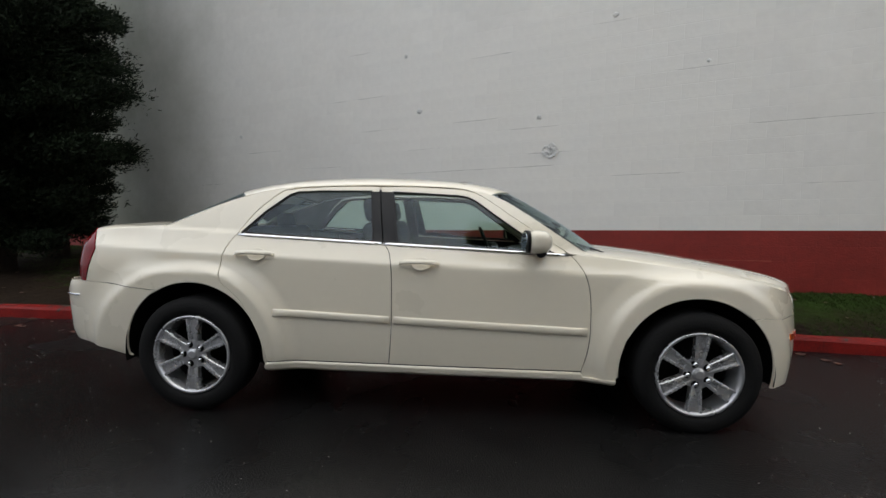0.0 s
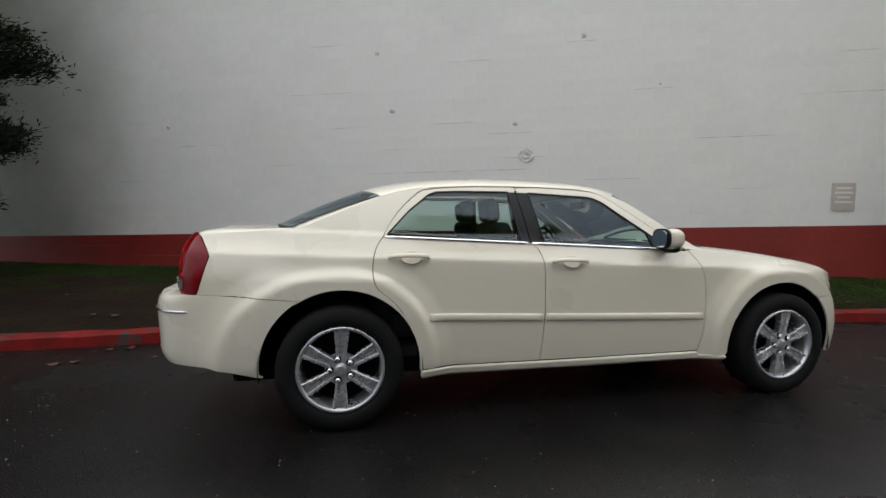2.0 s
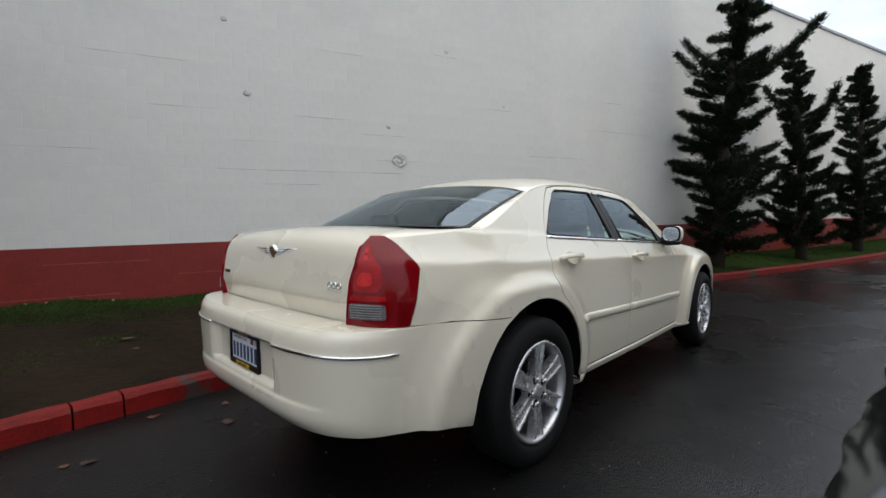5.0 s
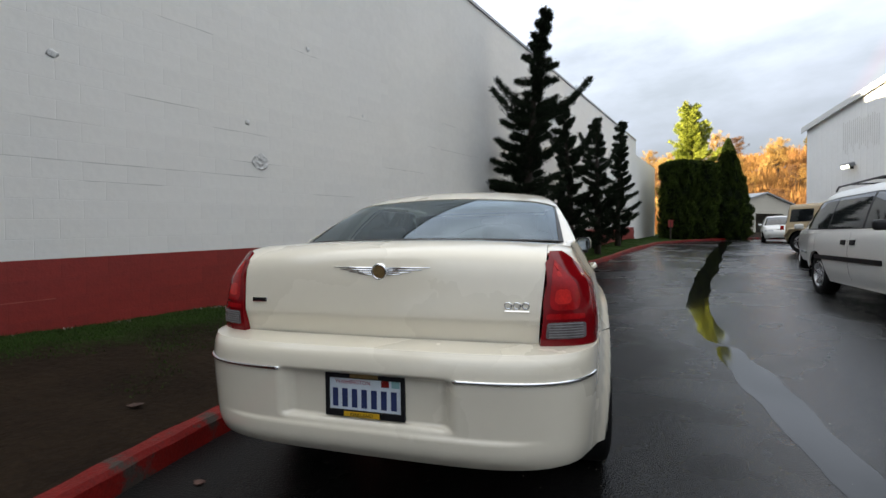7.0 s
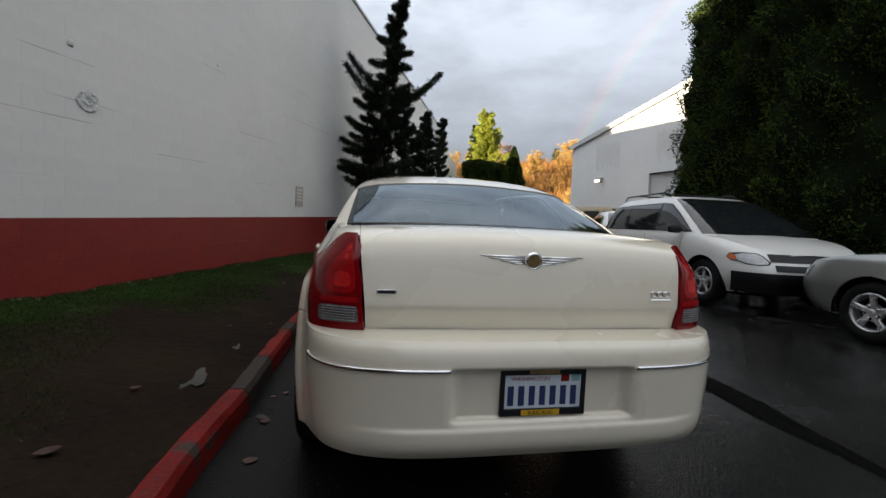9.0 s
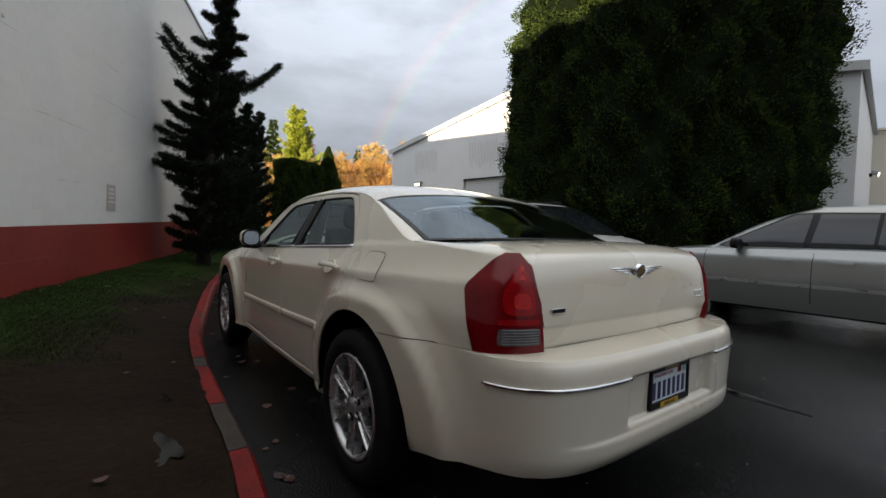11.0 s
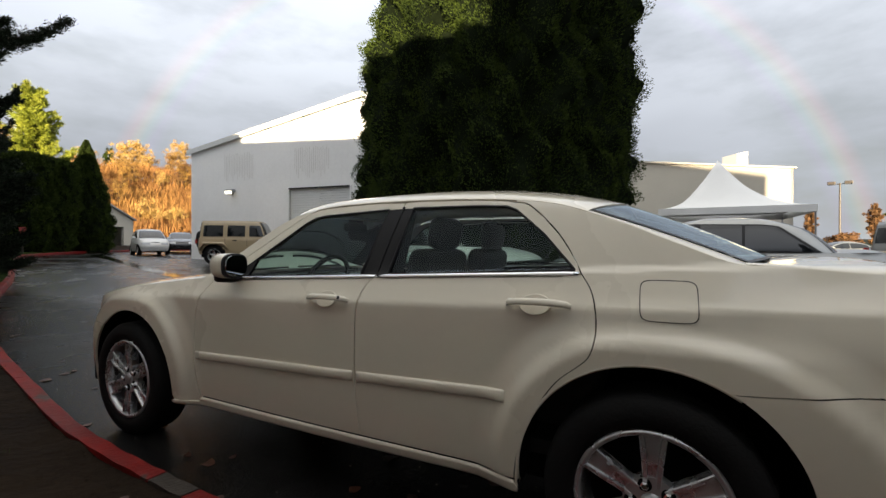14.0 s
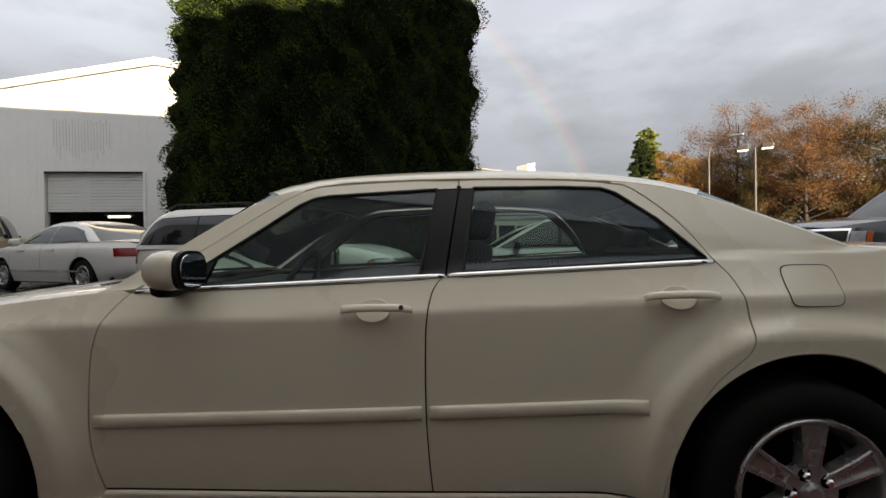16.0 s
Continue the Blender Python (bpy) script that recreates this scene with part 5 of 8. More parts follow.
        for nm, ry, rz, xf, dx, mt, lb in (("mirror_rim", 0.070, 0.066, 0.513, 0.016, M_BLACK, "black mirror rim"), ("mirror_glass", 0.059, 0.055, 0.5035, 0.003, M_MIRROR, "mirror glass")):
            bm = bmesh.new()
            prof = [(math.copysign(abs(math.cos(6.2832 * k / 36)) ** 0.7, math.cos(6.2832 * k / 36)) * ry, math.copysign(abs(math.sin(6.2832 * k / 36)) ** 0.7, math.sin(6.2832 * k / 36)) * rz) for k in range(36)]
            fa, fb = [bm.verts.new((0, y, z)) for y, z in prof], [bm.verts.new((dx, y * 1.02, z * 1.02)) for y, z in prof]
            bm.faces.new(fa)
            for k in range(36):
                bm.faces.new((fa[k], fa[(k + 1) % 36], fb[(k + 1) % 36], fb[k]))
            bmesh.ops.transform(bm, matrix=pose(xf, sgn * 0.888, 1.108, 0, 0, sgn * -8), verts=bm.verts)
            part(nm, bm, mt, mir, lb)
        bm = tube(bmesh.new(), [(0.60, sgn * 0.93, 1.05), (0.61, sgn * 0.84, 1.036), (0.63, sgn * 0.775, 1.05)], [0.03, 0.026, 0.035], 8)
        part("mirror_arm", bm, M_BLACK, mir, "black mirror arm", smooth=True)
        shell("mirror_base", [([(0.54, 1.044), (0.71, 1.036), (0.545, 1.118), (0.51, 1.138)], side_map(-0.001), 0.05, 0.03, SIDE_OUT)], M_BLACK, mir, 0.014, flip, "black mirror base")
    # fuel flap on the car's left
    cx, cz = -1.572, 1.030
    sq = lambda v: math.copysign(abs(v) ** 0.34, v)
    flap = [(cx + 0.086 * sq(math.cos(6.2832 * k / 40)) + 0.02 * 0.066 * sq(math.sin(6.2832 * k / 40)), cz + 0.066 * sq(math.sin(6.2832 * k / 40))) for k in range(40)]
    big_flap = [(cx + (x - cx) * 1.035, cz + (z - cz) * 1.045) for x, z in flap]
    shell("flap_gap", [(big_flap, side_map(-0.0022), 0.02, 0.012, SIDE_OUT)], M_BLACK, car, 0, True, "dark gap round the fuel flap")
    shell("fuel_flap", [(flap, side_map(-0.0034), 0.02, 0.012, SIDE_OUT)], M_CREAM, car, 0.002, True, "cream fuel flap with rounded corners")
    # roof, bonnet, boot
    both = lambda fm: (lambda u, v: (lambda p: Vector((p.x, p.y if v <= 1 else -p.y, p.z)))(fm(u, v if v <= 1 else 2 - v)))
    shell("roof", [([(-1.345, 0), (0.30, 0), (0.30, 2), (-1.345, 2)], both(roof_map), 0.08, 0.08, (0, 0, 1))], M_CREAM, car, 0.015)
    shell("bonnet", [([(0.88, 0.15), (2.12, 0.15), (2.12, 1.85), (0.88, 1.85)], both(hood_map), 0.08, 0.09, (0, 0, 1))], M_CREAM, car, 0.02)
    shell("boot_lid", [([(-0.611, 0), (0.611, 0), (0.611, 1), (-0.611, 1)], lid_map, 0.06, 0.02, lambda p: (-1, 0, 1))], M_CREAM, car, 0.02)
    # tail bumper: skin with side cut for the wheel, and the ledge on top
    join = [(-1.747, 0.753), (-1.80, 0.761), (-1.88, 0.768), (-2.09, 0.785), (-2.27, 0.790), (-2.5, 0.789)]
    top = [(tail_u_of_x(x, 0.78), lerp_table(list(reversed(join)), x)) for x in (-1.98, -2.06, -2.15, -2.25, -2.34, -2.42)]
    low = [(1.0, 0.328), (0.93, 0.362), (0.85, 0.390), (0.72, 0.398), (0.5, 0.392)]
    tb = [(u, z) for u, z in top] + [(0, 0.789)] + [(-u, z) for u, z in reversed(top)] + [(-u, z) for u, z in low] + [(0, 0.388)] + [(u, z) for u, z in reversed(low)]
    bumper = shell("tail_bumper", [(tb, tail_map(), 0.02, 0.0125, lambda p: (-1, 2 * p.y, 0))], M_CREAM, car, 0.012)
    ledge = lambda u, v: (lambda a, b: a.lerp(b, v) + Vector((0, 0, 0.010 * v)))(tail_map(0.0, False)(u, 0.788), (lambda p: Vector((p.x, p.y, 0.788)))(tail_map(0.02, False)(u, 0.795)))
    shell("bumper_ledge", [([(-0.93, 0), (0.93, 0), (0.93, 1), (-0.93, 1)], ledge, 0.02, 0.34, (0, 0, 1))], M_CREAM, bumper, 0)
    for flip in (False, True):      # bumper flank ahead of the rounded corner
        fl = [(-1.98, 0.7755), (-1.98, 0.44), (-1.98, 0.328), (-1.950, 0.326)] + [p for p in arc(-1.518, 0.37, 0.453, 184, 120.5, 14)] + [(-1.80, 0.761), (-1.88, 0.768)]
        shell("bumper_flank", [(fl, side_map(), 0.04, 0.03, SIDE_OUT)], M_CREAM, bumper, 0.012, flip)
    part("tail_panel", B(-2.36, -2.34, -0.59, 0.59, 0.60, 1.02), M_BLACK, car, "black panel behind the tail")
    # number plate in a black frame, its characters as bars
    plate = part("number_plate", B(-2.566, -2.562, -0.150, 0.150, 0.548, 0.690, bevel=0.001), M_PLATE, car, "white number plate with blue bars in a black frame")
    pf = bmesh.new()
    for a in ((-0.156, 0.156, 0.674, 0.696), (-0.156, 0.156, 0.532, 0.556), (-0.156, -0.141, 0.550, 0.680), (0.141, 0.156, 0.550, 0.680)):
        box(pf, -2.574, -2.560, *a, bevel=0.002)
    part("plate_frame", pf, M_BLACK, plate, "black plate frame")
    part("frame_band", B(-2.5755, -2.573, -0.060, 0.080, 0.5345, 0.553), M_YELLOW, plate, "yellow band on the plate frame")
    part("frame_band", B(-2.5755, -2.573, -0.055, 0.055, 0.678, 0.692), M_OCHRE, plate, "dull gold band on the plate frame")
    for k in range(7):
        y = 0.118 - k * 0.0385
        part("plate_bar", B(-2.5672, -2.565, y - 0.011, y + 0.011, 0.566, 0.634), M_PLATEBLUE, plate, "dark blue bar")
    part("plate_sticker", B(-2.5672, -2.565, -0.095, -0.065, 0.648, 0.672), M_KERBRED, plate, "red sticker")
    part("plate_sticker", B(-2.5672, -2.565, -0.135, -0.105, 0.648, 0.672), M_TEAL, plate, "pale teal sticker")
    text_on("state_name", "WASHINGTON", 0.0205, (-2.5668, 0.118, 0.652), plate, M_REDTEXT)
    text_on("band_name", "KIRKLAND", 0.0185, (-2.5760, 0.055, 0.537), plate, M_BLACK)
    # winged badge, and two small badges
    def on_lid(y, z, proud):
        v = 0.0
        for k in range(400):
            v = 0.6 + k * 0.001
            if lid_map(y, v).z <= z:
                break
        p = lid_map(y, v)
        return Vector((p.x - proud, y, z))
    badge = new("winged_badge")
    badge.parent = car
    tagged(badge, "chrome winged badge with a round gold middle")
    for sg in (-1, 1):
        for zz, reach, h in ((1.066, 0.205, 0.0055), (1.057, 0.172, 0.0048), (1.048, 0.132, 0.0042), (1.040, 0.090, 0.0036)):
            bm = bmesh.new()
            a = [on_lid(sg * 0.020, zz, 0.001), on_lid(sg * reach * 0.6, zz + 0.001, 0.001), on_lid(sg * reach, zz + 0.003, 0.001)]
            tube(bm, a, [h, h * 0.85, 0.002], 6)
            part("wing_bar", bm, M_CHROME, badge, smooth=True)
    bm = bmesh.new()
    rr = ring_mesh(bm, [(0.034, 0.006), (0.033, -0.006), (0.027, -0.010), (0.025, -0.006)], 28)
    bmesh.ops.transform(bm, matrix=Matrix.Translation(on_lid(0, 1.053, 0.004)) @ Matrix.Rotation(radians(-90), 4, "Z") @ Matrix.Rotation(radians(8), 4, "X"), verts=bm.verts)
    part("badge_ring", bm, M_CHROME, badge, smooth=True)
    bm = bmesh.new()
    ellipse_disc(bm, 0, 0, 0.026, 0.026, -0.0065, 24)
    bmesh.ops.transform(bm, matrix=Matrix.Translation(on_lid(0, 1.053, 0.004)) @ Matrix.Rotation(radians(-90), 4, "Z") @ Matrix.Rotation(radians(8), 4, "X"), verts=bm.verts)
    part("badge_disc", bm, M_OCHRE, badge, "gold badge disc")
    for y0, y1, z0, z1, nm in ((0.508, 0.578, 0.922, 0.940, "left"), ):
        p, q2 = on_lid(y0, 0.93, 0.0), on_lid(y1, 0.93, 0.0)
        bm = B(-0.004, 0.004, y0, y1, z0, z1, bevel=0.002)
        bmesh.ops.translate(bm, vec=(p.x - 0.001, 0, 0), verts=bm.verts)
        pl = part("trim_badge", bm, M_CHROME, car, "small chrome bar badge")
        bm = B(-0.0055, -0.004, y0 + 0.006, y1 - 0.006, z0 + 0.004, z1 - 0.004)
        bmesh.ops.translate(bm, vec=(p.x - 0.001, 0, 0), verts=bm.verts)
        part("badge_inlay", bm, M_BLACK, pl, "black inlay")
    model = new("model_badge")
    model.parent = car
    tagged(model, "chrome badge of three loops over a thin bar")
    for k in range(3):
        y = -0.505 - k * 0.031
        c = on_lid(y, 0.936, 0.003)
        bm = bmesh.new()
        n = 14
        tube(bm, [c + Vector((0, 0.0125 * math.cos(6.2832 * i / n), 0.0115 * math.sin(6.2832 * i / n))) for i in range(n + 1)], [0.003] * (n + 1), 5, cap=False)
        part("badge_loop", bm, M_CHROME, model, smooth=True)
    bm = tube(bmesh.new(), [on_lid(-0.492, 0.916, 0.002), on_lid(-0.580, 0.916, 0.002)], [0.0035, 0.0035], 5)
    part("badge_bar", bm, M_CHROME, model)
    # glass front and back, with black borders
    def screen(end, t0, foot, bulge):
        """Glass whose upper edge is the roof's end and whose lower edge is foot(u)."""
        def f(u, v):
            w = min(1.0, abs(u))
            p = roof_map(end, 1 - (1 - t0) * w) - Vector((0, 0, 0.004))
            p.y = math.copysign(p.y, u)
            q = foot(u)
            d = q - p
            return p.lerp(q, v) + Vector((-d.z, 0, d.x)).normalized() * (bulge * 4 * v * (1 - v) * (1 - 0.4 * u * u)) * (1 if d.x > 0 else -1)
        return f
    back = screen(-1.33, 0.10, lambda u: Vector((-1.972 + 0.155 * u * u, 0.700 * u, 1.172 - 0.014 * u * u)), 0.012)
    fore = screen(0.285, 0.10, lambda u: Vector((1.12 - 0.18 * u * u, 0.715 * u, 1.034 - 0.020 * u * u)), 0.02)
    for nm, fm, bow in (("rear_window", back, -1), ("windscreen", fore, 1)):
        g = shell(nm, [(RECT, fm, 0.06, 0.1, (-1 if bow < 0 else 1, 0, 1))], M_GLASS if bow > 0 else M_REARGLASS, car, 0, label="tinted curved glass")
        g.visible_shadow = False
        rise = lambda u, v, fm=fm: fm(u, v) + Vector((0, 0, 0.0025))
        for u0, u1_, v0, v1 in ((-1, -0.965, 0, 1), (0.965, 1, 0, 1), (-1, 1, 0, 0.025), (-1, 1, 0.975, 1)):
            shell("glass_border", [([(u0, v0), (u1_, v0), (u1_, v1), (u0, v1)], rise, 0.06, 0.1, (-1 if bow < 0 else 1, 0, 1))], M_BLACK, g, 0, label="black printed border")
    # the broad rear pillars' inner slope, from the flank's edge to the glass
    edge = [(0.0, -1.290, 1.352), (0.08, -1.36, 1.325), (0.29, -1.46, 1.286), (0.49, -1.55, 1.247), (0.70, -1.65, 1.205), (0.86, -1.72, 1.175), (0.95, -1.765, 1.160), (1.0, -1.80, 1.1535)]
    for flip in (False, True):
        def slope(u, v):
            a = S(curve_table([(r[0], r[1]) for r in edge], v), curve_table([(r[0], r[2]) for r in edge], v))
            b = back(-1.0, 0.01 + 0.985 * v) - Vector((0, 0, 0.002))
            h = (b - a).length
            f = 0.75 * v
            p1, p2 = a + Vector((-0.34, 0.40, 0.85)).lerp((b - a) / h, f) * (0.30 * h), b - Vector((-0.05, 0.97, 0.20)).lerp((b - a) / h, f) * (0.30 * h)
            return bezier(a, p1, p2, b, u)
        shell("rear_pillar", [([(0, 0), (1, 0), (1, 1), (0, 1)], slope, 0.12, 0.06, (0, -0.4, 1))], M_CREAM, car, 0, flip)
    # scuttle, nose
    part("scuttle", B(0.86, 1.06, -0.62, 0.62, 0.985, 1.012), M_BLACK, car, "black scuttle panel under the windscreen")
    for sg in (-1, 1):
        bm = tube(bmesh.new(), [(1.02, sg * 0.66, 1.035), (0.98, sg * 0.5, 1.052), (1.0, sg * 0.05, 1.06)], [0.012, 0.010, 0.006], 6)
        part("wiper", bm, M_BLACK, car, "black wiper arm")
    nb = [(-0.942, 0.69), (-0.942, 0.292), (-0.88, 0.296), (-0.76, 0.318), (-0.62, 0.352), (-0.4, 0.37), (0.4, 0.37), (0.62, 0.352), (0.76, 0.318), (0.88, 0.296), (0.942, 0.292), (0.942, 0.69), (0.6, 0.695), (-0.6, 0.695)]
    front = shell("nose_bumper", [(nb, nose_map, 0.05, 0.04, lambda p: (1, 2 * p.y, 0))], M_CREAM, car, 0.015)
    for flip in (False, True):
        fl = [p for p in arc(1.505, 0.37, 0.44, 46, -10.5, 12)] + [(1.972, 0.290), (1.972, 0.695), (1.86, 0.697)]
        shell("bumper_flank", [(fl, side_map(-0.001), 0.04, 0.03, SIDE_OUT)], M_CREAM, front, 0.012, flip)
        mk = [(2.06, 0.566), (2.165, 0.566), (2.165, 0.602), (2.06, 0.602)]
        shell("side_marker", [(mk, side_map(-0.012), 0.02, 0.02, SIDE_OUT)], M_AMBER, front, 0.012, flip, "amber side marker lamp")
    shell("nose_panel", [([(-0.66, 0.70), (0.66, 0.70), (0.64, 0.78), (0.4, 0.850), (-0.4, 0.850), (-0.64, 0.78)], nose_map, 0.05, 0.04, lambda p: (1, 2 * p.y, 0))], M_CREAM, car, 0.02)
    inset = lambda u, z: nose_map(u, z) + Vector((-0.012, -0.006 * (1 if u > 0 else -1), 0))
    shell("nose_filler", [([(-1, 0.64), (1, 0.64), (1, 0.79), (0.86, 0.845), (0.5, 0.875), (-0.5, 0.875), (-0.86, 0.845), (-1, 0.79)], inset, 0.05, 0.04, lambda p: (1, 2 * p.y, 0))], M_CREAM, car, 0.01)
    for sg in (-1, 1):
        hl = [(sg * 0.30, 0.735), (sg * 0.62, 0.725), (sg * 0.62, 0.765), (sg * 0.54, 0.800), (sg * 0.30, 0.822)]
        shell("headlamp", [(hl, lambda u, z: nose_map(u, z) + Vector((0.005, 0, 0)), 0.04, 0.03, lambda p: (1, 2 * p.y, 0))], M_CLEARLENS, car, 0.004, label="clear headlamp lens")
    part("underbody", B(-2.15, 2.05, -0.70, 0.70, 0.25, 0.36, bevel=0.03), M_WELL, car, "black underbody")
    # cabin
    part("cabin_floor", B(-1.9, 1.0, -0.70, 0.70, 0.36, 0.42), M_SEAT, car, "dark cabin floor")
    part("parcel_shelf", B(-1.92, -1.38, -0.66, 0.66, 1.085, 1.11), M_SEAT, car, "dark parcel shelf")
    part("dashboard", B(0.52, 0.98, -0.66, 0.66, 0.80, 1.00, bevel=0.05), M_SEAT, car, "charcoal dashboard")
    for y in (-0.37, 0.37):
        st = new("front_seat")
        st.parent = car
        part("seat", B(-0.32, 0.22, y - 0.25, y + 0.25, 0.45, 0.62, bevel=0.05), M_SEAT, st)
        bm = rounded_box(0.13, 0.50, 0.66, 0.05)
        bmesh.ops.transform(bm, matrix=pose(-0.40, y, 0.88, 0, -14, 0), verts=bm.verts)
        part("backrest", bm, M_SEAT, st, smooth=True)
        bm = rounded_box(0.10, 0.26, 0.17, 0.045, 4)
        bmesh.ops.transform(bm, matrix=pose(-0.50, y, 1.285, 0, -10, 0), verts=bm.verts)
        part("headrest", bm, M_SEAT, st, smooth=True)
        for dy in (-0.05, 0.05):
            part("post", tube(bmesh.new(), [(-0.47, y + dy, 1.15), (-0.49, y + dy, 1.24)], [0.007, 0.007], 6), M_STEEL, st)
    rs = new("rear_seat")
    rs.parent = car
    part("seat", B(-1.25, -0.75, -0.64, 0.64, 0.45, 0.62, bevel=0.05), M_SEAT, rs)
    bm = rounded_box(0.14, 1.28, 0.62, 0.05)
    bmesh.ops.transform(bm, matrix=pose(-1.33, 0, 0.85, 0, -18, 0), verts=bm.verts)
    part("backrest", bm, M_SEAT, rs, smooth=True)
    for y in (-0.36, 0.36):
        bm = rounded_box(0.09, 0.24, 0.13, 0.04, 4)
        bmesh.ops.transform(bm, matrix=pose(-1.46, y, 1.19, 0, -14, 0), verts=bm.verts)
        part("headrest", bm, M_SEAT, rs, smooth=True)
    bm = bmesh.new()
    n = 28
    tube(bm, [(0.0, 0.185 * math.cos(6.2832 * i / n), 0.185 * math.sin(6.2832 * i / n)) for i in range(n + 1)], [0.016] * (n + 1), 7, cap=False)
    tube(bm, [(0.03, -0.17, 0.0), (0.04, 0.0, -0.01), (0.03, 0.17, 0.0)], [0.016, 0.05, 0.016], 7)
    bmesh.ops.transform(bm, matrix=pose(0.34, 0.37, 0.985, 0, -24, 0), verts=bm.verts)
    part("steering_wheel", bm, M_BLACK, car, "black steering wheel", smooth=True)
    bm = rounded_box(0.05, 0.22, 0.06, 0.02)
    bmesh.ops.transform(bm, matrix=pose(0.40, 0, 1.35), verts=bm.verts)
    part("inside_mirror", bm, M_BLACK, car, "black inside mirror")
    for y in (-0.60, 0.60):
        bm = tube(bmesh.new(), [(-0.40, y * 0.985, 1.40), (-0.38, y * 1.06, 1.24), (-0.35, y * 1.12, 1.05)], [0.045, 0.05, 0.05], 6)
        part("inner_pillar", bm, M_BLACK, car, "black inner pillar")
    return car


def text_on(name, words, size, at, parent, mat):
    """Flat lettering on the tail, read from behind."""
    cu = bpy.data.curves.new(name, "FONT")
    cu.body, cu.size, cu.extrude = words, size, 0.0004
    tmp = bpy.data.objects.new(name, cu)
    scene.collection.objects.link(tmp)
    dg = bpy.context.evaluated_depsgraph_get()
    me = bpy.data.meshes.new_from_object(tmp.evaluated_get(dg))
    bpy.data.objects.remove(tmp)
    me.materials.clear()
    me.materials.append(mat)
    m = Matrix(((0, 0, -1, at[0]), (-1, 0, 0, at[1]), (0, 1, 0, at[2]), (0, 0, 0, 1)))
    me.transform(m)
    ob = new(name, me)
    ob.parent = parent
    tagged(ob, f'the word "{words}"')
    return ob


M_PLATE = material("plate_white", (0.60, 0.66, 0.70), rough=0.4, scale=9, fine=60, vary=0.15)
M_PLATEBLUE = material("plate_blue", (0.02, 0.035, 0.12), rough=0.4, scale=9, fine=60)
M_YELLOW = material("yellow_band", (0.62, 0.36, 0.02), rough=0.4, scale=9, fine=60)
M_OCHRE = material("dull_gold", (0.36, 0.24, 0.10), rough=0.35, metal=0.4, scale=30, fine=120, vary=0.5)
M_TEAL = material("pale_teal", (0.25, 0.45, 0.45), rough=0.4, scale=9, fine=60)
M_REDTEXT = material("dull_red_print", (0.30, 0.03, 0.05), rough=0.4, scale=9, fine=60)
M_REDBRIGHT = material("bright_red_lens", (0.40, 0.007, 0.010), rough=0.15, spec=0.2, coat=0.1, scale=16, fine=110, vary=0.45)
M_REARGLASS = glass("rear_glass_tint", (0.50, 0.60, 0.58), 0.0, 1.9)
M_MIRROR = material("mirror_silver", (0.55, 0.60, 0.62), rough=0.03, metal=1.0, scale=4, fine=20, vary=0.05)
sedan = build_sedan()


# ---------- loft-built parked vehicles ----------
M_CARGLASS = material("parked_car_glass", (0.012, 0.014, 0.016), rough=0.05, spec=0.5, coat=0.25, scale=3, fine=20, vary=0.4)
M_SILVER = material("silver_car_paint", (0.31, 0.315, 0.305), rough=0.34, metal=0.75, coat=0.5, scale=2, fine=30, vary=0.06)
M_VANWHITE = material("white_van_paint", (0.62, 0.61, 0.585), rough=0.35, coat=0.7, scale=2, fine=30, vary=0.06)
M_TAN = material("tan_paint", (0.42, 0.32, 0.19), rough=0.4, coat=0.6, scale=2, fine=30, vary=0.06)
M_BLACKPAINT = material("black_car_paint", (0.010, 0.011, 0.014), rough=0.25, coat=0.9, scale=2, fine=30, vary=0.1)
M_DARKPAINT = material("dark_grey_car_paint", (0.035, 0.038, 0.045), rough=0.3, coat=0.8, scale=2, fine=30, vary=0.1)
M_REDPAINT = material("red_car_paint", (0.25, 0.012, 0.015), rough=0.3, coat=0.8, scale=2, fine=30, vary=0.1)
M_HEADLAMP = material("headlamp_lens", (0.45, 0.46, 0.47), rough=0.1, coat=1.0, scale=20, fine=90, vary=0.4)


def plan_map(spec, lift=0.0):
    """Horizontal slices of a vehicle: (a, z), a in degrees from -90 (tail) to 90 (nose) down its right side."""
    n0 = spec.get("n", 6.0)

    def f(a, z):
        xr, xf, b = curve_table(spec["rear"], z), curve_table(spec["front"], z), curve_table(spec["half"], z)
        s, c = math.sin(radians(a)), max(0.0, math.cos(radians(a)))
        xm, h = (xr + xf) / 2, (xf - xr) / 2 + lift
        return Vector((xm + h * math.copysign(abs(s) ** (2 / n0), s), -(b + lift) * c ** (2 / n0), z))
    return f


def plan_angle(spec, x, z):
    n0 = spec.get("n", 6.0)
    xr, xf = curve_table(spec["rear"], z), curve_table(spec["front"], z)
    r = max(-1.0, min(1.0, (x - (xr + xf) / 2) / ((xf - xr) / 2)))
    return math.copysign(math.degrees(math.asin(abs(r) ** (n0 / 2))), r)


def on_plan(spec, outline, n=6):
    """An outline of (x, z) as (angle, z), its edges cut fine so that they stay straight."""
    out = []
    for (xa, za), (xb, zb) in zip(outline, outline[1:] + outline[:1]):
        out += [(plan_angle(spec, xa + (xb - xa) * k / n, za + (zb - za) * k / n), za + (zb - za) * k / n) for k in range(n)]
    return out


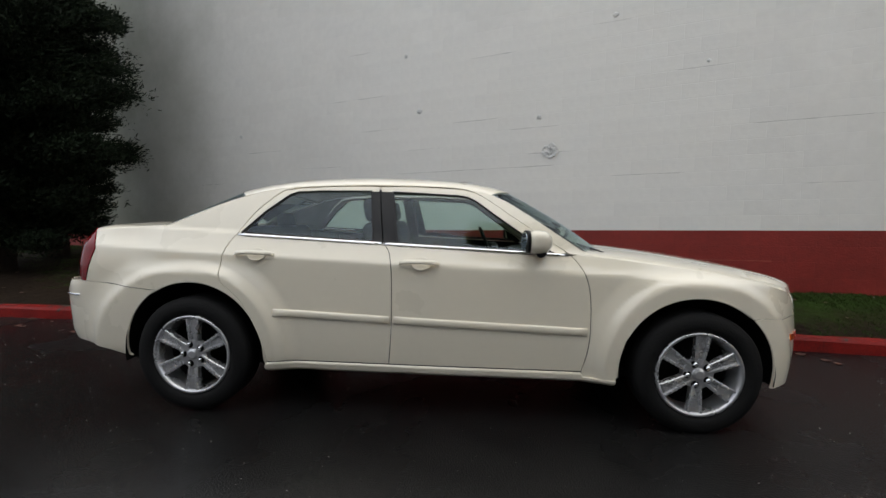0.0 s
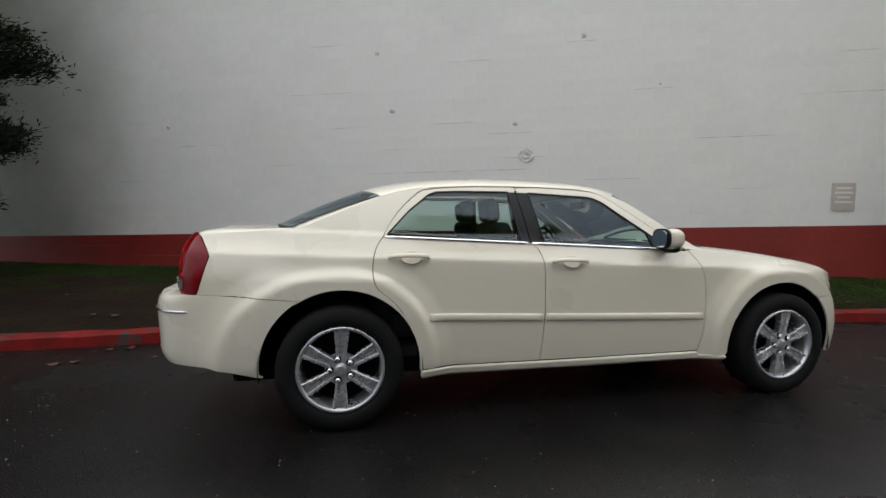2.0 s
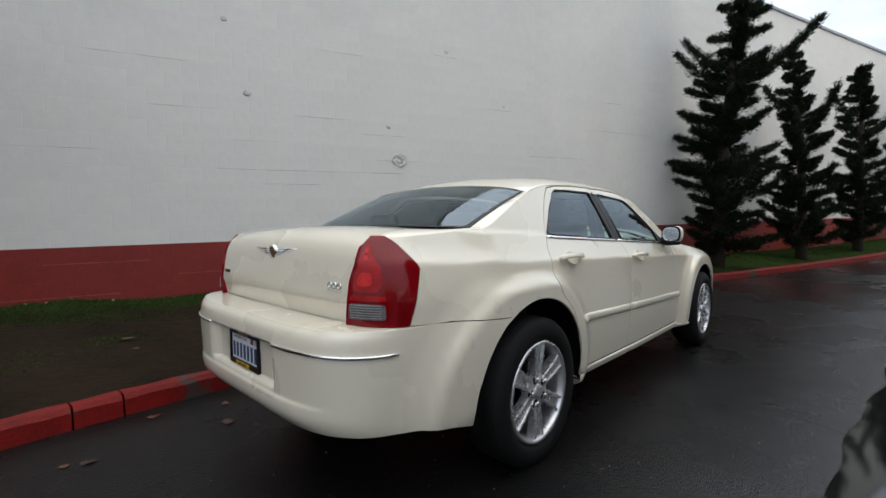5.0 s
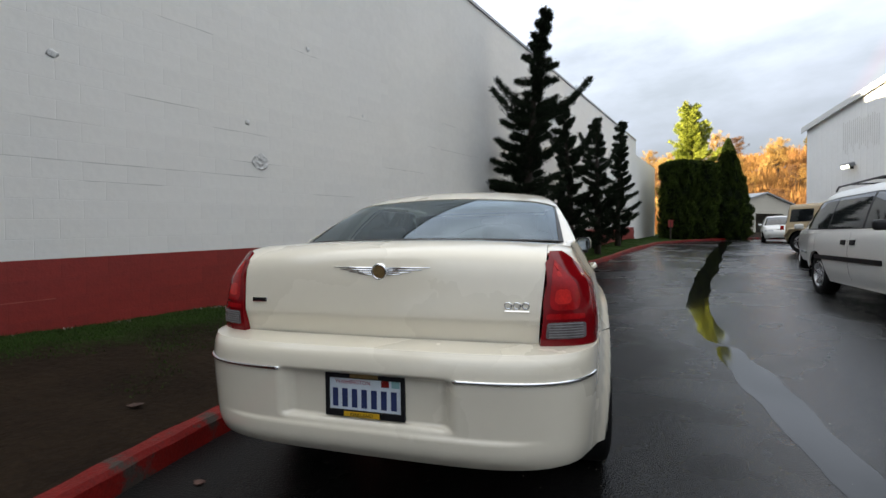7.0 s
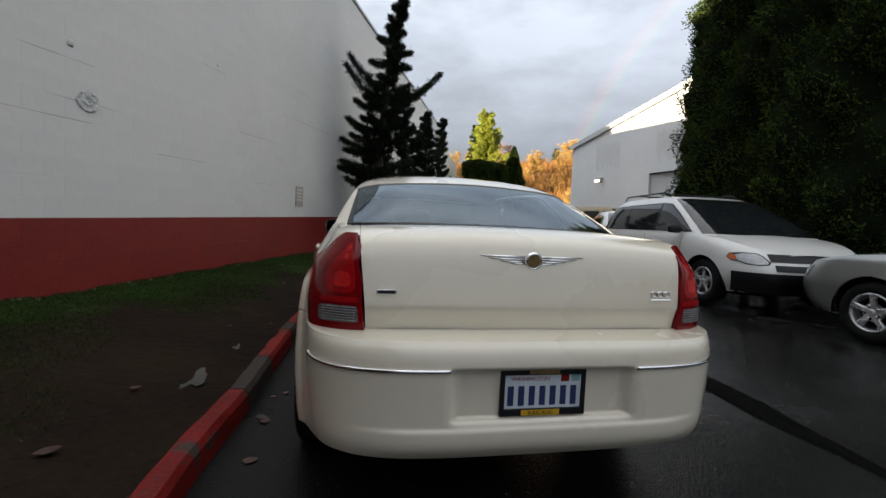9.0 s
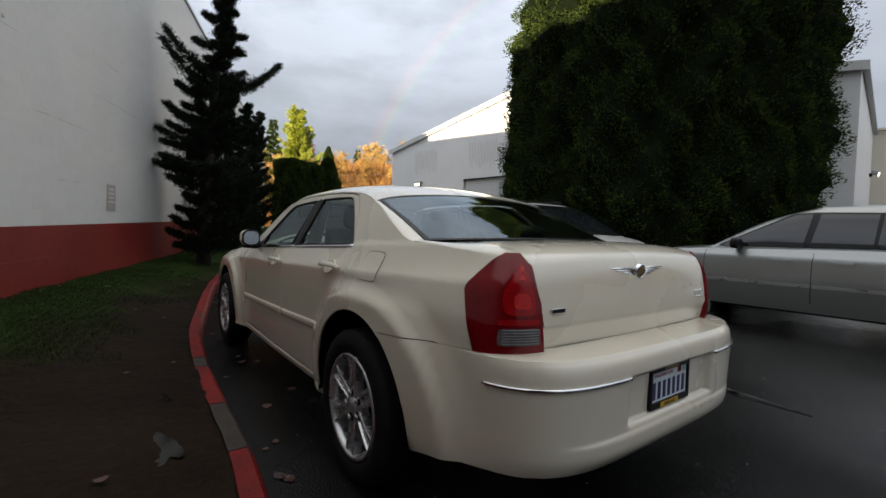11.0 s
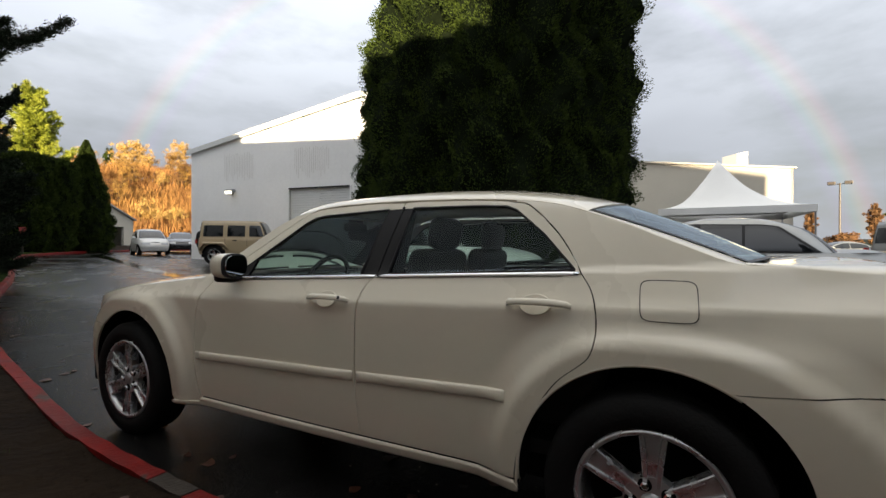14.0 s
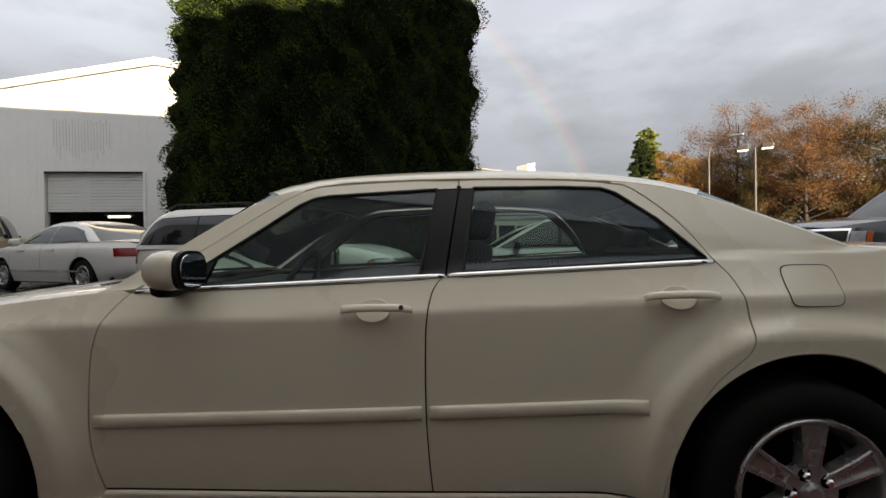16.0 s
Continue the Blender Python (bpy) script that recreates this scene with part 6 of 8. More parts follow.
def plain_spoke(w):
    bm = bmesh.new()
    secs = []
    for r, half, y in ((0.04, 0.035, -0.075), (0.11, 0.026, -0.085), (0.19, 0.034, -0.088)):
        secs.append([bm.verts.new((k, y + d, r)) for k, d in ((-half, 0.03), (-half, 0.006), (-half * 0.6, 0.0), (half * 0.6, 0.0), (half, 0.006), (half, 0.03))])
    for a, b in zip(secs, secs[1:]):
        for k in range(5):
            bm.faces.new((a[k], a[k + 1], b[k + 1], b[k]))
    bm.faces.new(secs[0])
    bm.faces.new(list(reversed(secs[-1])))
    return part("spoke", bm, M_ALLOY, w)


def loft_car(name, x, y, az, label, paint, low, cab, top, axles, wheel_r, windows, category="car", sill=0.22, extras=None, group="", rim=None, opening=None, scr=46):
    """A parked vehicle. low, cab: slices of the body and of the cabin; top: rows (x, z) of the body's upper edge; axles: the two wheel places; windows: outlines (x, z) on the flank."""
    t = thing(name, pose(x, y, ground_z(x, y), 0, 0, az), label, category, group)
    LM, CM, CG = plan_map(low), plan_map(cab), plan_map(cab, 0.004)
    xs = [p[0] for p in top]
    arch_r = wheel_r + 0.055
    for flip in (False, True):
        body = []
        xr, xf = curve_table(low["rear"], sill), curve_table(low["front"], sill)
        body.append((xr + 0.02, sill + 0.05))
        for ax in sorted(axles):
            body += [(px, pz) for px, pz in arc(ax, wheel_r, arch_r, 180 + math.degrees(math.asin(min(1, (wheel_r - sill) / arch_r))), -math.degrees(math.asin(min(1, (wheel_r - sill) / arch_r))), 14)]
        body.append((xf - 0.02, sill + 0.05))
        body += [(px, pz) for px, pz in reversed(top)]
        ol = [(plan_angle(low, px, pz), pz) for px, pz in body]
        ol[0], ol[len(body) - len(top) - 1] = (-90, sill + 0.05), (90, sill + 0.05)
        ol[-1], ol[len(body) - len(top)] = (-90, top[0][1]), (90, top[-1][1])
        shell("body_side", [(ol, LM, 3.0, 0.06, (0, -1, 0))], paint, t, 0.02, flip)
        zb, zt = cab["half"][0][0], cab["half"][-1][0]
        shell("cabin_side", [([(-90, zb), (90, zb), (90, zt), (-90, zt)], CM, 3.0, 0.06, (0, -1, 0.2))], paint, t, 0.0, flip)
        if opening:
            shell("window_surround", [(on_plan(cab, opening), plan_map(cab, 0.002), 3.0, 0.06, (0, -1, 0.2))], M_BLACK, t, 0, flip, "black window surround and pillars")
        for w in windows:
            shell("side_window", [(on_plan(cab, w), CG, 3.0, 0.06, (0, -1, 0.2))], M_CARGLASS, t, 0.004, flip, "dark reflecting window")
        for nm in ("windscreen", "rear_window"):
            a0, a1 = (scr, 90) if nm == "windscreen" else (-90, -50)
            shell(nm, [([(a0, zb + 0.04), (a1, zb + 0.04), (a1, zt - 0.05), (a0, zt - 0.05)], CG, 3.0, 0.06, (1 if a0 > 0 else -1, -0.3, 0.3))], M_CARGLASS, t, 0, flip, "dark reflecting glass")
        for ax in axles:
            sg = 1 if flip else -1
            b = curve_table(low["half"], wheel_r)
            wheel(t, ax, sg * (b - 0.105), wheel_r, wheel_r, rim or wheel_r * 0.62, 0.20, 5, -1 if not flip else 1, plain_spoke, M_ALLOY)
            bm = bmesh.new()
            rings = [[bm.verts.new((ax + arch_r * math.cos(radians(q)), sg * yy, wheel_r + arch_r * math.sin(radians(q)))) for q in range(-10, 191, 10)] for yy in (b - 0.004, b - 0.35)]
            for k in range(len(rings[0]) - 1):
                bm.faces.new((rings[0][k], rings[0][k + 1], rings[1][k + 1], rings[1][k]))
            bm.faces.new(rings[1])
            part("wheel_house", bm, M_WELL, t)
    cover = lambda px, w: (lambda zz: Vector((px, w * -plan_map(low)(plan_angle(low, px, zz), zz).y, zz + 0.045 * (1 - w * w))))(curve_table(top, px))
    shell("upper_skin", [([(xs[0] + 0.003, -1), (xs[-1] - 0.003, -1), (xs[-1] - 0.003, 1), (xs[0] + 0.003, 1)], cover, 0.12, 0.2, (0, 0, 1))], paint, t, 0)
    zt = cab["half"][-1][0]
    xr, xf = curve_table(cab["rear"], zt), curve_table(cab["front"], zt)
    rp = plan_map(cab)
    roofc = lambda px, w: Vector((px, w * -rp(plan_angle(cab, px, zt), zt).y, zt + 0.045 * (1 - w * w) * (1 - (2 * (px - xr) / (xf - xr) - 1) ** 4)))
    shell("roof", [([(xr + 0.002, -1), (xf - 0.002, -1), (xf - 0.002, 1), (xr + 0.002, 1)], roofc, 0.12, 0.2, (0, 0, 1))], paint, t, 0)
    part("underbody", B(xs[0] + 0.25, xs[-1] - 0.25, -curve_table(low["half"], 0.3) + 0.12, curve_table(low["half"], 0.3) - 0.12, sill - 0.03, sill + 0.12), M_WELL, t, "black underbody")
    if extras:
        extras(t, LM, low, cab)
    return t


def flank_patch(t, low, nm, x0, x1, z0, z1, mat, label="", lift=0.006, both=True, thick=0.006):
    fm = plan_map(low, lift)
    obs = []
    for flip in ((False, True) if both else (False,)):
        obs.append(shell(nm, [(on_plan(low, [(x0, z0), (x1, z0), (x1, z1), (x0, z1)]), fm, 2.0, 0.05, (0, -1, 0))], mat, t, thick, flip, label))
    return obs


def end_patch(t, low, nm, a0, a1, z0, z1, mat, label="", lift=0.008):
    fm = plan_map(low, lift)
    for flip in (False, True):
        shell(nm, [([(a0, z0), (a1, z0), (a1, z1), (a0, z1)], fm, 2.0, 0.04, (math.copysign(1, a0), -0.6, 0))], mat, t, 0.006, flip, label)


def mirrors(t, x, z, half, paint):
    for sg in (-1, 1):
        bm = rounded_box(0.10, 0.19, 0.13, 0.04, 3)
        bmesh.ops.transform(bm, matrix=pose(x, sg * (half + 0.10), z), verts=bm.verts)
        part("door_mirror", bm, paint, t, smooth=True)


def saloon_extras(strip, belt_z, handle_x, paint, mirror, shell_paint=None):
    def go(t, LM, low, cab):
        if strip:
            flank_patch(t, low, "side_moulding", -1.25, -0.12, strip[0], strip[0] + 0.035, strip[1])
            flank_patch(t, low, "side_moulding", -0.10, 0.95, strip[0], strip[0] + 0.035, strip[1])
        for hx in handle_x:
            flank_patch(t, low, "door_handle", hx - 0.10, hx + 0.10, belt_z - 0.13, belt_z - 0.095, paint, lift=0.03, thick=0.03)
        for sx in (-1.30, -0.11, 0.98):
            flank_patch(t, low, "door_gap", sx, sx + 0.008, 0.32, belt_z - 0.02, M_BLACK, "dark door gap", lift=0.001, thick=0)
        end_patch(t, low, "tail_lamp", -88, -50, belt_z - 0.26, belt_z - 0.10, M_REDLENS, "red tail lamp")
        end_patch(t, low, "headlamp", 52, 84, 0.60, 0.72, M_HEADLAMP, "clear headlamp")
        mirrors(t, *mirror, shell_paint or paint)
    return go


# silver saloon, the nearest
S_LOW = dict(n=5.5, rear=[(0.2, -2.12), (0.35, -2.22), (0.6, -2.24), (0.95, -2.16)], front=[(0.2, 2.05), (0.35, 2.18), (0.55, 2.21), (0.75, 2.10), (0.95, 1.9)], half=[(0.2, 0.80), (0.35, 0.85), (0.52, 0.872), (0.66, 0.872), (0.79, 0.868), (0.81, 0.862), (0.84, 0.842), (0.95, 0.785)])
S_CAB = dict(n=7, rear=[(0.90, -1.66), (1.10, -1.48), (1.25, -1.30), (1.36, -1.02), (1.40, -0.85)], front=[(0.90, 1.12), (1.05, 0.86), (1.2, 0.58), (1.32, 0.28), (1.40, -0.02)], half=[(0.90, 0.80), (1.0, 0.775), (1.2, 0.69), (1.33, 0.62), (1.40, 0.55)])
loft_car("sedan", -1.88, -5.15, 0, "silver saloon with a pale side moulding parked across the lot", M_SILVER, S_LOW, S_CAB,
                  [(-2.20, 0.86), (-2.1, 0.93), (-1.9, 0.955), (-1.5, 0.945), (-0.5, 0.925), (0.5, 0.905), (1.0, 0.90), (1.5, 0.86), (1.9, 0.79), (2.12, 0.70)], (-1.31, 1.30), 0.305,
                  [[(-1.32, 0.97), (-0.95, 1.285), (-0.78, 1.305), (-0.62, 1.305), (-0.60, 0.955)], [(-0.57, 0.955), (-0.585, 1.31), (-0.12, 1.325), (-0.06, 0.945)], [(0.0, 0.945), (-0.05, 1.325), (0.12, 1.31), (0.80, 0.955), (0.80, 0.935)]],
                  opening=[(-1.40, 0.952), (-0.98, 1.295), (-0.80, 1.322), (-0.05, 1.342), (0.14, 1.326), (0.86, 0.950), (0.86, 0.928)],
                  extras=saloon_extras((0.50, M_ALLOY), 0.90, (-0.35, 0.72 - 0.55), M_SILVER, (0.62, 0.97, 0.80), M_BLACK))

# white saloon behind the van
C_LOW = dict(n=5.0, rear=[(0.2, -2.20), (0.4, -2.36), (0.7, -2.38), (0.98, -2.26)], front=[(0.2, 2.25), (0.4, 2.38), (0.6, 2.36), (0.8, 2.15), (0.98, 1.9)], half=[(0.2, 0.84), (0.4, 0.90), (0.65, 0.915), (0.85, 0.90), (0.98, 0.84)])
C_CAB = dict(n=6, rear=[(0.92, -1.95), (1.10, -1.62), (1.25, -1.32), (1.36, -0.95), (1.41, -0.75)], front=[(0.92, 1.25), (1.1, 0.88), (1.25, 0.55), (1.36, 0.22), (1.41, -0.05)], half=[(0.92, 0.84), (1.05, 0.80), (1.25, 0.70), (1.36, 0.62), (1.41, 0.56)])
loft_car("sedan", 7.75, -6.95, -19.7, "white low-roofed saloon with dark glass parked behind the minivan", M_VANWHITE, C_LOW, C_CAB,
         [(-2.33, 0.92), (-2.2, 0.99), (-1.9, 1.0), (-1.2, 0.985), (0.2, 0.955), (1.2, 0.93), (1.7, 0.86), (2.1, 0.76), (2.3, 0.68)], (-1.38, 1.33), 0.33,
         [[(-1.45, 1.0), (-1.15, 1.22), (-0.85, 1.30), (-0.30, 1.335), (-0.28, 0.985)], [(-0.25, 0.985), (-0.27, 1.335), (0.05, 1.32), (0.45, 1.18), (0.85, 0.99)]],
         extras=saloon_extras((0.42, M_CHROME), 0.97, (-0.45, 0.55), M_VANWHITE, (0.72, 1.02, 0.84)))


# white minivan, its black bumper and moulding
V_LOW = dict(n=5.0, rear=[(0.25, -2.30), (0.45, -2.40), (0.8, -2.40), (1.05, -2.36)], front=[(0.25, 2.30), (0.45, 2.40), (0.62, 2.38), (0.85, 2.20), (1.05, 1.8)], half=[(0.25, 0.90), (0.45, 0.965), (0.75, 0.985), (0.95, 0.965), (1.05, 0.93)])
V_CAB = dict(n=6.5, rear=[(1.0, -2.34), (1.3, -2.22), (1.55, -2.02), (1.66, -1.85), (1.70, -1.7)], front=[(1.0, 1.62), (1.2, 1.28), (1.4, 0.92), (1.58, 0.55), (1.66, 0.30), (1.70, 0.10)], half=[(1.0, 0.945), (1.2, 0.89), (1.45, 0.81), (1.6, 0.74), (1.70, 0.64)])


def van_extras(t, LM, low, cab):
    flank_patch(t, low, "side_moulding", -1.35, 0.75, 0.60, 0.665, M_BLACK, "black side moulding", lift=0.012, thick=0.012)
    for hx in (-0.30, -0.02):
        flank_patch(t, low, "door_handle", hx - 0.075, hx + 0.075, 0.84, 0.91, M_BLACK, "black door handle", lift=0.010)
    for sx in (-0.16, 0.98, -1.40):
        flank_patch(t, low, "door_gap", sx, sx + 0.010, 0.34, 1.02, M_BLACK, "dark door gap", lift=0.001, thick=0)
    end_patch(t, low, "bumper_cover", 40, 90, 0.27, 0.55, M_BLACK, "black plastic front bumper", 0.02)
    for flip in (False, True):
        for nm, ol, mt, lf, lb in (("headlamp", [(47, 0.70), (53, 0.665), (62, 0.655), (71, 0.665), (72.5, 0.69), (69, 0.765), (65, 0.795), (55, 0.795), (47, 0.77)], M_HEADLAMP, 0.010, "clear headlamp"), ("turn_signal", [(40, 0.735), (42, 0.70), (46.6, 0.70), (46.6, 0.77), (43, 0.78)], M_AMBER, 0.010, "amber turn signal"), ("lamp_surround", [(39, 0.735), (42, 0.69), (47, 0.685), (53, 0.652), (63, 0.644), (72, 0.655), (74, 0.69), (70, 0.775), (66, 0.805), (54, 0.807), (43, 0.79)], M_BLACK, 0.005, "dark lamp surround")):
            shell(nm, [(ol, plan_map(low, lf), 2.0, 0.03, (1, -0.6, 0))], mt, t, 0.004, flip, lb)
    end_patch(t, low, "grille", 74, 90, 0.70, 0.80, M_BLACK, "black grille opening")
    end_patch(t, low, "grille", 76, 90, 0.58, 0.66, M_BLACK, "black grille opening")
    end_patch(t, low, "tail_lamp", -66, -48, 0.75, 1.02, M_REDLENS, "red tail lamp")
    mirrors(t, 0.92, 1.10, 0.94, M_BLACK)
    for sg in (-1, 1):
        part("roof_rail", tube(bmesh.new(), [(-1.75, sg * 0.58, 1.72), (-1.6, sg * 0.60, 1.785), (-0.2, sg * 0.60, 1.79), (0.0, sg * 0.58, 1.73)], [0.015] * 4, 6), M_BLACK, t, "black roof rail", smooth=True)
    for xx in (-1.2, -0.4):
        part("cross_bar", tube(bmesh.new(), [(xx, -0.60, 1.785), (xx, 0.60, 1.785)], [0.014, 0.014], 6), M_BLACK, t, "black roof bar")


van = loft_car("minivan", 2.75, -5.30, 171.5, "white minivan with dark glass and a black front bumper", M_VANWHITE, V_LOW, V_CAB,
         [(-2.36, 1.02), (-2.2, 1.05), (-1.0, 1.05), (0.5, 1.04), (1.3, 1.03), (1.7, 0.98), (2.05, 0.89), (2.28, 0.76)], (-1.36, 1.50), 0.335,
         [[(-2.05, 1.10), (-1.85, 1.45), (-1.70, 1.53), (-1.02, 1.555), (-1.0, 1.08)], [(-0.97, 1.08), (-0.99, 1.555), (0.05, 1.555), (0.12, 1.07)], [(0.17, 1.07), (0.10, 1.555), (0.32, 1.53), (0.66, 1.35), (1.11, 1.08)]],
         opening=[(-2.10, 1.075), (-1.88, 1.465), (-1.72, 1.55), (-1.02, 1.575), (0.10, 1.575), (0.34, 1.55), (0.69, 1.36), (1.15, 1.06)], scr=42,
         category="van", sill=0.25, extras=van_extras)
van.scale = (1, 1, 0.945)

# tan off-roader with a spare wheel
J_LOW = dict(n=9.0, rear=[(0.4, -2.02), (0.6, -2.06), (1.1, -2.05)], front=[(0.4, 1.95), (0.6, 2.0), (1.1, 1.95)], half=[(0.4, 0.82), (0.6, 0.86), (1.0, 0.86), (1.12, 0.83)])
J_CAB = dict(n=10.0, rear=[(1.05, -2.02), (1.5, -1.98), (1.78, -1.94)], front=[(1.05, 0.62), (1.5, 0.46), (1.72, 0.34), (1.78, 0.28)], half=[(1.05, 0.82), (1.4, 0.77), (1.7, 0.71), (1.78, 0.66)])


def offroader_extras(t, LM, low, cab):
    for sg in (-1, 1):
        for ax in (-1.42, 1.42):
            bm = tube(bmesh.new(), [(ax - 0.52, sg * 0.86, 0.60), (ax - 0.36, sg * 0.88, 0.88), (ax + 0.36, sg * 0.88, 0.88), (ax + 0.52, sg * 0.86, 0.62)], [0.05, 0.06, 0.06, 0.05], 6)
            part("fender_flare", bm, M_TAN, t, smooth=True)
    bm = bmesh.new()
    ring_mesh(bm, [(0.10, -0.06), (0.24, -0.10), (0.36, -0.09), (0.385, 0.0), (0.36, 0.10), (0.10, 0.10)], 32)
    bmesh.ops.transform(bm, matrix=pose(-2.16, 0.1, 1.02, 0, 0, 90), verts=bm.verts)
    part("spare_wheel", bm, M_RUBBER, t, "black spare wheel on the tail", smooth=True)
    for sg in (-1, 1):
        part("tail_lamp", B(-2.10, -2.04, sg * 0.80 - 0.07, sg * 0.80 + 0.07, 0.86, 1.02, bevel=0.01), M_REDBRIGHT, t, "red tail lamp")
    for hx in (-0.62, 0.28):
        flank_patch(t, low, "door_handle", hx - 0.08, hx + 0.08, 0.97, 1.01, M_BLACK, "black door handle", lift=0.02)
    for sx in (-1.0, -0.18, 0.62):
        flank_patch(t, low, "door_gap", sx, sx + 0.012, 0.5, 1.06, M_BLACK, "dark door gap", lift=0.001, thick=0)
    mirrors(t, 0.52, 1.15, 0.84, M_BLACK)


def offroader(x, y, az, paint, label):
    return loft_car("off_roader", x, y, az, label, paint, J_LOW, J_CAB,
                    [(-2.03, 1.08), (-1.0, 1.09), (0.5, 1.09), (0.7, 1.08), (1.4, 1.03), (1.95, 0.98)], (-1.42, 1.42), 0.40,
                    [[(-1.82, 1.15), (-1.80, 1.60), (-1.08, 1.60), (-1.08, 1.15)], [(-0.92, 1.15), (-0.92, 1.60), (-0.26, 1.60), (-0.26, 1.15)], [(-0.10, 1.15), (-0.10, 1.60), (0.30, 1.60), (0.46, 1.15)]],
                    category="off-roader", sill=0.42, extras=offroader_extras)


offroader(13.9, -10.45, 218, M_TAN, "tan boxy off-roader with a spare wheel beside the workshop")
offroader(-8.6, -13.5, 118, M_SILVER, "silver grey boxy off-roader across the lot")

# small white hatchback
F_LOW = dict(n=4.0, rear=[(0.2, -1.68), (0.5, -1.76), (0.98, -1.68)], front=[(0.2, 1.70), (0.45, 1.78), (0.65, 1.72), (0.98, 1.4)], half=[(0.2, 0.76), (0.45, 0.81), (0.75, 0.81), (0.98, 0.76)])
F_CAB = dict(n=4.5, rear=[(0.92, -1.68), (1.2, -1.50), (1.40, -1.25), (1.48, -1.0)], front=[(0.92, 1.02), (1.2, 0.62), (1.40, 0.24), (1.48, 0.0)], half=[(0.92, 0.765), (1.15, 0.71), (1.38, 0.62), (1.48, 0.54)])


def hatch(x, y, az, paint, label, name="hatchback"):
    return loft_car(name, x, y, az, label, paint, F_LOW, F_CAB, [(-1.70, 0.94), (-1.0, 0.97), (0.6, 0.95), (1.1, 0.92), (1.45, 0.82), (1.66, 0.70)], (-1.15, 1.15), 0.29,
                    [[(-1.25, 1.0), (-1.10, 1.30), (-0.45, 1.38), (-0.42, 0.98)], [(-0.36, 0.98), (-0.38, 1.38), (0.02, 1.34), (0.62, 0.98)]],
                    extras=saloon_extras(None, 0.95, (-0.25,), paint, (0.62, 1.0, 0.76)))


hatch(25.6, -12.7, 160, M_VANWHITE, "small rounded white hatchback by the far shed")
hatch(-12.5, -17.5, 35, M_REDPAINT, "small red hatchback far across the lot")
for cx, cy, ca, paint, lab in ((29.5, -17.0, 150, M_BLACKPAINT, "black saloon parked near the shed"), (-12.0, -27.0, 20, M_BLACKPAINT, "black saloon far across the lot"), (-16.0, -22.0, 20, M_SILVER, "silver saloon far across the lot"), (-8.0, -31.0, 15, M_DARKPAINT, "dark grey saloon in a far row"), (-11.5, -34.5, 15, M_SILVER, "silver saloon in a far row"), (-15.5, -33.0, 15, M_VANWHITE, "white saloon in a far row")):
    loft_car("sedan", cx, cy, ca, lab, paint, C_LOW, C_CAB, [(-2.33, 0.92), (-2.2, 0.99), (-1.9, 1.0), (-1.2, 0.985), (0.2, 0.955), (1.2, 0.93), (1.7, 0.86), (2.1, 0.76), (2.3, 0.68)], (-1.38, 1.33), 0.33,
             [[(-1.45, 1.0), (-1.15, 1.22), (-0.85, 1.30), (-0.30, 1.335), (-0.28, 0.985)], [(-0.25, 0.985), (-0.27, 1.335), (0.05, 1.32), (0.45, 1.18), (0.85, 0.99)]],
             extras=saloon_extras(None, 0.97, (-0.45, 0.55), paint, (0.72, 1.02, 0.84)))

# black pickup truck
P_LOW = dict(n=8.0, rear=[(0.4, -2.85), (0.7, -2.9), (1.2, -2.9)], front=[(0.4, 2.75), (0.7, 2.85), (1.0, 2.8), (1.2, 2.65)], half=[(0.4, 0.95), (0.7, 1.0), (1.0, 1.0), (1.2, 0.96)])
P_CAB = dict(n=8.0, rear=[(1.15, -1.05), (1.5, -1.0), (1.86, -0.85)], front=[(1.15, 1.05), (1.5, 0.58), (1.75, 0.22), (1.86, 0.02)], half=[(1.15, 0.94), (1.5, 0.84), (1.78, 0.74), (1.86, 0.66)])


def pickup_extras(t, LM, low, cab):
    end_patch(t, low, "grille", 58, 90, 0.80, 1.06, M_CHROME, "chrome framed grille", 0.02)
    end_patch(t, low, "grille_mesh", 60, 90, 0.83, 1.03, M_BLACK, "black grille mesh", 0.03)
    end_patch(t, low, "headlamp", 42, 57, 0.84, 1.02, M_HEADLAMP, "clear headlamp", 0.02)
    end_patch(t, low, "turn_signal", 36, 41, 0.84, 1.02, M_AMBER, "amber turn signal", 0.02)
    mirrors(t, 0.6, 1.25, 0.96, M_BLACK)


pickup = loft_car("pickup_truck", -8.69, -5.48, 10, "black pickup truck with a chrome grille", M_BLACKPAINT, P_LOW, P_CAB, [(-2.88, 1.18), (-1.1, 1.19), (1.3, 1.20), (1.8, 1.19), (2.4, 1.14), (2.75, 1.06)], (-1.8, 1.75), 0.39,
         [[(-0.75, 1.25), (-0.68, 1.72), (0.0, 1.74), (0.02, 1.24)], [(0.06, 1.24), (0.04, 1.74), (0.10, 1.70), (0.66, 1.24)]], category="truck", sill=0.38, extras=pickup_extras)
pickup.scale = (1.1, 1.05, 1.08)


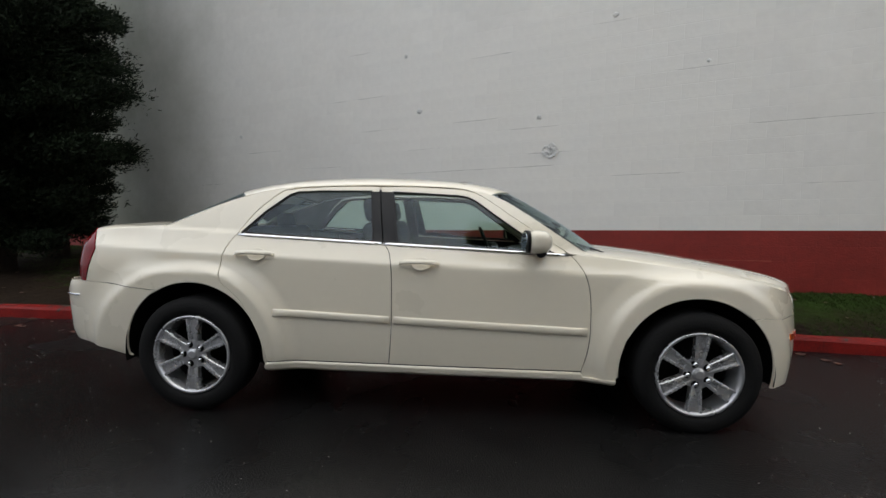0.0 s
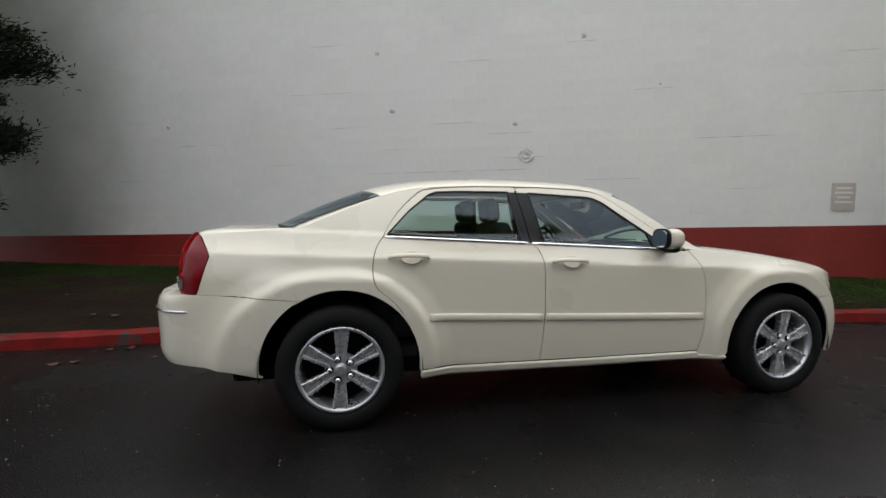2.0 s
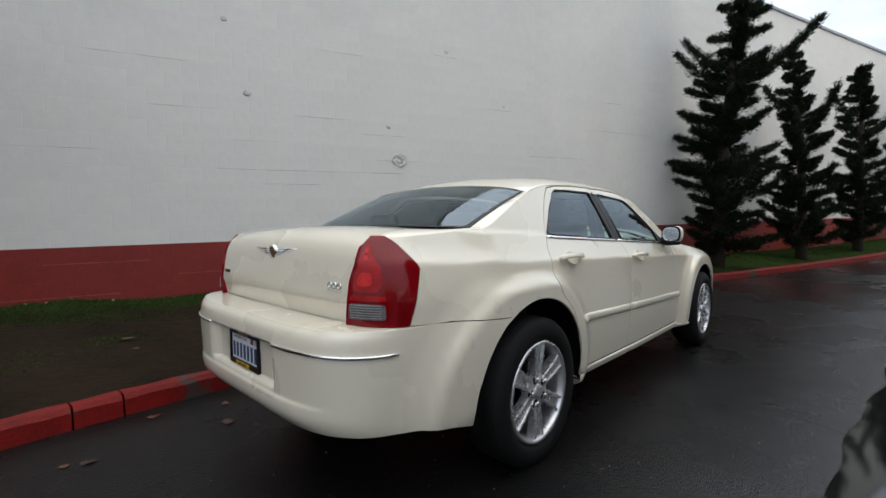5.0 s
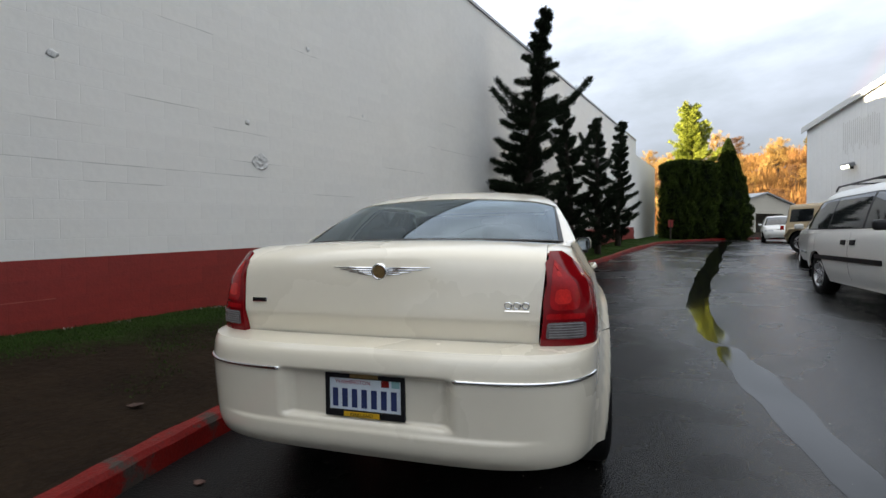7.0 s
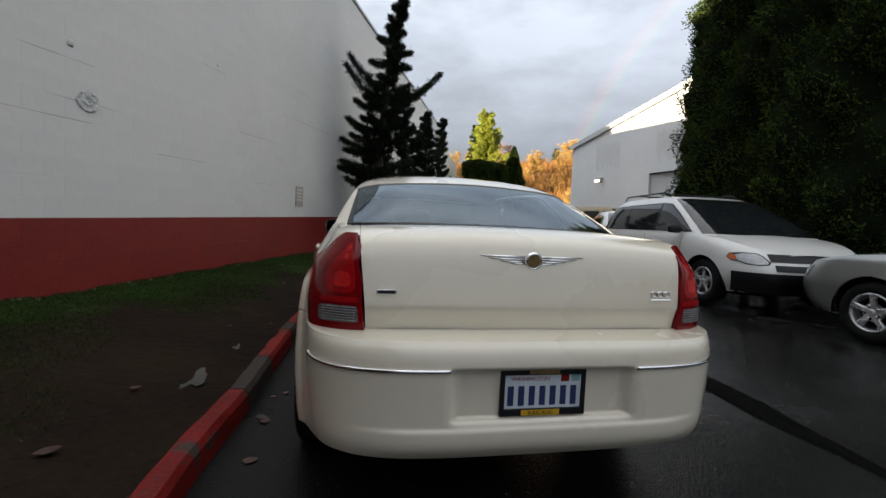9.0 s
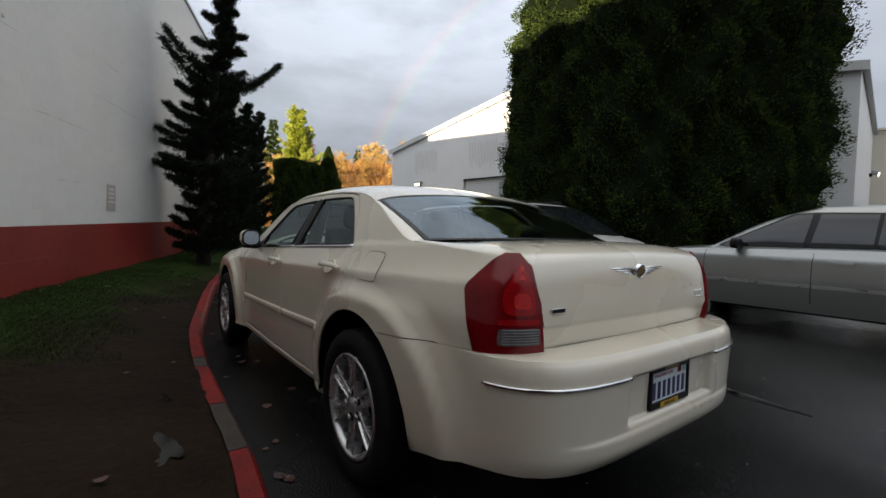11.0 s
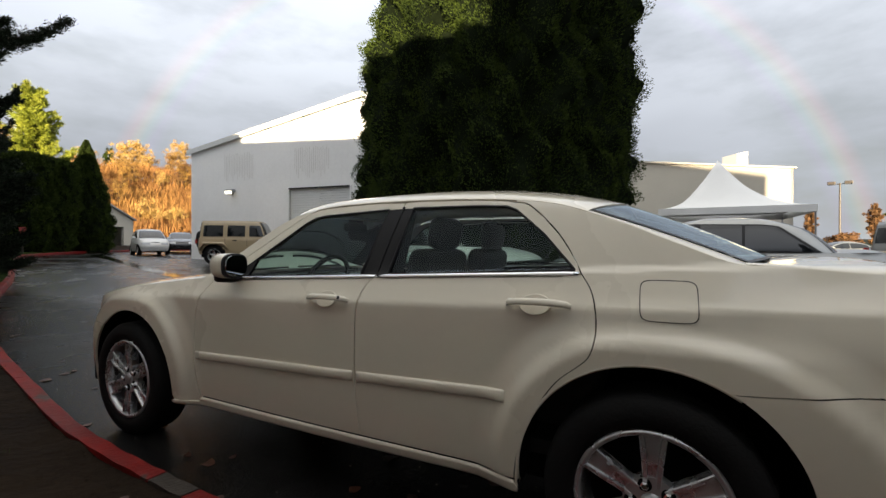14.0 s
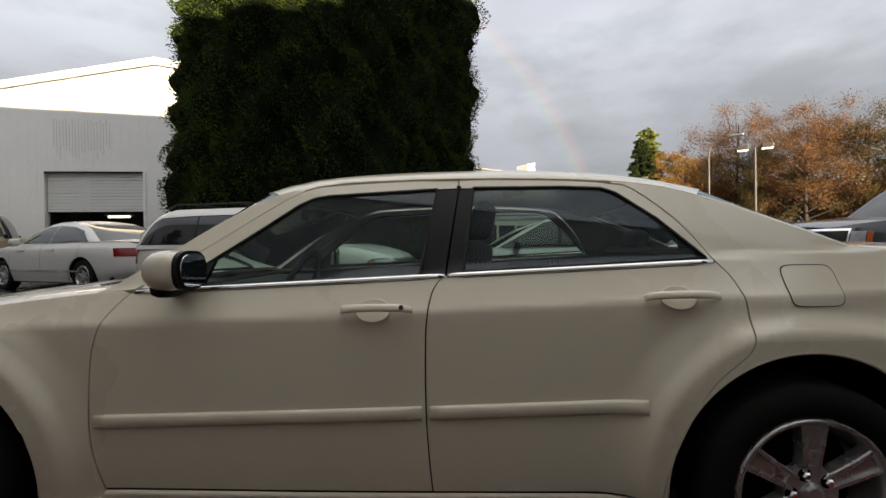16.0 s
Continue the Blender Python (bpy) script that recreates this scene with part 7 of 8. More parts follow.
# ---------- workshop: door, lamps, ribs ----------
def wall_lamp(p, out, label):
    """A small bulkhead flood lamp on a wall: housing, lit lens and arm; out points away from the wall."""
    out = Vector(out).normalized()
    m = Matrix.Translation(p) @ out.to_track_quat("Y", "Z").to_matrix().to_4x4()
    t = thing("wall_lamp", m, label, "wall lamp", "flood lamps on the workshop")
    part("bracket", B(-0.05, 0.05, 0.0, 0.10, -0.10, 0.04, bevel=0.01), M_BLACK, t)
    bm = bmesh.new()
    box(bm, -0.24, 0.24, 0.08, 0.30, 0.0, 0.16, bevel=0.03)
    bmesh.ops.rotate(bm, verts=bm.verts, cent=(0, 0.1, 0.1), matrix=Matrix.Rotation(radians(-18), 3, "X"))
    part("housing", bm, M_STEEL, t)
    bm = bmesh.new()
    box(bm, -0.20, 0.20, 0.30, 0.325, -0.03, 0.11, bevel=0.01)
    bmesh.ops.rotate(bm, verts=bm.verts, cent=(0, 0.1, 0.1), matrix=Matrix.Rotation(radians(-18), 3, "X"))
    part("lens", bm, M_LAMPGLASS, t, "lit white lens")


door = thing("roll_up_door", Matrix(), "white slatted roll-up door, half raised over a dark bay", "door")
for k in range(11):
    z0 = 2.62 + k * 0.112
    cs = [on_shop(D0 + 0.02, z0, -0.10), on_shop(D1 - 0.02, z0, -0.10), on_shop(D1 - 0.02, z0 + 0.104, -0.10), on_shop(D0 + 0.02, z0 + 0.104, -0.10)]
    bm = bmesh.new()
    a, b = [bm.verts.new(c) for c in cs], [bm.verts.new(Vector(c) + GN * (0.022 if i < 2 else 0.012)) for i, c in enumerate(cs)]
    bm.faces.new(b)
    for i in range(4):
        j = (i + 1) % 4
        bm.faces.new((a[i], a[j], b[j], b[i]))
    part("slat", bm, M_DOORWHITE, door)
prism("bottom_rail", [on_shop(D0 + 0.02, 2.53, -0.11), on_shop(D1 - 0.02, 2.53, -0.11), on_shop(D1 - 0.02, 2.61, -0.11), on_shop(D0 + 0.02, 2.61, -0.11)], GN * 0.05, M_DOORWHITE, door)
for s0, s1, z0, z1, mt in ((D0 - 0.08, D0, 0.2, DTOP + 0.07, M_SIDING), (D1, D1 + 0.08, 0.2, DTOP + 0.07, M_SIDING), (D0, D1, DTOP, DTOP + 0.07, M_BLACK)):
    prism("jamb", [on_shop(s0, z0, 0.004), on_shop(s1, z0, 0.004), on_shop(s1, z1, 0.004), on_shop(s0, z1, 0.004)], GN * 0.04, mt, shop, "dark metal door trim" if mt is M_BLACK else "")
# floor and partition take the shade colour, so the bay looks dim
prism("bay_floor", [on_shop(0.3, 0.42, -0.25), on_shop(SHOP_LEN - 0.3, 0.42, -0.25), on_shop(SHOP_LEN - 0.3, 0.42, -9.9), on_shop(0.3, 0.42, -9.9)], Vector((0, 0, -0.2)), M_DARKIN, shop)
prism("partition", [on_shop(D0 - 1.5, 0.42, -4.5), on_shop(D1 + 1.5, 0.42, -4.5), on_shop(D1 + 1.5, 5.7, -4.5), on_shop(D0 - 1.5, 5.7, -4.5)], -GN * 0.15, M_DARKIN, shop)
bay_lamp = thing("bay_light", Matrix(), "lit fluorescent tube light inside the dark bay", "light")
prism("tube", [on_shop(6.1, 2.52, -3.0), on_shop(6.9, 2.52, -3.0), on_shop(6.9, 2.60, -3.0), on_shop(6.1, 2.60, -3.0)], -GN * 0.12, M_LAMPGLASS, bay_lamp)
prism("housing", [on_shop(6.0, 2.605, -2.95), on_shop(7.0, 2.605, -2.95), on_shop(7.0, 2.67, -2.95), on_shop(6.0, 2.67, -2.95)], -GN * 0.22, M_DOORWHITE, bay_lamp)
# low ribs of the siding
rv, rf = [], []
for k in range(1, 64):
    s = k * 0.30
    zb = (DTOP + 0.12) if D0 - 0.12 < s < D1 + 0.12 else 0.1
    ztop = shop_top(s) - 0.02
    base = len(rv)
    for ds, o in ((-0.03, 0.001), (-0.012, 0.005), (0.012, 0.005), (0.03, 0.001)):
        rv += [on_shop(s + ds, zb, o), on_shop(s + ds, ztop, o)]
    rf += [(base + 2 * i, base + 2 * i + 2, base + 2 * i + 3, base + 2 * i + 1) for i in range(3)]
ribs = pydata("siding_rib", rv, rf, M_SIDING, shop)
tagged(ribs, "", kind="stuff")
M_PATCH = material("weathered_siding", (0.72, 0.70, 0.66), rough=0.5, scale=1.5, fine=12, vary=0.12)
rr_ = random.Random(9)
for s0, s1 in ((2.1, 4.0), (6.2, 8.2)):
    for k in range(int((s1 - s0) / 0.1)):
        p, z0, z1 = s0 + 0.05 + k * 0.1, 4.35 + rr_.uniform(0, 0.5), 5.75 - rr_.uniform(0, 0.15)
        prism("panel_rib", [on_shop(p, z0, 0.0055), on_shop(p + 0.025, z0, 0.0055), on_shop(p + 0.025, z1, 0.0055), on_shop(p, z1, 0.0055)], GN * 0.005, M_PATCH, shop, "weathered rib of the siding")
for s0, s1 in ((-0.16, RIDGE_S), (SHOP_LEN + 0.16, RIDGE_S)):
    prism("barge_board", [on_shop(s0, EAVE - 0.10, 0.122), on_shop(s1, RIDGE_Z - 0.10, 0.122), on_shop(s1, RIDGE_Z + 0.15, 0.122), on_shop(s0, EAVE + 0.15, 0.122)], GN * 0.03, M_DOORWHITE, shop)
wall_lamp(on_shop(2.65, 3.85), GN, "lit flood lamp on the workshop's pale siding")
wall_lamp(on_shop(SHOP_LEN, 4.05, -8.6), -GD, "lit flood lamp on the workshop's side wall")

# unseen raised roof behind the long wall, added for the stepped shadow on the workshop
upper = prism("shade_roof", [on_wall(8.2, WALL_TOP - 0.4, -4), on_wall(23.5, WALL_TOP - 0.4, -4), on_wall(23.5, WALL_TOP - 0.4, -22), on_wall(8.2, WALL_TOP - 0.4, -22)], Vector((0, 0, 1.25)), M_ROOFEDGE)
tagged(upper, "unseen raised grey roof block set back from the wall, added for its shadow", "roof", kind="structure")

# second unseen block, added to keep the sun off the beige building
upper = prism("shade_roof", [on_wall(WALL_U0, WALL_TOP - 0.4, -4), on_wall(-12.0, WALL_TOP - 0.4, -4), on_wall(-12.0, WALL_TOP - 0.4, -9), on_wall(WALL_U0, WALL_TOP - 0.4, -9)], Vector((0, 0, 2.8)), M_ROOFEDGE)
tagged(upper, "unseen raised grey roof block set back from the wall, added for its shadow", "roof", kind="structure")

# ---------- far shed, red post ----------
shed = thing("far_shed", Matrix(), "pale low gabled shed with a dark open front", "building")
ZS = 0.85
SH = lambda a, z, d=0.0: Vector((40.0 + 0.62 * a + 0.78 * d, -16.2 - 0.78 * a + 0.62 * d, ZS + z))
prism("front_wall", [SH(0, 2.2), SH(7, 2.2), SH(7, 2.9), SH(2.6, 4.0), SH(0, 3.4)], SH(0, 0, 0.2) - SH(0, 0), M_BEIGE, shed)
prism("front_pier", [SH(0, -0.3), SH(1.2, -0.3), SH(1.2, 2.2), SH(0, 2.2)], SH(0, 0, 0.2) - SH(0, 0), M_BEIGE, shed)
prism("front_pier", [SH(5.2, -0.3), SH(7, -0.3), SH(7, 2.2), SH(5.2, 2.2)], SH(0, 0, 0.2) - SH(0, 0), M_BEIGE, shed)
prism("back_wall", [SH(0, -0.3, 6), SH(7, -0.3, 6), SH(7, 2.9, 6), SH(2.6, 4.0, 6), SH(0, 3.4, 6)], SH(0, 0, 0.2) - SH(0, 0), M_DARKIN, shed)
for a in (0, 6.85):
    prism("side_wall", [SH(a, -0.3, 0.2), SH(a, -0.3, 6), SH(a, 2.9, 6), SH(a, 2.9, 0.2)], SH(0.15, 0) - SH(0, 0), M_BEIGE, shed)
for a0, z0, a1, z1 in ((-0.2, 3.36, 2.6, 4.0), (2.6, 4.0, 7.2, 2.88)):
    prism("roof", [SH(a0, z0, -0.2), SH(a1, z1, -0.2), SH(a1, z1, 6.3), SH(a0, z0, 6.3)], Vector((0, 0, 0.12)), M_ROOFEDGE, shed)

post = thing("marker_post", pose(26.3, -7.2, ground_z(26.3, -7.2) + 0.1), "small red marker sign on a short dark post", "sign")
part("post", tube(bmesh.new(), [(0, 0, -0.1), (0, 0, 1.25)], [0.04, 0.035], 8), M_BARK, post)
part("sign_plate", B(-0.03, 0.0, -0.14, 0.14, 0.85, 1.30, bevel=0.012), M_REDWALL, post, "red sign plate")

# ---------- white canopy and the beige building behind it ----------
tent = thing("canopy_tent", pose(-3.9, -20.6, ground_z(0, -20)), "white peaked canopy tent on thin poles", "tent")
verts, faces = [], []
NR, NA = 9, 32
for i in range(NR + 1):
    q = i / NR
    for k in range(NA):
        a = 6.28319 * k / NA
        sq = 1 / max(abs(math.cos(a)), abs(math.sin(a)))
        r = 3.0 * q * (1 + (sq - 1) * q) * (1 - 0.04 * q * (1 - (sq - 1) / 0.42))
        verts.append((r * math.cos(a) + 0.3 * (1 - q), r * math.sin(a), 2.45 + 2.15 * (1 - q) ** 1.75 - 0.03 * q * math.sin(4 * a) ** 2))
for i in range(NR):
    for k in range(NA):
        faces.append((i * NA + k, i * NA + (k + 1) % NA, (i + 1) * NA + (k + 1) % NA, (i + 1) * NA + k))
roof_ob = pydata("tent_roof", verts, faces, M_TENT, tent, smooth=True)
mod = roof_ob.modifiers.new("thickness", "SOLIDIFY")
mod.thickness = 0.01
for y0, x0, y1, x1 in ((-3, -3, -3, 3), (-3, 3, 3, 3), (3, 3, 3, -3), (3, -3, -3, -3)):
    prism("valance", [Vector((x0, y0, 2.20)), Vector((x1, y1, 2.20)), Vector((x1, y1, 2.46)), Vector((x0, y0, 2.46))], Vector((0.0, 0.0, 0.0)) + Vector((y1 - y0, x0 - x1, 0)).normalized() * 0.012, M_TENT, tent)
for x0 in (-2.95, 2.95):
    for y0 in (-2.95, 2.95):
        part("pole", tube(bmesh.new(), [(x0, y0, -0.1), (x0, y0, 2.3)], [0.035, 0.035], 8), M_STEEL, tent)
tent.scale = (0.87, 0.87, 1.07)

store = thing("beige_building", Matrix(), "long beige flat-roofed building with a dark window strip", "building")
b0, b1 = Vector((1.2, -24.3, 0)), Vector((-8.6, -31.5, 0))
bd = (b1 - b0).normalized()
bn = Vector((-bd.y, bd.x, 0))
if bn.y > 0:
    bn = -bn
SB = lambda a, z, d=0.0: b0 + bd * a + bn * d + Vector((0, 0, 0.2 + z))
BL = (b1 - b0).length
prism("front_wall", [SB(0, -0.4), SB(BL, -0.4), SB(BL, 1.0), SB(0, 1.0)], bn * 0.3, M_BEIGE, store)
prism("front_wall", [SB(0, 2.3), SB(BL, 2.3), SB(BL, 5.92), SB(0, 5.92)], bn * 0.3, M_BEIGE, store)
prism("end_wall", [SB(BL, -0.4), SB(BL, -0.4, 14), SB(BL, 5.92, 14), SB(BL, 5.92)], -bd * 0.3, M_BEIGE, store)
prism("end_wall", [SB(0, -0.4, 0.3), SB(0, -0.4, 14), SB(0, 5.92, 14), SB(0, 5.92, 0.3)], bd * 0.3, M_BEIGE, store)
prism("roof", [SB(-0.1, 5.92, -0.15), SB(BL + 0.1, 5.92, -0.15), SB(BL + 0.1, 5.92, 14), SB(-0.1, 5.92, 14)], Vector((0, 0, 0.10)), M_BEIGE, store)
for k in range(7):
    a = 0.15 + k * (BL - 0.3) / 7
    prism("window", [SB(a + 0.08, 1.0, 0.12), SB(a + (BL - 0.3) / 7 - 0.08, 1.0, 0.12), SB(a + (BL - 0.3) / 7 - 0.08, 2.3, 0.12), SB(a + 0.08, 2.3, 0.12)], bn * 0.03, M_DARKGLASS, store, "dark window pane")
    prism("mullion", [SB(a - 0.08, 1.0, 0.02), SB(a + 0.08, 1.0, 0.02), SB(a + 0.08, 2.3, 0.02), SB(a - 0.08, 2.3, 0.02)], bn * 0.14, M_BEIGE, store)
# added backing in the shade colour, so the room behind the windows looks dim
prism("shade_backing", [SB(0.4, -0.2, 4), SB(BL - 0.4, -0.2, 4), SB(BL - 0.4, 5.8, 4), SB(0.4, 5.8, 4)], bn * 0.1, M_DARKIN, store)
vent = thing("roof_vent", Matrix(), "white boxed air unit on the flat roof", "vent")
VB = SB(9.5, 6.07, 1.4)
prism("casing", [VB, VB + bd * 0.80, VB + bd * 0.80 + Vector((0, 0, 1.15)), VB + Vector((0, 0, 1.0))], bn * 1.2, M_DOORWHITE, vent)
prism("curb", [VB + Vector((0, 0, -0.06)) - bd * 0.1 - bn * 0.1, VB + Vector((0, 0, -0.06)) + bd * 1.05 - bn * 0.1, VB + Vector((0, 0, -0.06)) + bd * 1.05 + bn * 1.3, VB + Vector((0, 0, -0.06)) - bd * 0.1 + bn * 1.3], Vector((0, 0, 0.055)), M_ROOFEDGE, vent)


# ---------- distance: bank, hill, trees, lamps ----------
def polar(az, dist, ox=-1.2, oy=2.4):
    return ox + dist * math.cos(radians(az)), oy + dist * math.sin(radians(az))


M_OLIVE = material("olive_autumn_foliage", (0.17, 0.125, 0.040), rough=0.7, scale=0.3, fine=3, colour2=(0.09, 0.06, 0.025), islands=0.45, spec=0.2)
M_GOLDPALE = material("pale_autumn_foliage", (0.58, 0.39, 0.14), rough=0.7, scale=0.3, fine=3, colour2=(0.42, 0.24, 0.07), islands=0.4, spec=0.2)
M_SCRUB = material("autumn_scrub", (0.44, 0.22, 0.05), rough=0.9, scale=0.15, fine=1.5, colour2=(0.20, 0.10, 0.03), bump=0.8, bump_scale=0.7, spec=0.1)
M_THICKET = material("sapling_thicket", (0.40, 0.21, 0.065), rough=0.8, scale=0.06, fine=1.0, colour2=(0.17, 0.07, 0.03), islands=0.35, spec=0.1)
M_BANK = material("dark_distant_bank", (0.04, 0.045, 0.028), rough=0.95, scale=0.06, fine=0.8, colour2=(0.02, 0.022, 0.016), spec=0.1)


def hill_fn(az0, az1, d0, d1, peak, seed):
    def fn(u, v):
        x, y = polar(az0 + (az1 - az0) * u, d0 + (d1 - d0) * v)
        edge = min(1, min(u, 1 - u) * 8)
        return (x, y, ground_z(x, y) - 0.4 + peak * edge * math.sin(math.pi * min(1, v * 0.62)) * (1 + 0.22 * noise.noise((x * 0.02, y * 0.02, seed)) + 0.08 * noise.noise((x * 0.09, y * 0.09, seed))))
    return fn


sheet("hillside", hill_fn(-6, -44, 75, 240, 22, 1), 60, 30, M_SCRUB, "hillside of golden autumn scrub", "hill")
sheet("far_bank", hill_fn(-86, -172, 85, 220, 4.2, 4), 80, 20, M_BANK, "low dark wooded bank beyond the lot", "bank")


def broadleaf(name, x, y, h, r, mat, label, seed, leaves=5000, size=0.35, bare=0.0, z=None, slim=1.0, category="tree", group=""):
    """A tapered trunk, forking limbs and a ragged crown of leaf clumps; bare: share of the crown left as twigs."""
    rng = np.random.default_rng(seed)
    z0 = (ground_z(x, y) if z is None else z)
    t = thing(name, pose(x, y, z0), label, category, group)
    bm = bmesh.new()
    tube(bm, [(0, 0, -0.5), (0.02 * h, 0, h * 0.35), (0.01 * h, 0.02 * h, h * 0.92)], [0.020 * h, 0.014 * h, 0.003 * h], 7)
    part("trunk", bm, M_BARK, t, smooth=True)
    lm = bmesh.new()
    P, D = [], []
    n = 34
    for i in range(n):
        q = 0.22 + 0.74 * (i + rng.random()) / n
        a = i * 2.39996 + rng.normal(0, 0.4)
        ln = r * (math.sin(math.pi * min(1, (q - 0.1) / 0.92) ** 0.8) * 0.9 + 0.18) * rng.uniform(0.65, 1.15)
        up = rng.uniform(0.5, 1.0) * slim
        p0 = np.array([0.015 * h, 0.01 * h * q, q * h * 0.9])
        tip = p0 + np.array([math.cos(a) * ln, math.sin(a) * ln, ln * up])
        mid = (p0 + tip) / 2 + np.array([0, 0, -0.06 * ln])
        tube(lm, [p0, mid, tip], [0.007 * h * (1.1 - q), 0.004 * h * (1.1 - q), 0.012], 4, cap=False)
        for _ in range(5):
            s = rng.uniform(0.3, 0.95)
            c = p0 + (tip - p0) * s
            e = c + rng.normal(0, 0.22 * ln, 3) + np.array([0, 0, 0.2 * ln])
            tube(lm, [c, (c + e) / 2 + rng.normal(0, 0.03 * ln, 3), e], [0.03, 0.02, 0.008], 3, cap=False)
            if rng.random() >= bare + max(0.0, (q - 0.62) * 1.2) * (bare > 0.18):
                m = max(4, int(leaves / (n * 5)))
                P.append(e + rng.normal(0, 0.105 * r, (m, 3)) * np.array([1, 1, 0.8]))
                D.append(rng.normal(0, 1, (m, 3)))
    part("branchwork", lm, M_BARK, t)
    if P:
        leaf_mesh("crown", np.concatenate(P), np.concatenate(D), size, mat, t, width=0.7, seed=seed)
    return t


_rng = random.Random(8)
hill = hill_fn(-6, -44, 75, 240, 24, 1)
masters = [broadleaf("autumn_tree", 0, 0, h, r, m, "golden autumn tree on the distant hillside", 200 + i, leaves=13000, size=0.19, bare=0.38, z=0, slim=1.6, group="autumn trees on the hill")
           for i, (h, r, m) in enumerate(((11, 3.0, M_GOLD), (9, 3.2, M_GOLD), (12, 2.6, M_GOLDPALE), (10, 2.4, M_GOLDPALE), (8, 2.7, M_GOLDPALE), (13, 3.0, M_RUST)))]
used = [False] * len(masters)
for i in range(78):
    az, v = -9.0 - (i % 39) * 0.72 + _rng.uniform(-0.3, 0.3), (_rng.choice((0.06, 0.16, 0.28)) if i < 39 else _rng.choice((0.42, 0.55, 0.7, 0.85)))
    px, py, pz = hill((az + 6) / -38, v)
    if i % 39 in (9, 23) and i > 38:
        conifer("far_fir", px, py, 15 + _rng.uniform(0, 3), 3.2, M_LEAF, "dark green fir among the autumn trees on the hill", 300 + i, limbs=50, tufts=9, size=0.8, sweep=0.1).location.z = pz - 0.8
        continue
    k, tall = _rng.choice((0, 0, 1, 1, 2, 2, 3, 4, 4, 5)), 1.0
    if i > 38 and i % 39 in (25, 27, 28, 32):
        k, tall = 2 + i % 2, 1.5
    m = pose(px, py, pz - 0.6, rz=_rng.uniform(0, 360)) @ Matrix.Scale((_rng.uniform(0.55, 0.95) if i < 39 else _rng.uniform(0.8, 1.2)) * tall, 4)
    if used[k]:
        copy_thing(masters[k], m)
    else:
        masters[k].matrix_world = m
        used[k] = True

hr = np.random.default_rng(17)
HP = np.array([hill(a, b) for a, b in zip(hr.uniform(0.02, 0.98, 60000), hr.uniform(0.02, 0.72, 60000) ** 1.2)])
HP[:, 2] += hr.uniform(-0.3, 1.6, len(HP))
thicket = leaf_mesh("thicket", HP, np.c_[hr.normal(0, 0.22, (len(HP), 2)), np.ones(len(HP))], 1.9, M_THICKET, width=0.055, seed=18)
tagged(thicket, "thicket of thin golden-brown saplings over the hillside", "scrub", "", "stuff")

for az, dist, h, r, mat, leaves, bare, lab in (
        (-115.6, 62, 13.0, 3.2, M_GOLD, 5000, 0.25, "pale orange autumn tree, thinning at the top"),
        (-118.6, 66, 12.5, 4.0, M_GOLD, 6000, 0.2, "golden brown autumn tree beyond the lot"),
        (-121.3, 64, 16.5, 6.0, M_RUST, 7000, 0.45, "tall half-bare russet tree beyond the lot"),
        (-123.6, 60, 11.5, 3.6, M_OLIVE, 5000, 0.2, "olive and gold autumn tree beyond the lot"),
        (-127.0, 58, 13.6, 4.8, M_RUST, 8000, 0.3, "half-bare brown tree beyond the lot"),
        (-131.5, 62, 14.2, 5.2, M_OLIVE, 8000, 0.3, "russet autumn tree beyond the lot"),
        (-136.5, 60, 13.2, 5.0, M_RUST, 7000, 0.3, "dull gold autumn tree beyond the lot")):
    broadleaf("autumn_tree", *polar(az, dist), h, r, mat, lab, int(-az * 10), leaves=leaves * 11, size=0.105, bare=bare, group="autumn trees beyond the lot")
for az, dist, h, r, lab in ((-103.5, 56, 4.9, 0.5, "narrow red columnar tree beside a lamp post"), (-108.1, 58, 5.6, 0.5, "narrow rusty columnar tree beside the conifer"), (-116.4, 55, 7.0, 1.3, "rusty red columnar tree in front of the autumn trees")):
    broadleaf("columnar_tree", *polar(az, dist), h, r, M_RUST, lab, int(-az * 7), leaves=9000, size=0.13, slim=2.6)
for k, az in enumerate((-113.4, -116.8, -119.9, -122.4, -125.2, -128.6, -131.9, -135.4, -138.8)):
    broadleaf("tall_shrub", *polar(az, 69 + 3 * (k % 3)), 6.0 + 1.3 * ((k * 5) % 3), 4.2, (M_RUST, M_GOLD, M_LEAF)[(k * 2) % 3], ("rusty brown undergrowth below the autumn trees", "dull gold undergrowth below the autumn trees", "dark green undergrowth below the autumn trees")[(k * 2) % 3], 900 + k, leaves=17000, size=0.24, bare=0.05, category="shrub", group="undergrowth beyond the lot")
broadleaf("round_shrub", *polar(-105.9, 50), 1.9, 1.0, M_RUST, "round olive-brown shrub in the lot", 77, leaves=7000, size=0.14, category="shrub")
# shade on the nearer fir and sun on the other are put into needle colours
M_FIRSHADE = material("shaded_fir_needles", (0.045, 0.062, 0.022), rough=0.7, scale=0.5, fine=4, colour2=(0.016, 0.026, 0.010), islands=0.4, spec=0.1)
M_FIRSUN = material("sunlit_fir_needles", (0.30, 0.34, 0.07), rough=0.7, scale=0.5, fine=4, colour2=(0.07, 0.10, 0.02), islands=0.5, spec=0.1)
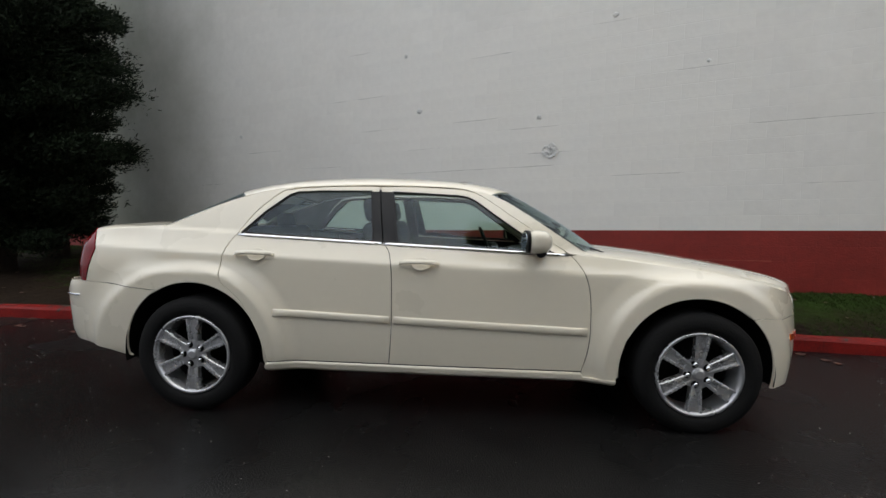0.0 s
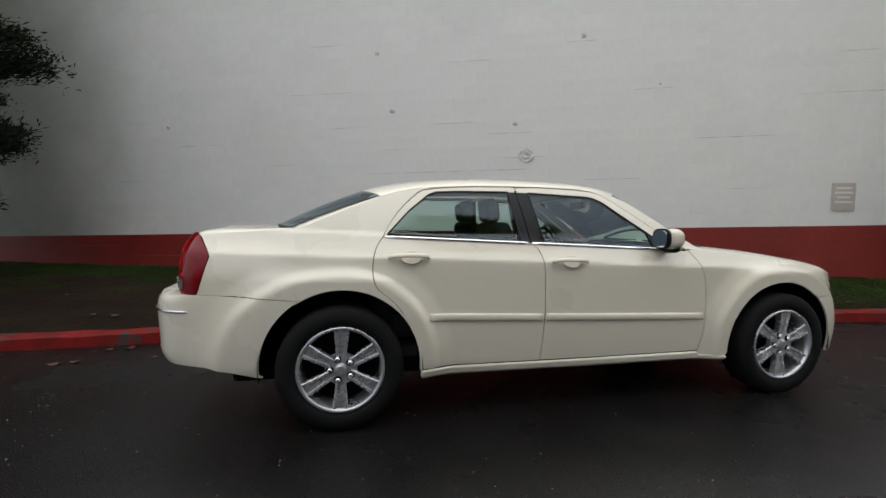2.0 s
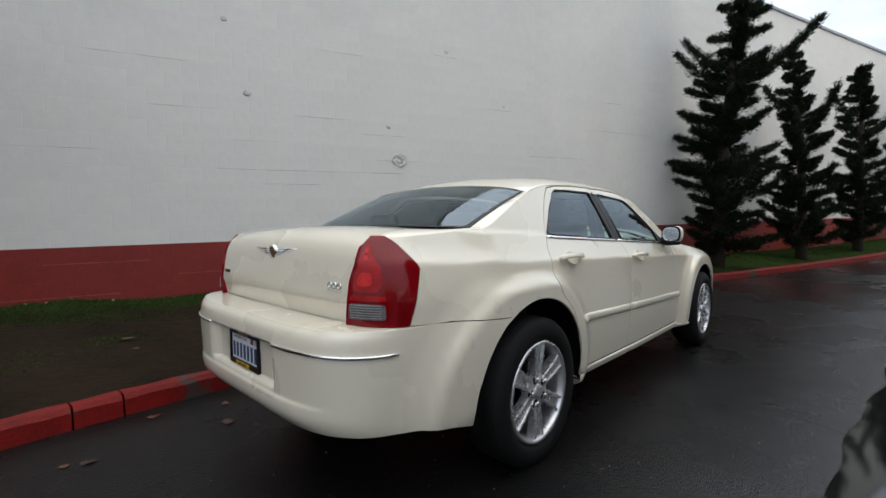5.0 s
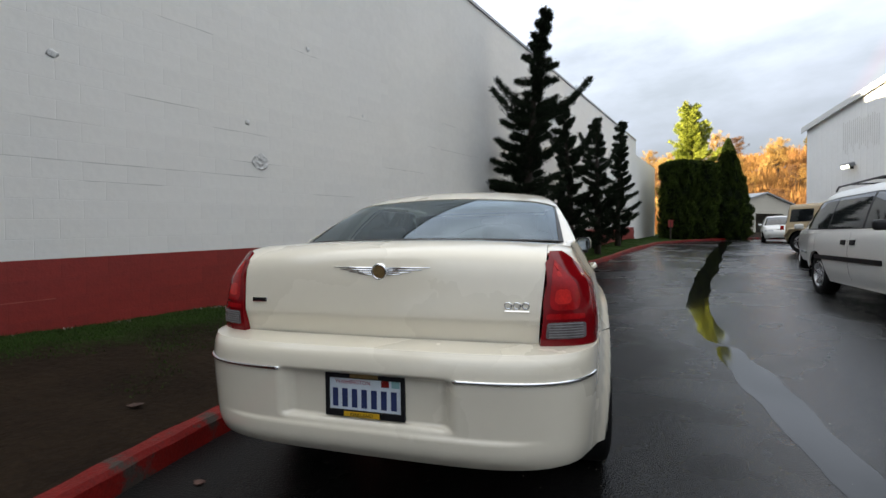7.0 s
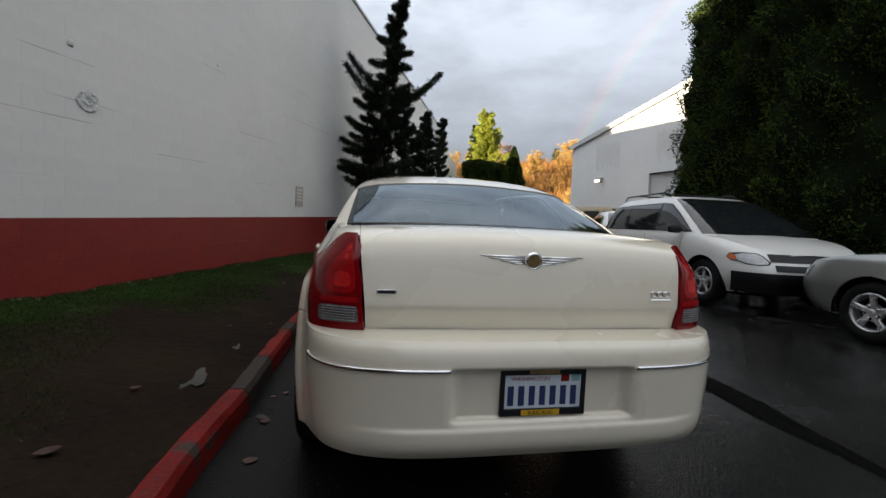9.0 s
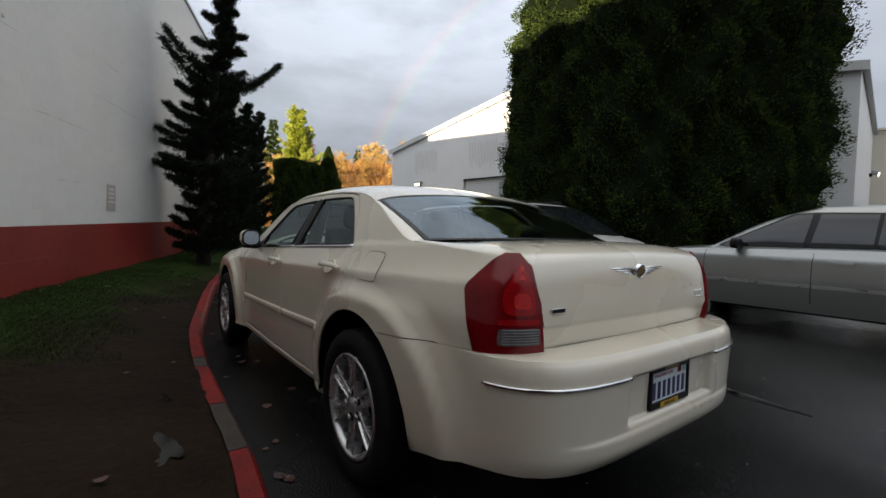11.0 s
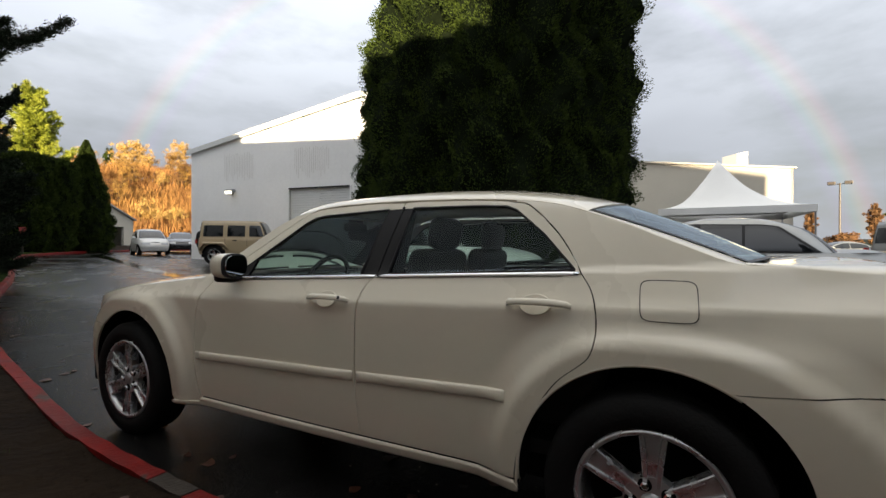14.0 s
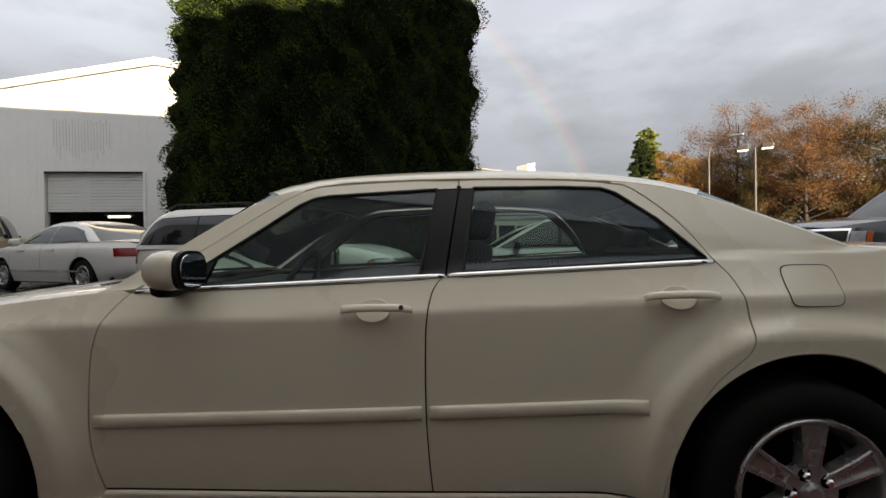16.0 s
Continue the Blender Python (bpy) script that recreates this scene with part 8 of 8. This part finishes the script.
for az, dist, h, sp, mat, lab in ((-112.7, 63, 16.0, 5.2, M_FIRSUN, "broad sunlit green fir beyond the parked cars"), (-111.5, 61, 14.2, 3.6, M_FIRSHADE, "dark green fir in front of its sunlit neighbour")):
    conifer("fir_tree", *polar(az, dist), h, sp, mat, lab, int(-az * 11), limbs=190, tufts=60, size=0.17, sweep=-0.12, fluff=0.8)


M_POLE = material("brown_painted_steel", (0.07, 0.055, 0.045), rough=0.5, scale=3, fine=30, vary=0.3)


def street_lamp(x, y, h, heads, label, lit=False, yaw=0.0):
    t = thing("lot_lamp", pose(x, y, ground_z(x, y), rz=yaw), label, "street lamp", "lamps over the lot")
    part("base", tube(bmesh.new(), [(0, 0, -0.1), (0, 0, 0.75)], [0.28, 0.26], 14), M_KERBCON, t, "round concrete footing")
    part("pole", tube(bmesh.new(), [(0, 0, 0.7), (0, 0, h)], [0.10, 0.075], 10), M_POLE, t)
    for dx in heads:
        part("arm", tube(bmesh.new(), [(0, 0, h - 0.12), (dx * 0.55, 0, h - 0.05)], [0.05, 0.04], 6), M_POLE, t)
        head = part("lamp_head", B(dx * 0.45, dx * 1.35, -0.30, 0.30, h - 0.12, h + 0.16, bevel=0.06), M_POLE, t)
        part("lens", B(dx * 0.5, dx * 1.3, -0.24, 0.24, h - 0.145, h - 0.123, bevel=0.005), M_LAMPGLASS if lit else M_CLEARLENS, head)


street_lamp(*polar(-105.6, 58), 7.4, (0.7, -0.7), "dark twin-headed lamp post in the lot", yaw=-15)
street_lamp(*polar(-110.95, 48), 7.4, (0.7, -0.7), "brown twin-headed lamp post with lit heads", lit=True, yaw=-15)
street_lamp(*polar(-122.9, 36, -0.68, 2.47), 7.25, (0.75, -0.75), "tall twin floodlight post with lit heads", lit=True, yaw=-30)
arm = thing("lot_lamp", pose(*polar(-118.6, 31, -0.68, 2.47), 0, rz=-30), "slim lamp post with a curved arm", "street lamp", "lamps over the lot")
part("pole", tube(bmesh.new(), [(0, 0, -0.1), (0, 0, 6.4), (-0.1, 0, 6.9), (-0.5, 0, 7.25), (-1.1, 0, 7.4)], [0.07, 0.05, 0.045, 0.04, 0.035], 8), M_POLE, arm)
part("lamp_head", B(-1.75, -1.05, -0.14, 0.14, 7.36, 7.48, bevel=0.04), M_STEEL, arm)


# ---------- turf, leaves, water ----------
def strip_z(x, y):
    """Height of the planting strip at a place."""
    best = min(range(len(KLINE) - 1), key=lambda i: (KLINE[i].x - x) ** 2 + (KLINE[i].y - y) ** 2)
    p = KLINE[best] + kerb_side(best) * (KERB_W - 0.01)
    run = max(0.6, wall_y(x) - p.y + 0.1)
    v = max(0.0, min(1.0, (y - p.y) / run))
    return v, ground_z(x, y) + 0.10 + 0.20 * v + 0.05 * math.sin(math.pi * v) + 0.035 * noise.noise((x * 1.3, y * 1.3, 0)) + 0.02 * noise.noise((x * 5, y * 5, 3))


strip_ob = bpy.data.objects["planting_strip"]
bv, bf = np.array([v.co[:] for v in strip_ob.data.vertices]), [tuple(p.vertices) for p in strip_ob.data.polygons]
rng = np.random.default_rng(3)
P, D = [], []
for f in bf:
    q = bv[list(f)]
    c = q.mean(0)
    if c[0] < -11 or c[0] > 24:
        continue
    area = np.linalg.norm(np.cross(q[2] - q[0], q[3] - q[1])) / 2
    edge = min(KLINE, key=lambda p: abs(p.x - c[0])).y
    depth = (c[1] - edge) / max(0.8, wall_y(c[0]) - edge)
    bare = noise.noise((c[0] * 0.9, c[1] * 1.1, 7)) + 0.6 * noise.noise((c[0] * 2.6, c[1] * 2.6, 9))
    cover = 2.2 * (depth - (0.42 if c[0] < 0.5 else 0.22)) + 0.9 * bare
    if c[0] > 3.5:
        cover = max(cover, 0.5 + bare)
    if cover < 0.05:
        continue
    near = 1.0 if -7 < c[0] < 6 else 0.35
    m = rng.poisson(area * 8000 * min(1, cover) * near)
    if m:
        w = rng.dirichlet((1, 1, 1, 1), m)
        P.append(w @ q)
        D.append(rng.normal(0, 0.55, (m, 3)) + np.array([0, 0, 1.0]))
P, D = np.concatenate(P), np.concatenate(D)
grass = leaf_mesh("grass", P - np.array([0, 0, 0.006]), D, 0.030, M_BLADE, width=0.13, seed=5)
tagged(grass, "short patchy green lawn grass", "grass", "", "stuff")

M_DEADLEAF = material("dead_leaf", (0.075, 0.024, 0.012), rough=0.5, scale=8, fine=60, colour2=(0.035, 0.014, 0.009), islands=0.5)
lv, lf = [], []
lr = random.Random(12)
spots = []
for i in range(95):
    x = lr.uniform(-8, 6)
    k = min(range(len(KLINE)), key=lambda j: abs(KLINE[j].x - x))
    if lr.random() < 0.7:
        y = KLINE[k].y - abs(lr.gauss(0, 0.35)) - 0.03
        spots.append((x, y, ground_z(x, y) + 0.004))
    else:
        y = KLINE[k].y + 0.25 + abs(lr.gauss(0, 0.9))
        if y < wall_y(x) - 0.1:
            spots.append((x, y, strip_z(x, y)[1] + 0.025))
for x, y, z in spots:
    s, a, b = lr.uniform(0.018, 0.048), lr.uniform(0, 6.3), len(lv)
    for k in range(7):
        th = 6.28319 * k / 7
        rr = s * (1 if k else 1.5) * lr.uniform(0.65, 1.05)
        lv.append((x + rr * math.cos(a + th), y + rr * math.sin(a + th), z + 0.10 * s * lr.random() + (0.12 * s if k % 3 == 0 else 0)))
    lv.append((x, y, z + 0.002))
    lf += [(b + k, b + (k + 1) % 7, b + 7) for k in range(7)]
dead = pydata("fallen_leaves", lv, lf, M_DEADLEAF)
tagged(dead, "scattered wet brown fallen leaves", "leaves", "", "stuff")

M_WATER = material("standing_water", (0.006, 0.006, 0.006), rough=0.07, scale=3, fine=20, vary=0.2, spec=0.35)


def ribbon(name, pts, widths, mat, label, seed, lift=0.003):
    line = smooth_line(pts, 10)
    verts, faces = [], []
    for i, p in enumerate(line):
        d = (line[min(i + 1, len(line) - 1)] - line[max(i - 1, 0)]).normalized()
        n = Vector((-d.y, d.x, 0))
        w = lerp_table(widths, i / (len(line) - 1))
        wl = w * (0.5 + 0.30 * noise.noise((i * 0.17, seed, 0)) + 0.06 * noise.noise((i * 0.7, seed, 5)))
        wr = w * (0.5 + 0.30 * noise.noise((i * 0.15, seed, 9)) + 0.06 * noise.noise((i * 0.6, seed, 2)))
        for e in (wl, wl * 0.5, 0, -wr * 0.5, -wr):
            q = p + n * e
            verts.append((q.x, q.y, ground_z(q.x, q.y) + (lift if abs(e) < max(wl, wr) * 0.8 else lift * 0.6)))
    for i in range(len(line) - 1):
        for k in range(4):
            a = i * 5 + k
            faces.append((a, a + 5, a + 6, a + 1))
    ob = pydata(name, verts, faces, mat, smooth=True)
    return tagged(ob, label, "puddle", "", "structure")


ribbon("water_gutter", [(27, -10.6), (17.9, -7.4), (11, -5.1), (6.4, -3.6), (3.7, -2.75), (2.3, -2.42), (1.2, -2.28), (0.3, -2.18), (-0.6, -2.10), (-1.6, -2.0), (-2.6, -1.93)], [(0, 0.5), (0.3, 0.34), (0.5, 0.24), (0.62, 0.22), (0.75, 0.26), (0.9, 0.22), (1, 0.02)], M_WATER, "narrow run of still rainwater along a dip", 3)
M_MUDWATER = material("muddy_water", (0.012, 0.009, 0.007), rough=0.09, scale=9, fine=60, vary=0.4, spec=0.3)
for px, py, rx, ry in ((-1.03, 1.612, 0.16, 0.062), (-0.27, 1.60, 0.13, 0.06),):
    pv = [(px, py)]
    for k in range(26):
        a = 6.28319 * k / 26
        rr = 1 + 0.25 * math.sin(3 * a + 1) + 0.15 * math.sin(5 * a)
        pv.append((px + rx * rr * math.cos(a), py + ry * rr * math.sin(a)))
    pz = strip_z(px, py)[1] + 0.006
    mud = pydata("mud_puddle", [(x, y, pz) for x, y in pv], [(0, k + 1, (k + 1) % 26 + 1) for k in range(26)], M_MUDWATER)
    tagged(mud, "small muddy puddle in the bare turf", "puddle", "", "structure")


# pale flecks on the asphalt: grit, and wet glints put into the same pale colour
M_GRITGLINT = material("pale_grit_and_glints", (0.34, 0.32, 0.29), rough=0.5, scale=9, fine=60, vary=0.4, islands=0.4)
gv, gf = [], []
gr = random.Random(31)
for i in range(3200):
    x, y = gr.uniform(-7, 7), gr.uniform(-6.5, 1.0)
    sz, b, z = gr.uniform(0.0015, 0.0055), len(gv), ground_z(x, y)
    for dx, dy, dz in ((-1, -0.8, -0.2), (1, -0.6, -0.2), (0.1, 1, -0.2), (0, 0, 0.8)):
        gv.append((x + sz * dx * gr.uniform(0.6, 1.4), y + sz * dy * gr.uniform(0.6, 1.4), z + sz * dz))
    gf += [(b, b + 1, b + 3), (b + 1, b + 2, b + 3), (b + 2, b, b + 3)]
grit = pydata("road_grit", gv, gf, M_GRITGLINT)
tagged(grit, "pale flecks for grit and painted glints on the wet asphalt", "grit", "", "stuff")

# ---------- wall: patches, open joints, plaque ----------
M_CRACK = material("open_joint_shade", (0.46, 0.45, 0.42), rough=0.9, scale=6, fine=60, vary=0.5)
M_LUMP = material("rough_patch_paint", (0.70, 0.70, 0.68), rough=0.6, scale=12, fine=70, vary=0.35, bump=0.8, bump_scale=50)
M_CRUMB = material("dirty_mortar_crumbs", (0.26, 0.20, 0.17), rough=0.8, scale=12, fine=70, vary=0.5, islands=0.4)
M_REDSCUFF = material("worn_red_paint", (0.40, 0.10, 0.08), rough=0.6, scale=6, fine=60, vary=0.4)
BH, BL_, COFF, CT = 0.20, 0.40, 0.035, 0.026


def course_z(u, k):
    return COFF + BH * k + CT * u


def lump(u, z, r, seed, flat=0.16):
    rg = random.Random(seed)
    bm = bmesh.new()
    bmesh.ops.create_icosphere(bm, subdivisions=2, radius=1)
    for v in bm.verts:
        j = 1 + 0.55 * noise.noise(v.co * 1.9 + Vector((seed, 0, 0)))
        c = v.co * j
        v.co = on_wall(u + c.x * r, z + c.z * r * 0.9, 0.006 + max(-0.2, c.y) * r * flat)
    part("plaster_lump", bm, M_LUMP, wall_long, "rough patch of filler under the paint", smooth=True)


for i, (x, z, r) in enumerate(((-1.03, 4.03, 0.05), (-0.77, 3.07, 0.06), (2.18, 4.18, 0.05), (1.19, 2.82, 0.05), (-4.74, 2.87, 0.05), (3.3, 3.4, 0.035))):
    lump(x / 0.9427, z, r * 0.75, i + 3, 0.12)
# the round scar: a ragged ring with a rough middle
bm = bmesh.new()
rg = random.Random(4)
ring = []
for k in range(22):
    a = 6.28319 * k / 22
    ring.append([bm.verts.new(on_wall(1.36 / 0.9427 + rr * (1 + 0.22 * rg.uniform(-1, 1)) * math.cos(a), 2.3 + rr * 0.95 * (1 + 0.22 * rg.uniform(-1, 1)) * math.sin(a), o * rg.uniform(0.4, 1.25) + 0.002)) for rr, o in ((0.12, 0.004), (0.105, 0.022), (0.08, 0.012), (0.045, 0.020), (0.015, 0.010))])
for k in range(22):
    for j in range(4):
        bm.faces.new((ring[k][j], ring[(k + 1) % 22][j], ring[(k + 1) % 22][j + 1], ring[k][j + 1]))
bm.faces.new([r[4] for r in ring])
part("round_scar", bm, M_LUMP, wall_long, "round filled hole with a ragged rim")

rg = random.Random(21)
cracks = [(-1.2, 1.45, 10), (3.8, 5.1, 12), (5.1, 7.2, 15), (-0.6, 0.2, 9), (0.7, 1.5, 13), (-3.2, -2.3, 11), (-1.9, -1.1, 14), (-0.2, 0.6, 14), (-2.6, -1.4, 17), (0.9, 1.8, 11), (2.2, 3.1, 9), (2.9, 3.6, 16), (-4.6, -3.7, 13), (-1.0, -0.4, 12), (4.2, 4.9, 8), (0.1, 0.8, 19), (1.9, 2.4, 20), (-6, -5.2, 10), (5.6, 6.2, 18), (-2.2, -1.6, 21)]
# thin strips over the block faces, coloured as the shadow in open joints
for x0, x1, k in cracks:
    u0, u1 = x0 / 0.9427, x1 / 0.9427
    n = max(4, int((u1 - u0) / 0.12))
    bm = bmesh.new()
    prev = None
    for i in range(n + 1):
        u = u0 + (u1 - u0) * i / n
        w = 0.0032 * (0.15 + rg.random()) * (1 if 0 < i < n else 0.1)
        z = course_z(u, k) + rg.uniform(-0.002, 0.002)
        cur = [bm.verts.new(on_wall(u, z + w, 0.0028)), bm.verts.new(on_wall(u, z - w, 0.0028))]
        if prev:
            bm.faces.new((prev[0], cur[0], cur[1], prev[1]))
        prev = cur
    part("open_joint", bm, M_CRACK, wall_long, "open mortar joint, its shadow painted as a thin strip")
for x0, x1, k in ((-5.5, -3.6, 3), (-3.3, -2.2, 2), (-7.0, -5.8, 4), (-2.9, -1.9, 4), (3.2, 4.1, 3), (-1.6, -0.8, 3)):
    u0, u1 = x0 / 0.9427, x1 / 0.9427
    bm = bmesh.new()
    prev = None
    for i in range(13):
        u = u0 + (u1 - u0) * i / 12
        w = 0.005 * (0.2 + rg.random())
        cur = [bm.verts.new(on_wall(u, course_z(u, k) + w, 0.0028)), bm.verts.new(on_wall(u, course_z(u, k) - w, 0.0028))]
        if prev:
            bm.faces.new((prev[0], cur[0], cur[1], prev[1]))
        prev = cur
    part("open_joint", bm, M_REDSCUFF, wall_long, "pale scuffed joint in the red paint")

M_PLATE = material("weathered_plate", (0.52, 0.46, 0.41), rough=0.5, scale=6, fine=40, vary=0.2)
plaque = thing("wall_plaque", Matrix(), "small brownish weathered notice plate on the wall", "sign")
pu = 5.83 / 0.9427
prism("plate", [on_wall(pu - 0.16, 1.42, 0.008), on_wall(pu + 0.16, 1.42, 0.008), on_wall(pu + 0.16, 1.84, 0.008), on_wall(pu - 0.16, 1.84, 0.008)], WN * 0.006, M_PLATE, plaque)
for k, (w, z) in enumerate(((0.11, 1.75), (0.12, 1.68), (0.09, 1.61), (0.12, 1.54))):
    prism("text_line", [on_wall(pu - w, z, 0.015), on_wall(pu + w, z, 0.015), on_wall(pu + w, z + 0.03, 0.015), on_wall(pu - w, z + 0.03, 0.015)], WN * 0.002, M_PATCH, plaque)

# crumbs of paint and mortar along the wall's foot
cv, cf = [], []
for i in range(150):
    u = rg.uniform(-7, 7)
    x = (W0 + WD * u).x
    o = 0.02 + abs(rg.gauss(0, 0.06))
    p = on_wall(u, 0, o)
    z = strip_z(p.x, p.y)[1]
    s, b = rg.uniform(0.008, 0.03), len(cv)
    for dx, dy, dz in ((-1, -1, -0.3), (1, -0.7, -0.3), (0.2, 1, -0.3), (0, 0, 0.8)):
        cv.append((p.x + s * dx * rg.uniform(0.6, 1.4), p.y + s * dy * rg.uniform(0.6, 1.4), z + s * dz))
    cf += [(b, b + 1, b + 3), (b + 1, b + 2, b + 3), (b + 2, b, b + 3)]
crumbs = pydata("wall_crumbs", cv, cf, M_CRUMB)
tagged(crumbs, "pale paint and mortar crumbs at the wall's foot", "debris", "", "stuff")

# worn stencil on the kerb face
stencil = bpy.data.curves.new("kerb_lettering", "FONT")
stencil.body, stencil.size, stencil.extrude, stencil.align_x = "FIRE LANE", 0.10, 0.001, "CENTER"
sten = new("kerb_lettering", stencil)
M_STENCIL = material("worn_white_stencil", (0.40, 0.24, 0.22), rough=0.6, scale=25, fine=90, colour2=(0.22, 0.02, 0.018))
stencil.materials.append(M_STENCIL)
sten.matrix_world = pose(-4.07, 1.248, 0.025, 84, 0, 4)
tagged(sten, "worn white stencilled fire lane lettering on the red kerb", "lettering")


# ---------- wall blocks ----------
M_WBLOCK = material("white_block_paint", (0.75, 0.74, 0.70), rough=0.55, scale=0.7, fine=9, vary=0.09, bump=0.16, bump_scale=22, randomly=0.015)
# towards the fir, its soft shade and an olive stain are mixed into this colour
M_WREST = worn_or_shaded(material("white_block_paint_far", (0.75, 0.74, 0.70), rough=0.55, scale=0.7, fine=9, vary=0.09, bump=0.16, bump_scale=22, islands=0.015), (0.27, 0.28, 0.22), 0.6, 0.45, 1.5, (-0.35, 0, -1.95))
M_RBLOCK = material("red_block_paint", (0.25, 0.020, 0.015), rough=0.5, scale=1.2, fine=14, vary=0.3, bump=0.4, bump_scale=45, randomly=0.05)
M_RREST = material("red_block_paint_far", (0.25, 0.020, 0.015), rough=0.5, scale=1.2, fine=14, vary=0.3, bump=0.4, bump_scale=45, islands=0.05)


def block_ring(u0, u1, k, gap=0.005, proud=0.0015):
    """Corners of one block: the outer ring at the joint and the face."""
    out = []
    for g, o in ((0.0, 0.0005), (gap, proud)):
        for u, kk, s in ((u0 + g, k, 1), (u1 - g, k, 1), (u1 - g, k + 1, -1), (u0 + g, k + 1, -1)):
            out.append(on_wall(u, course_z(u, kk) + s * g, o))
    return out


BFACES = [(4, 5, 6, 7), (0, 1, 5, 4), (1, 2, 6, 5), (2, 3, 7, 6), (3, 0, 4, 7)]
shared = {}
rest = {True: ([], []), False: ([], [])}
for k in range(-4, 38):
    first = 0.2 * (k % 2)
    for j in range(int(WALL_U0 / BL_) + 1, int(WALL_U1 / BL_) - 1):
        u0 = j * BL_ + first
        u1 = u0 + BL_
        if course_z(u0, k + 1) < 0.0 or max(course_z(u0, k + 1), course_z(u1, k + 1)) > WALL_TOP - 0.01:
            continue
        red = k < 5
        if 2 <= k < 21 and -2.2 < u0 < 3.9:
            ring8 = block_ring(u0, u1, k)
            key = red
            if key not in shared:
                me = bpy.data.meshes.new("block")
                me.from_pydata([tuple(v - ring8[0]) for v in ring8], [], BFACES)
                me.materials.append(M_RBLOCK if red else M_WBLOCK)
                shared[key] = me
            ob = new("block", shared[key])
            ob.parent = wall_long
            ob.location = ring8[0]
        else:
            vs, fs = rest[red]
            b = len(vs)
            vs += block_ring(u0, u1, k)
            fs += [tuple(b + i for i in f) for f in BFACES]
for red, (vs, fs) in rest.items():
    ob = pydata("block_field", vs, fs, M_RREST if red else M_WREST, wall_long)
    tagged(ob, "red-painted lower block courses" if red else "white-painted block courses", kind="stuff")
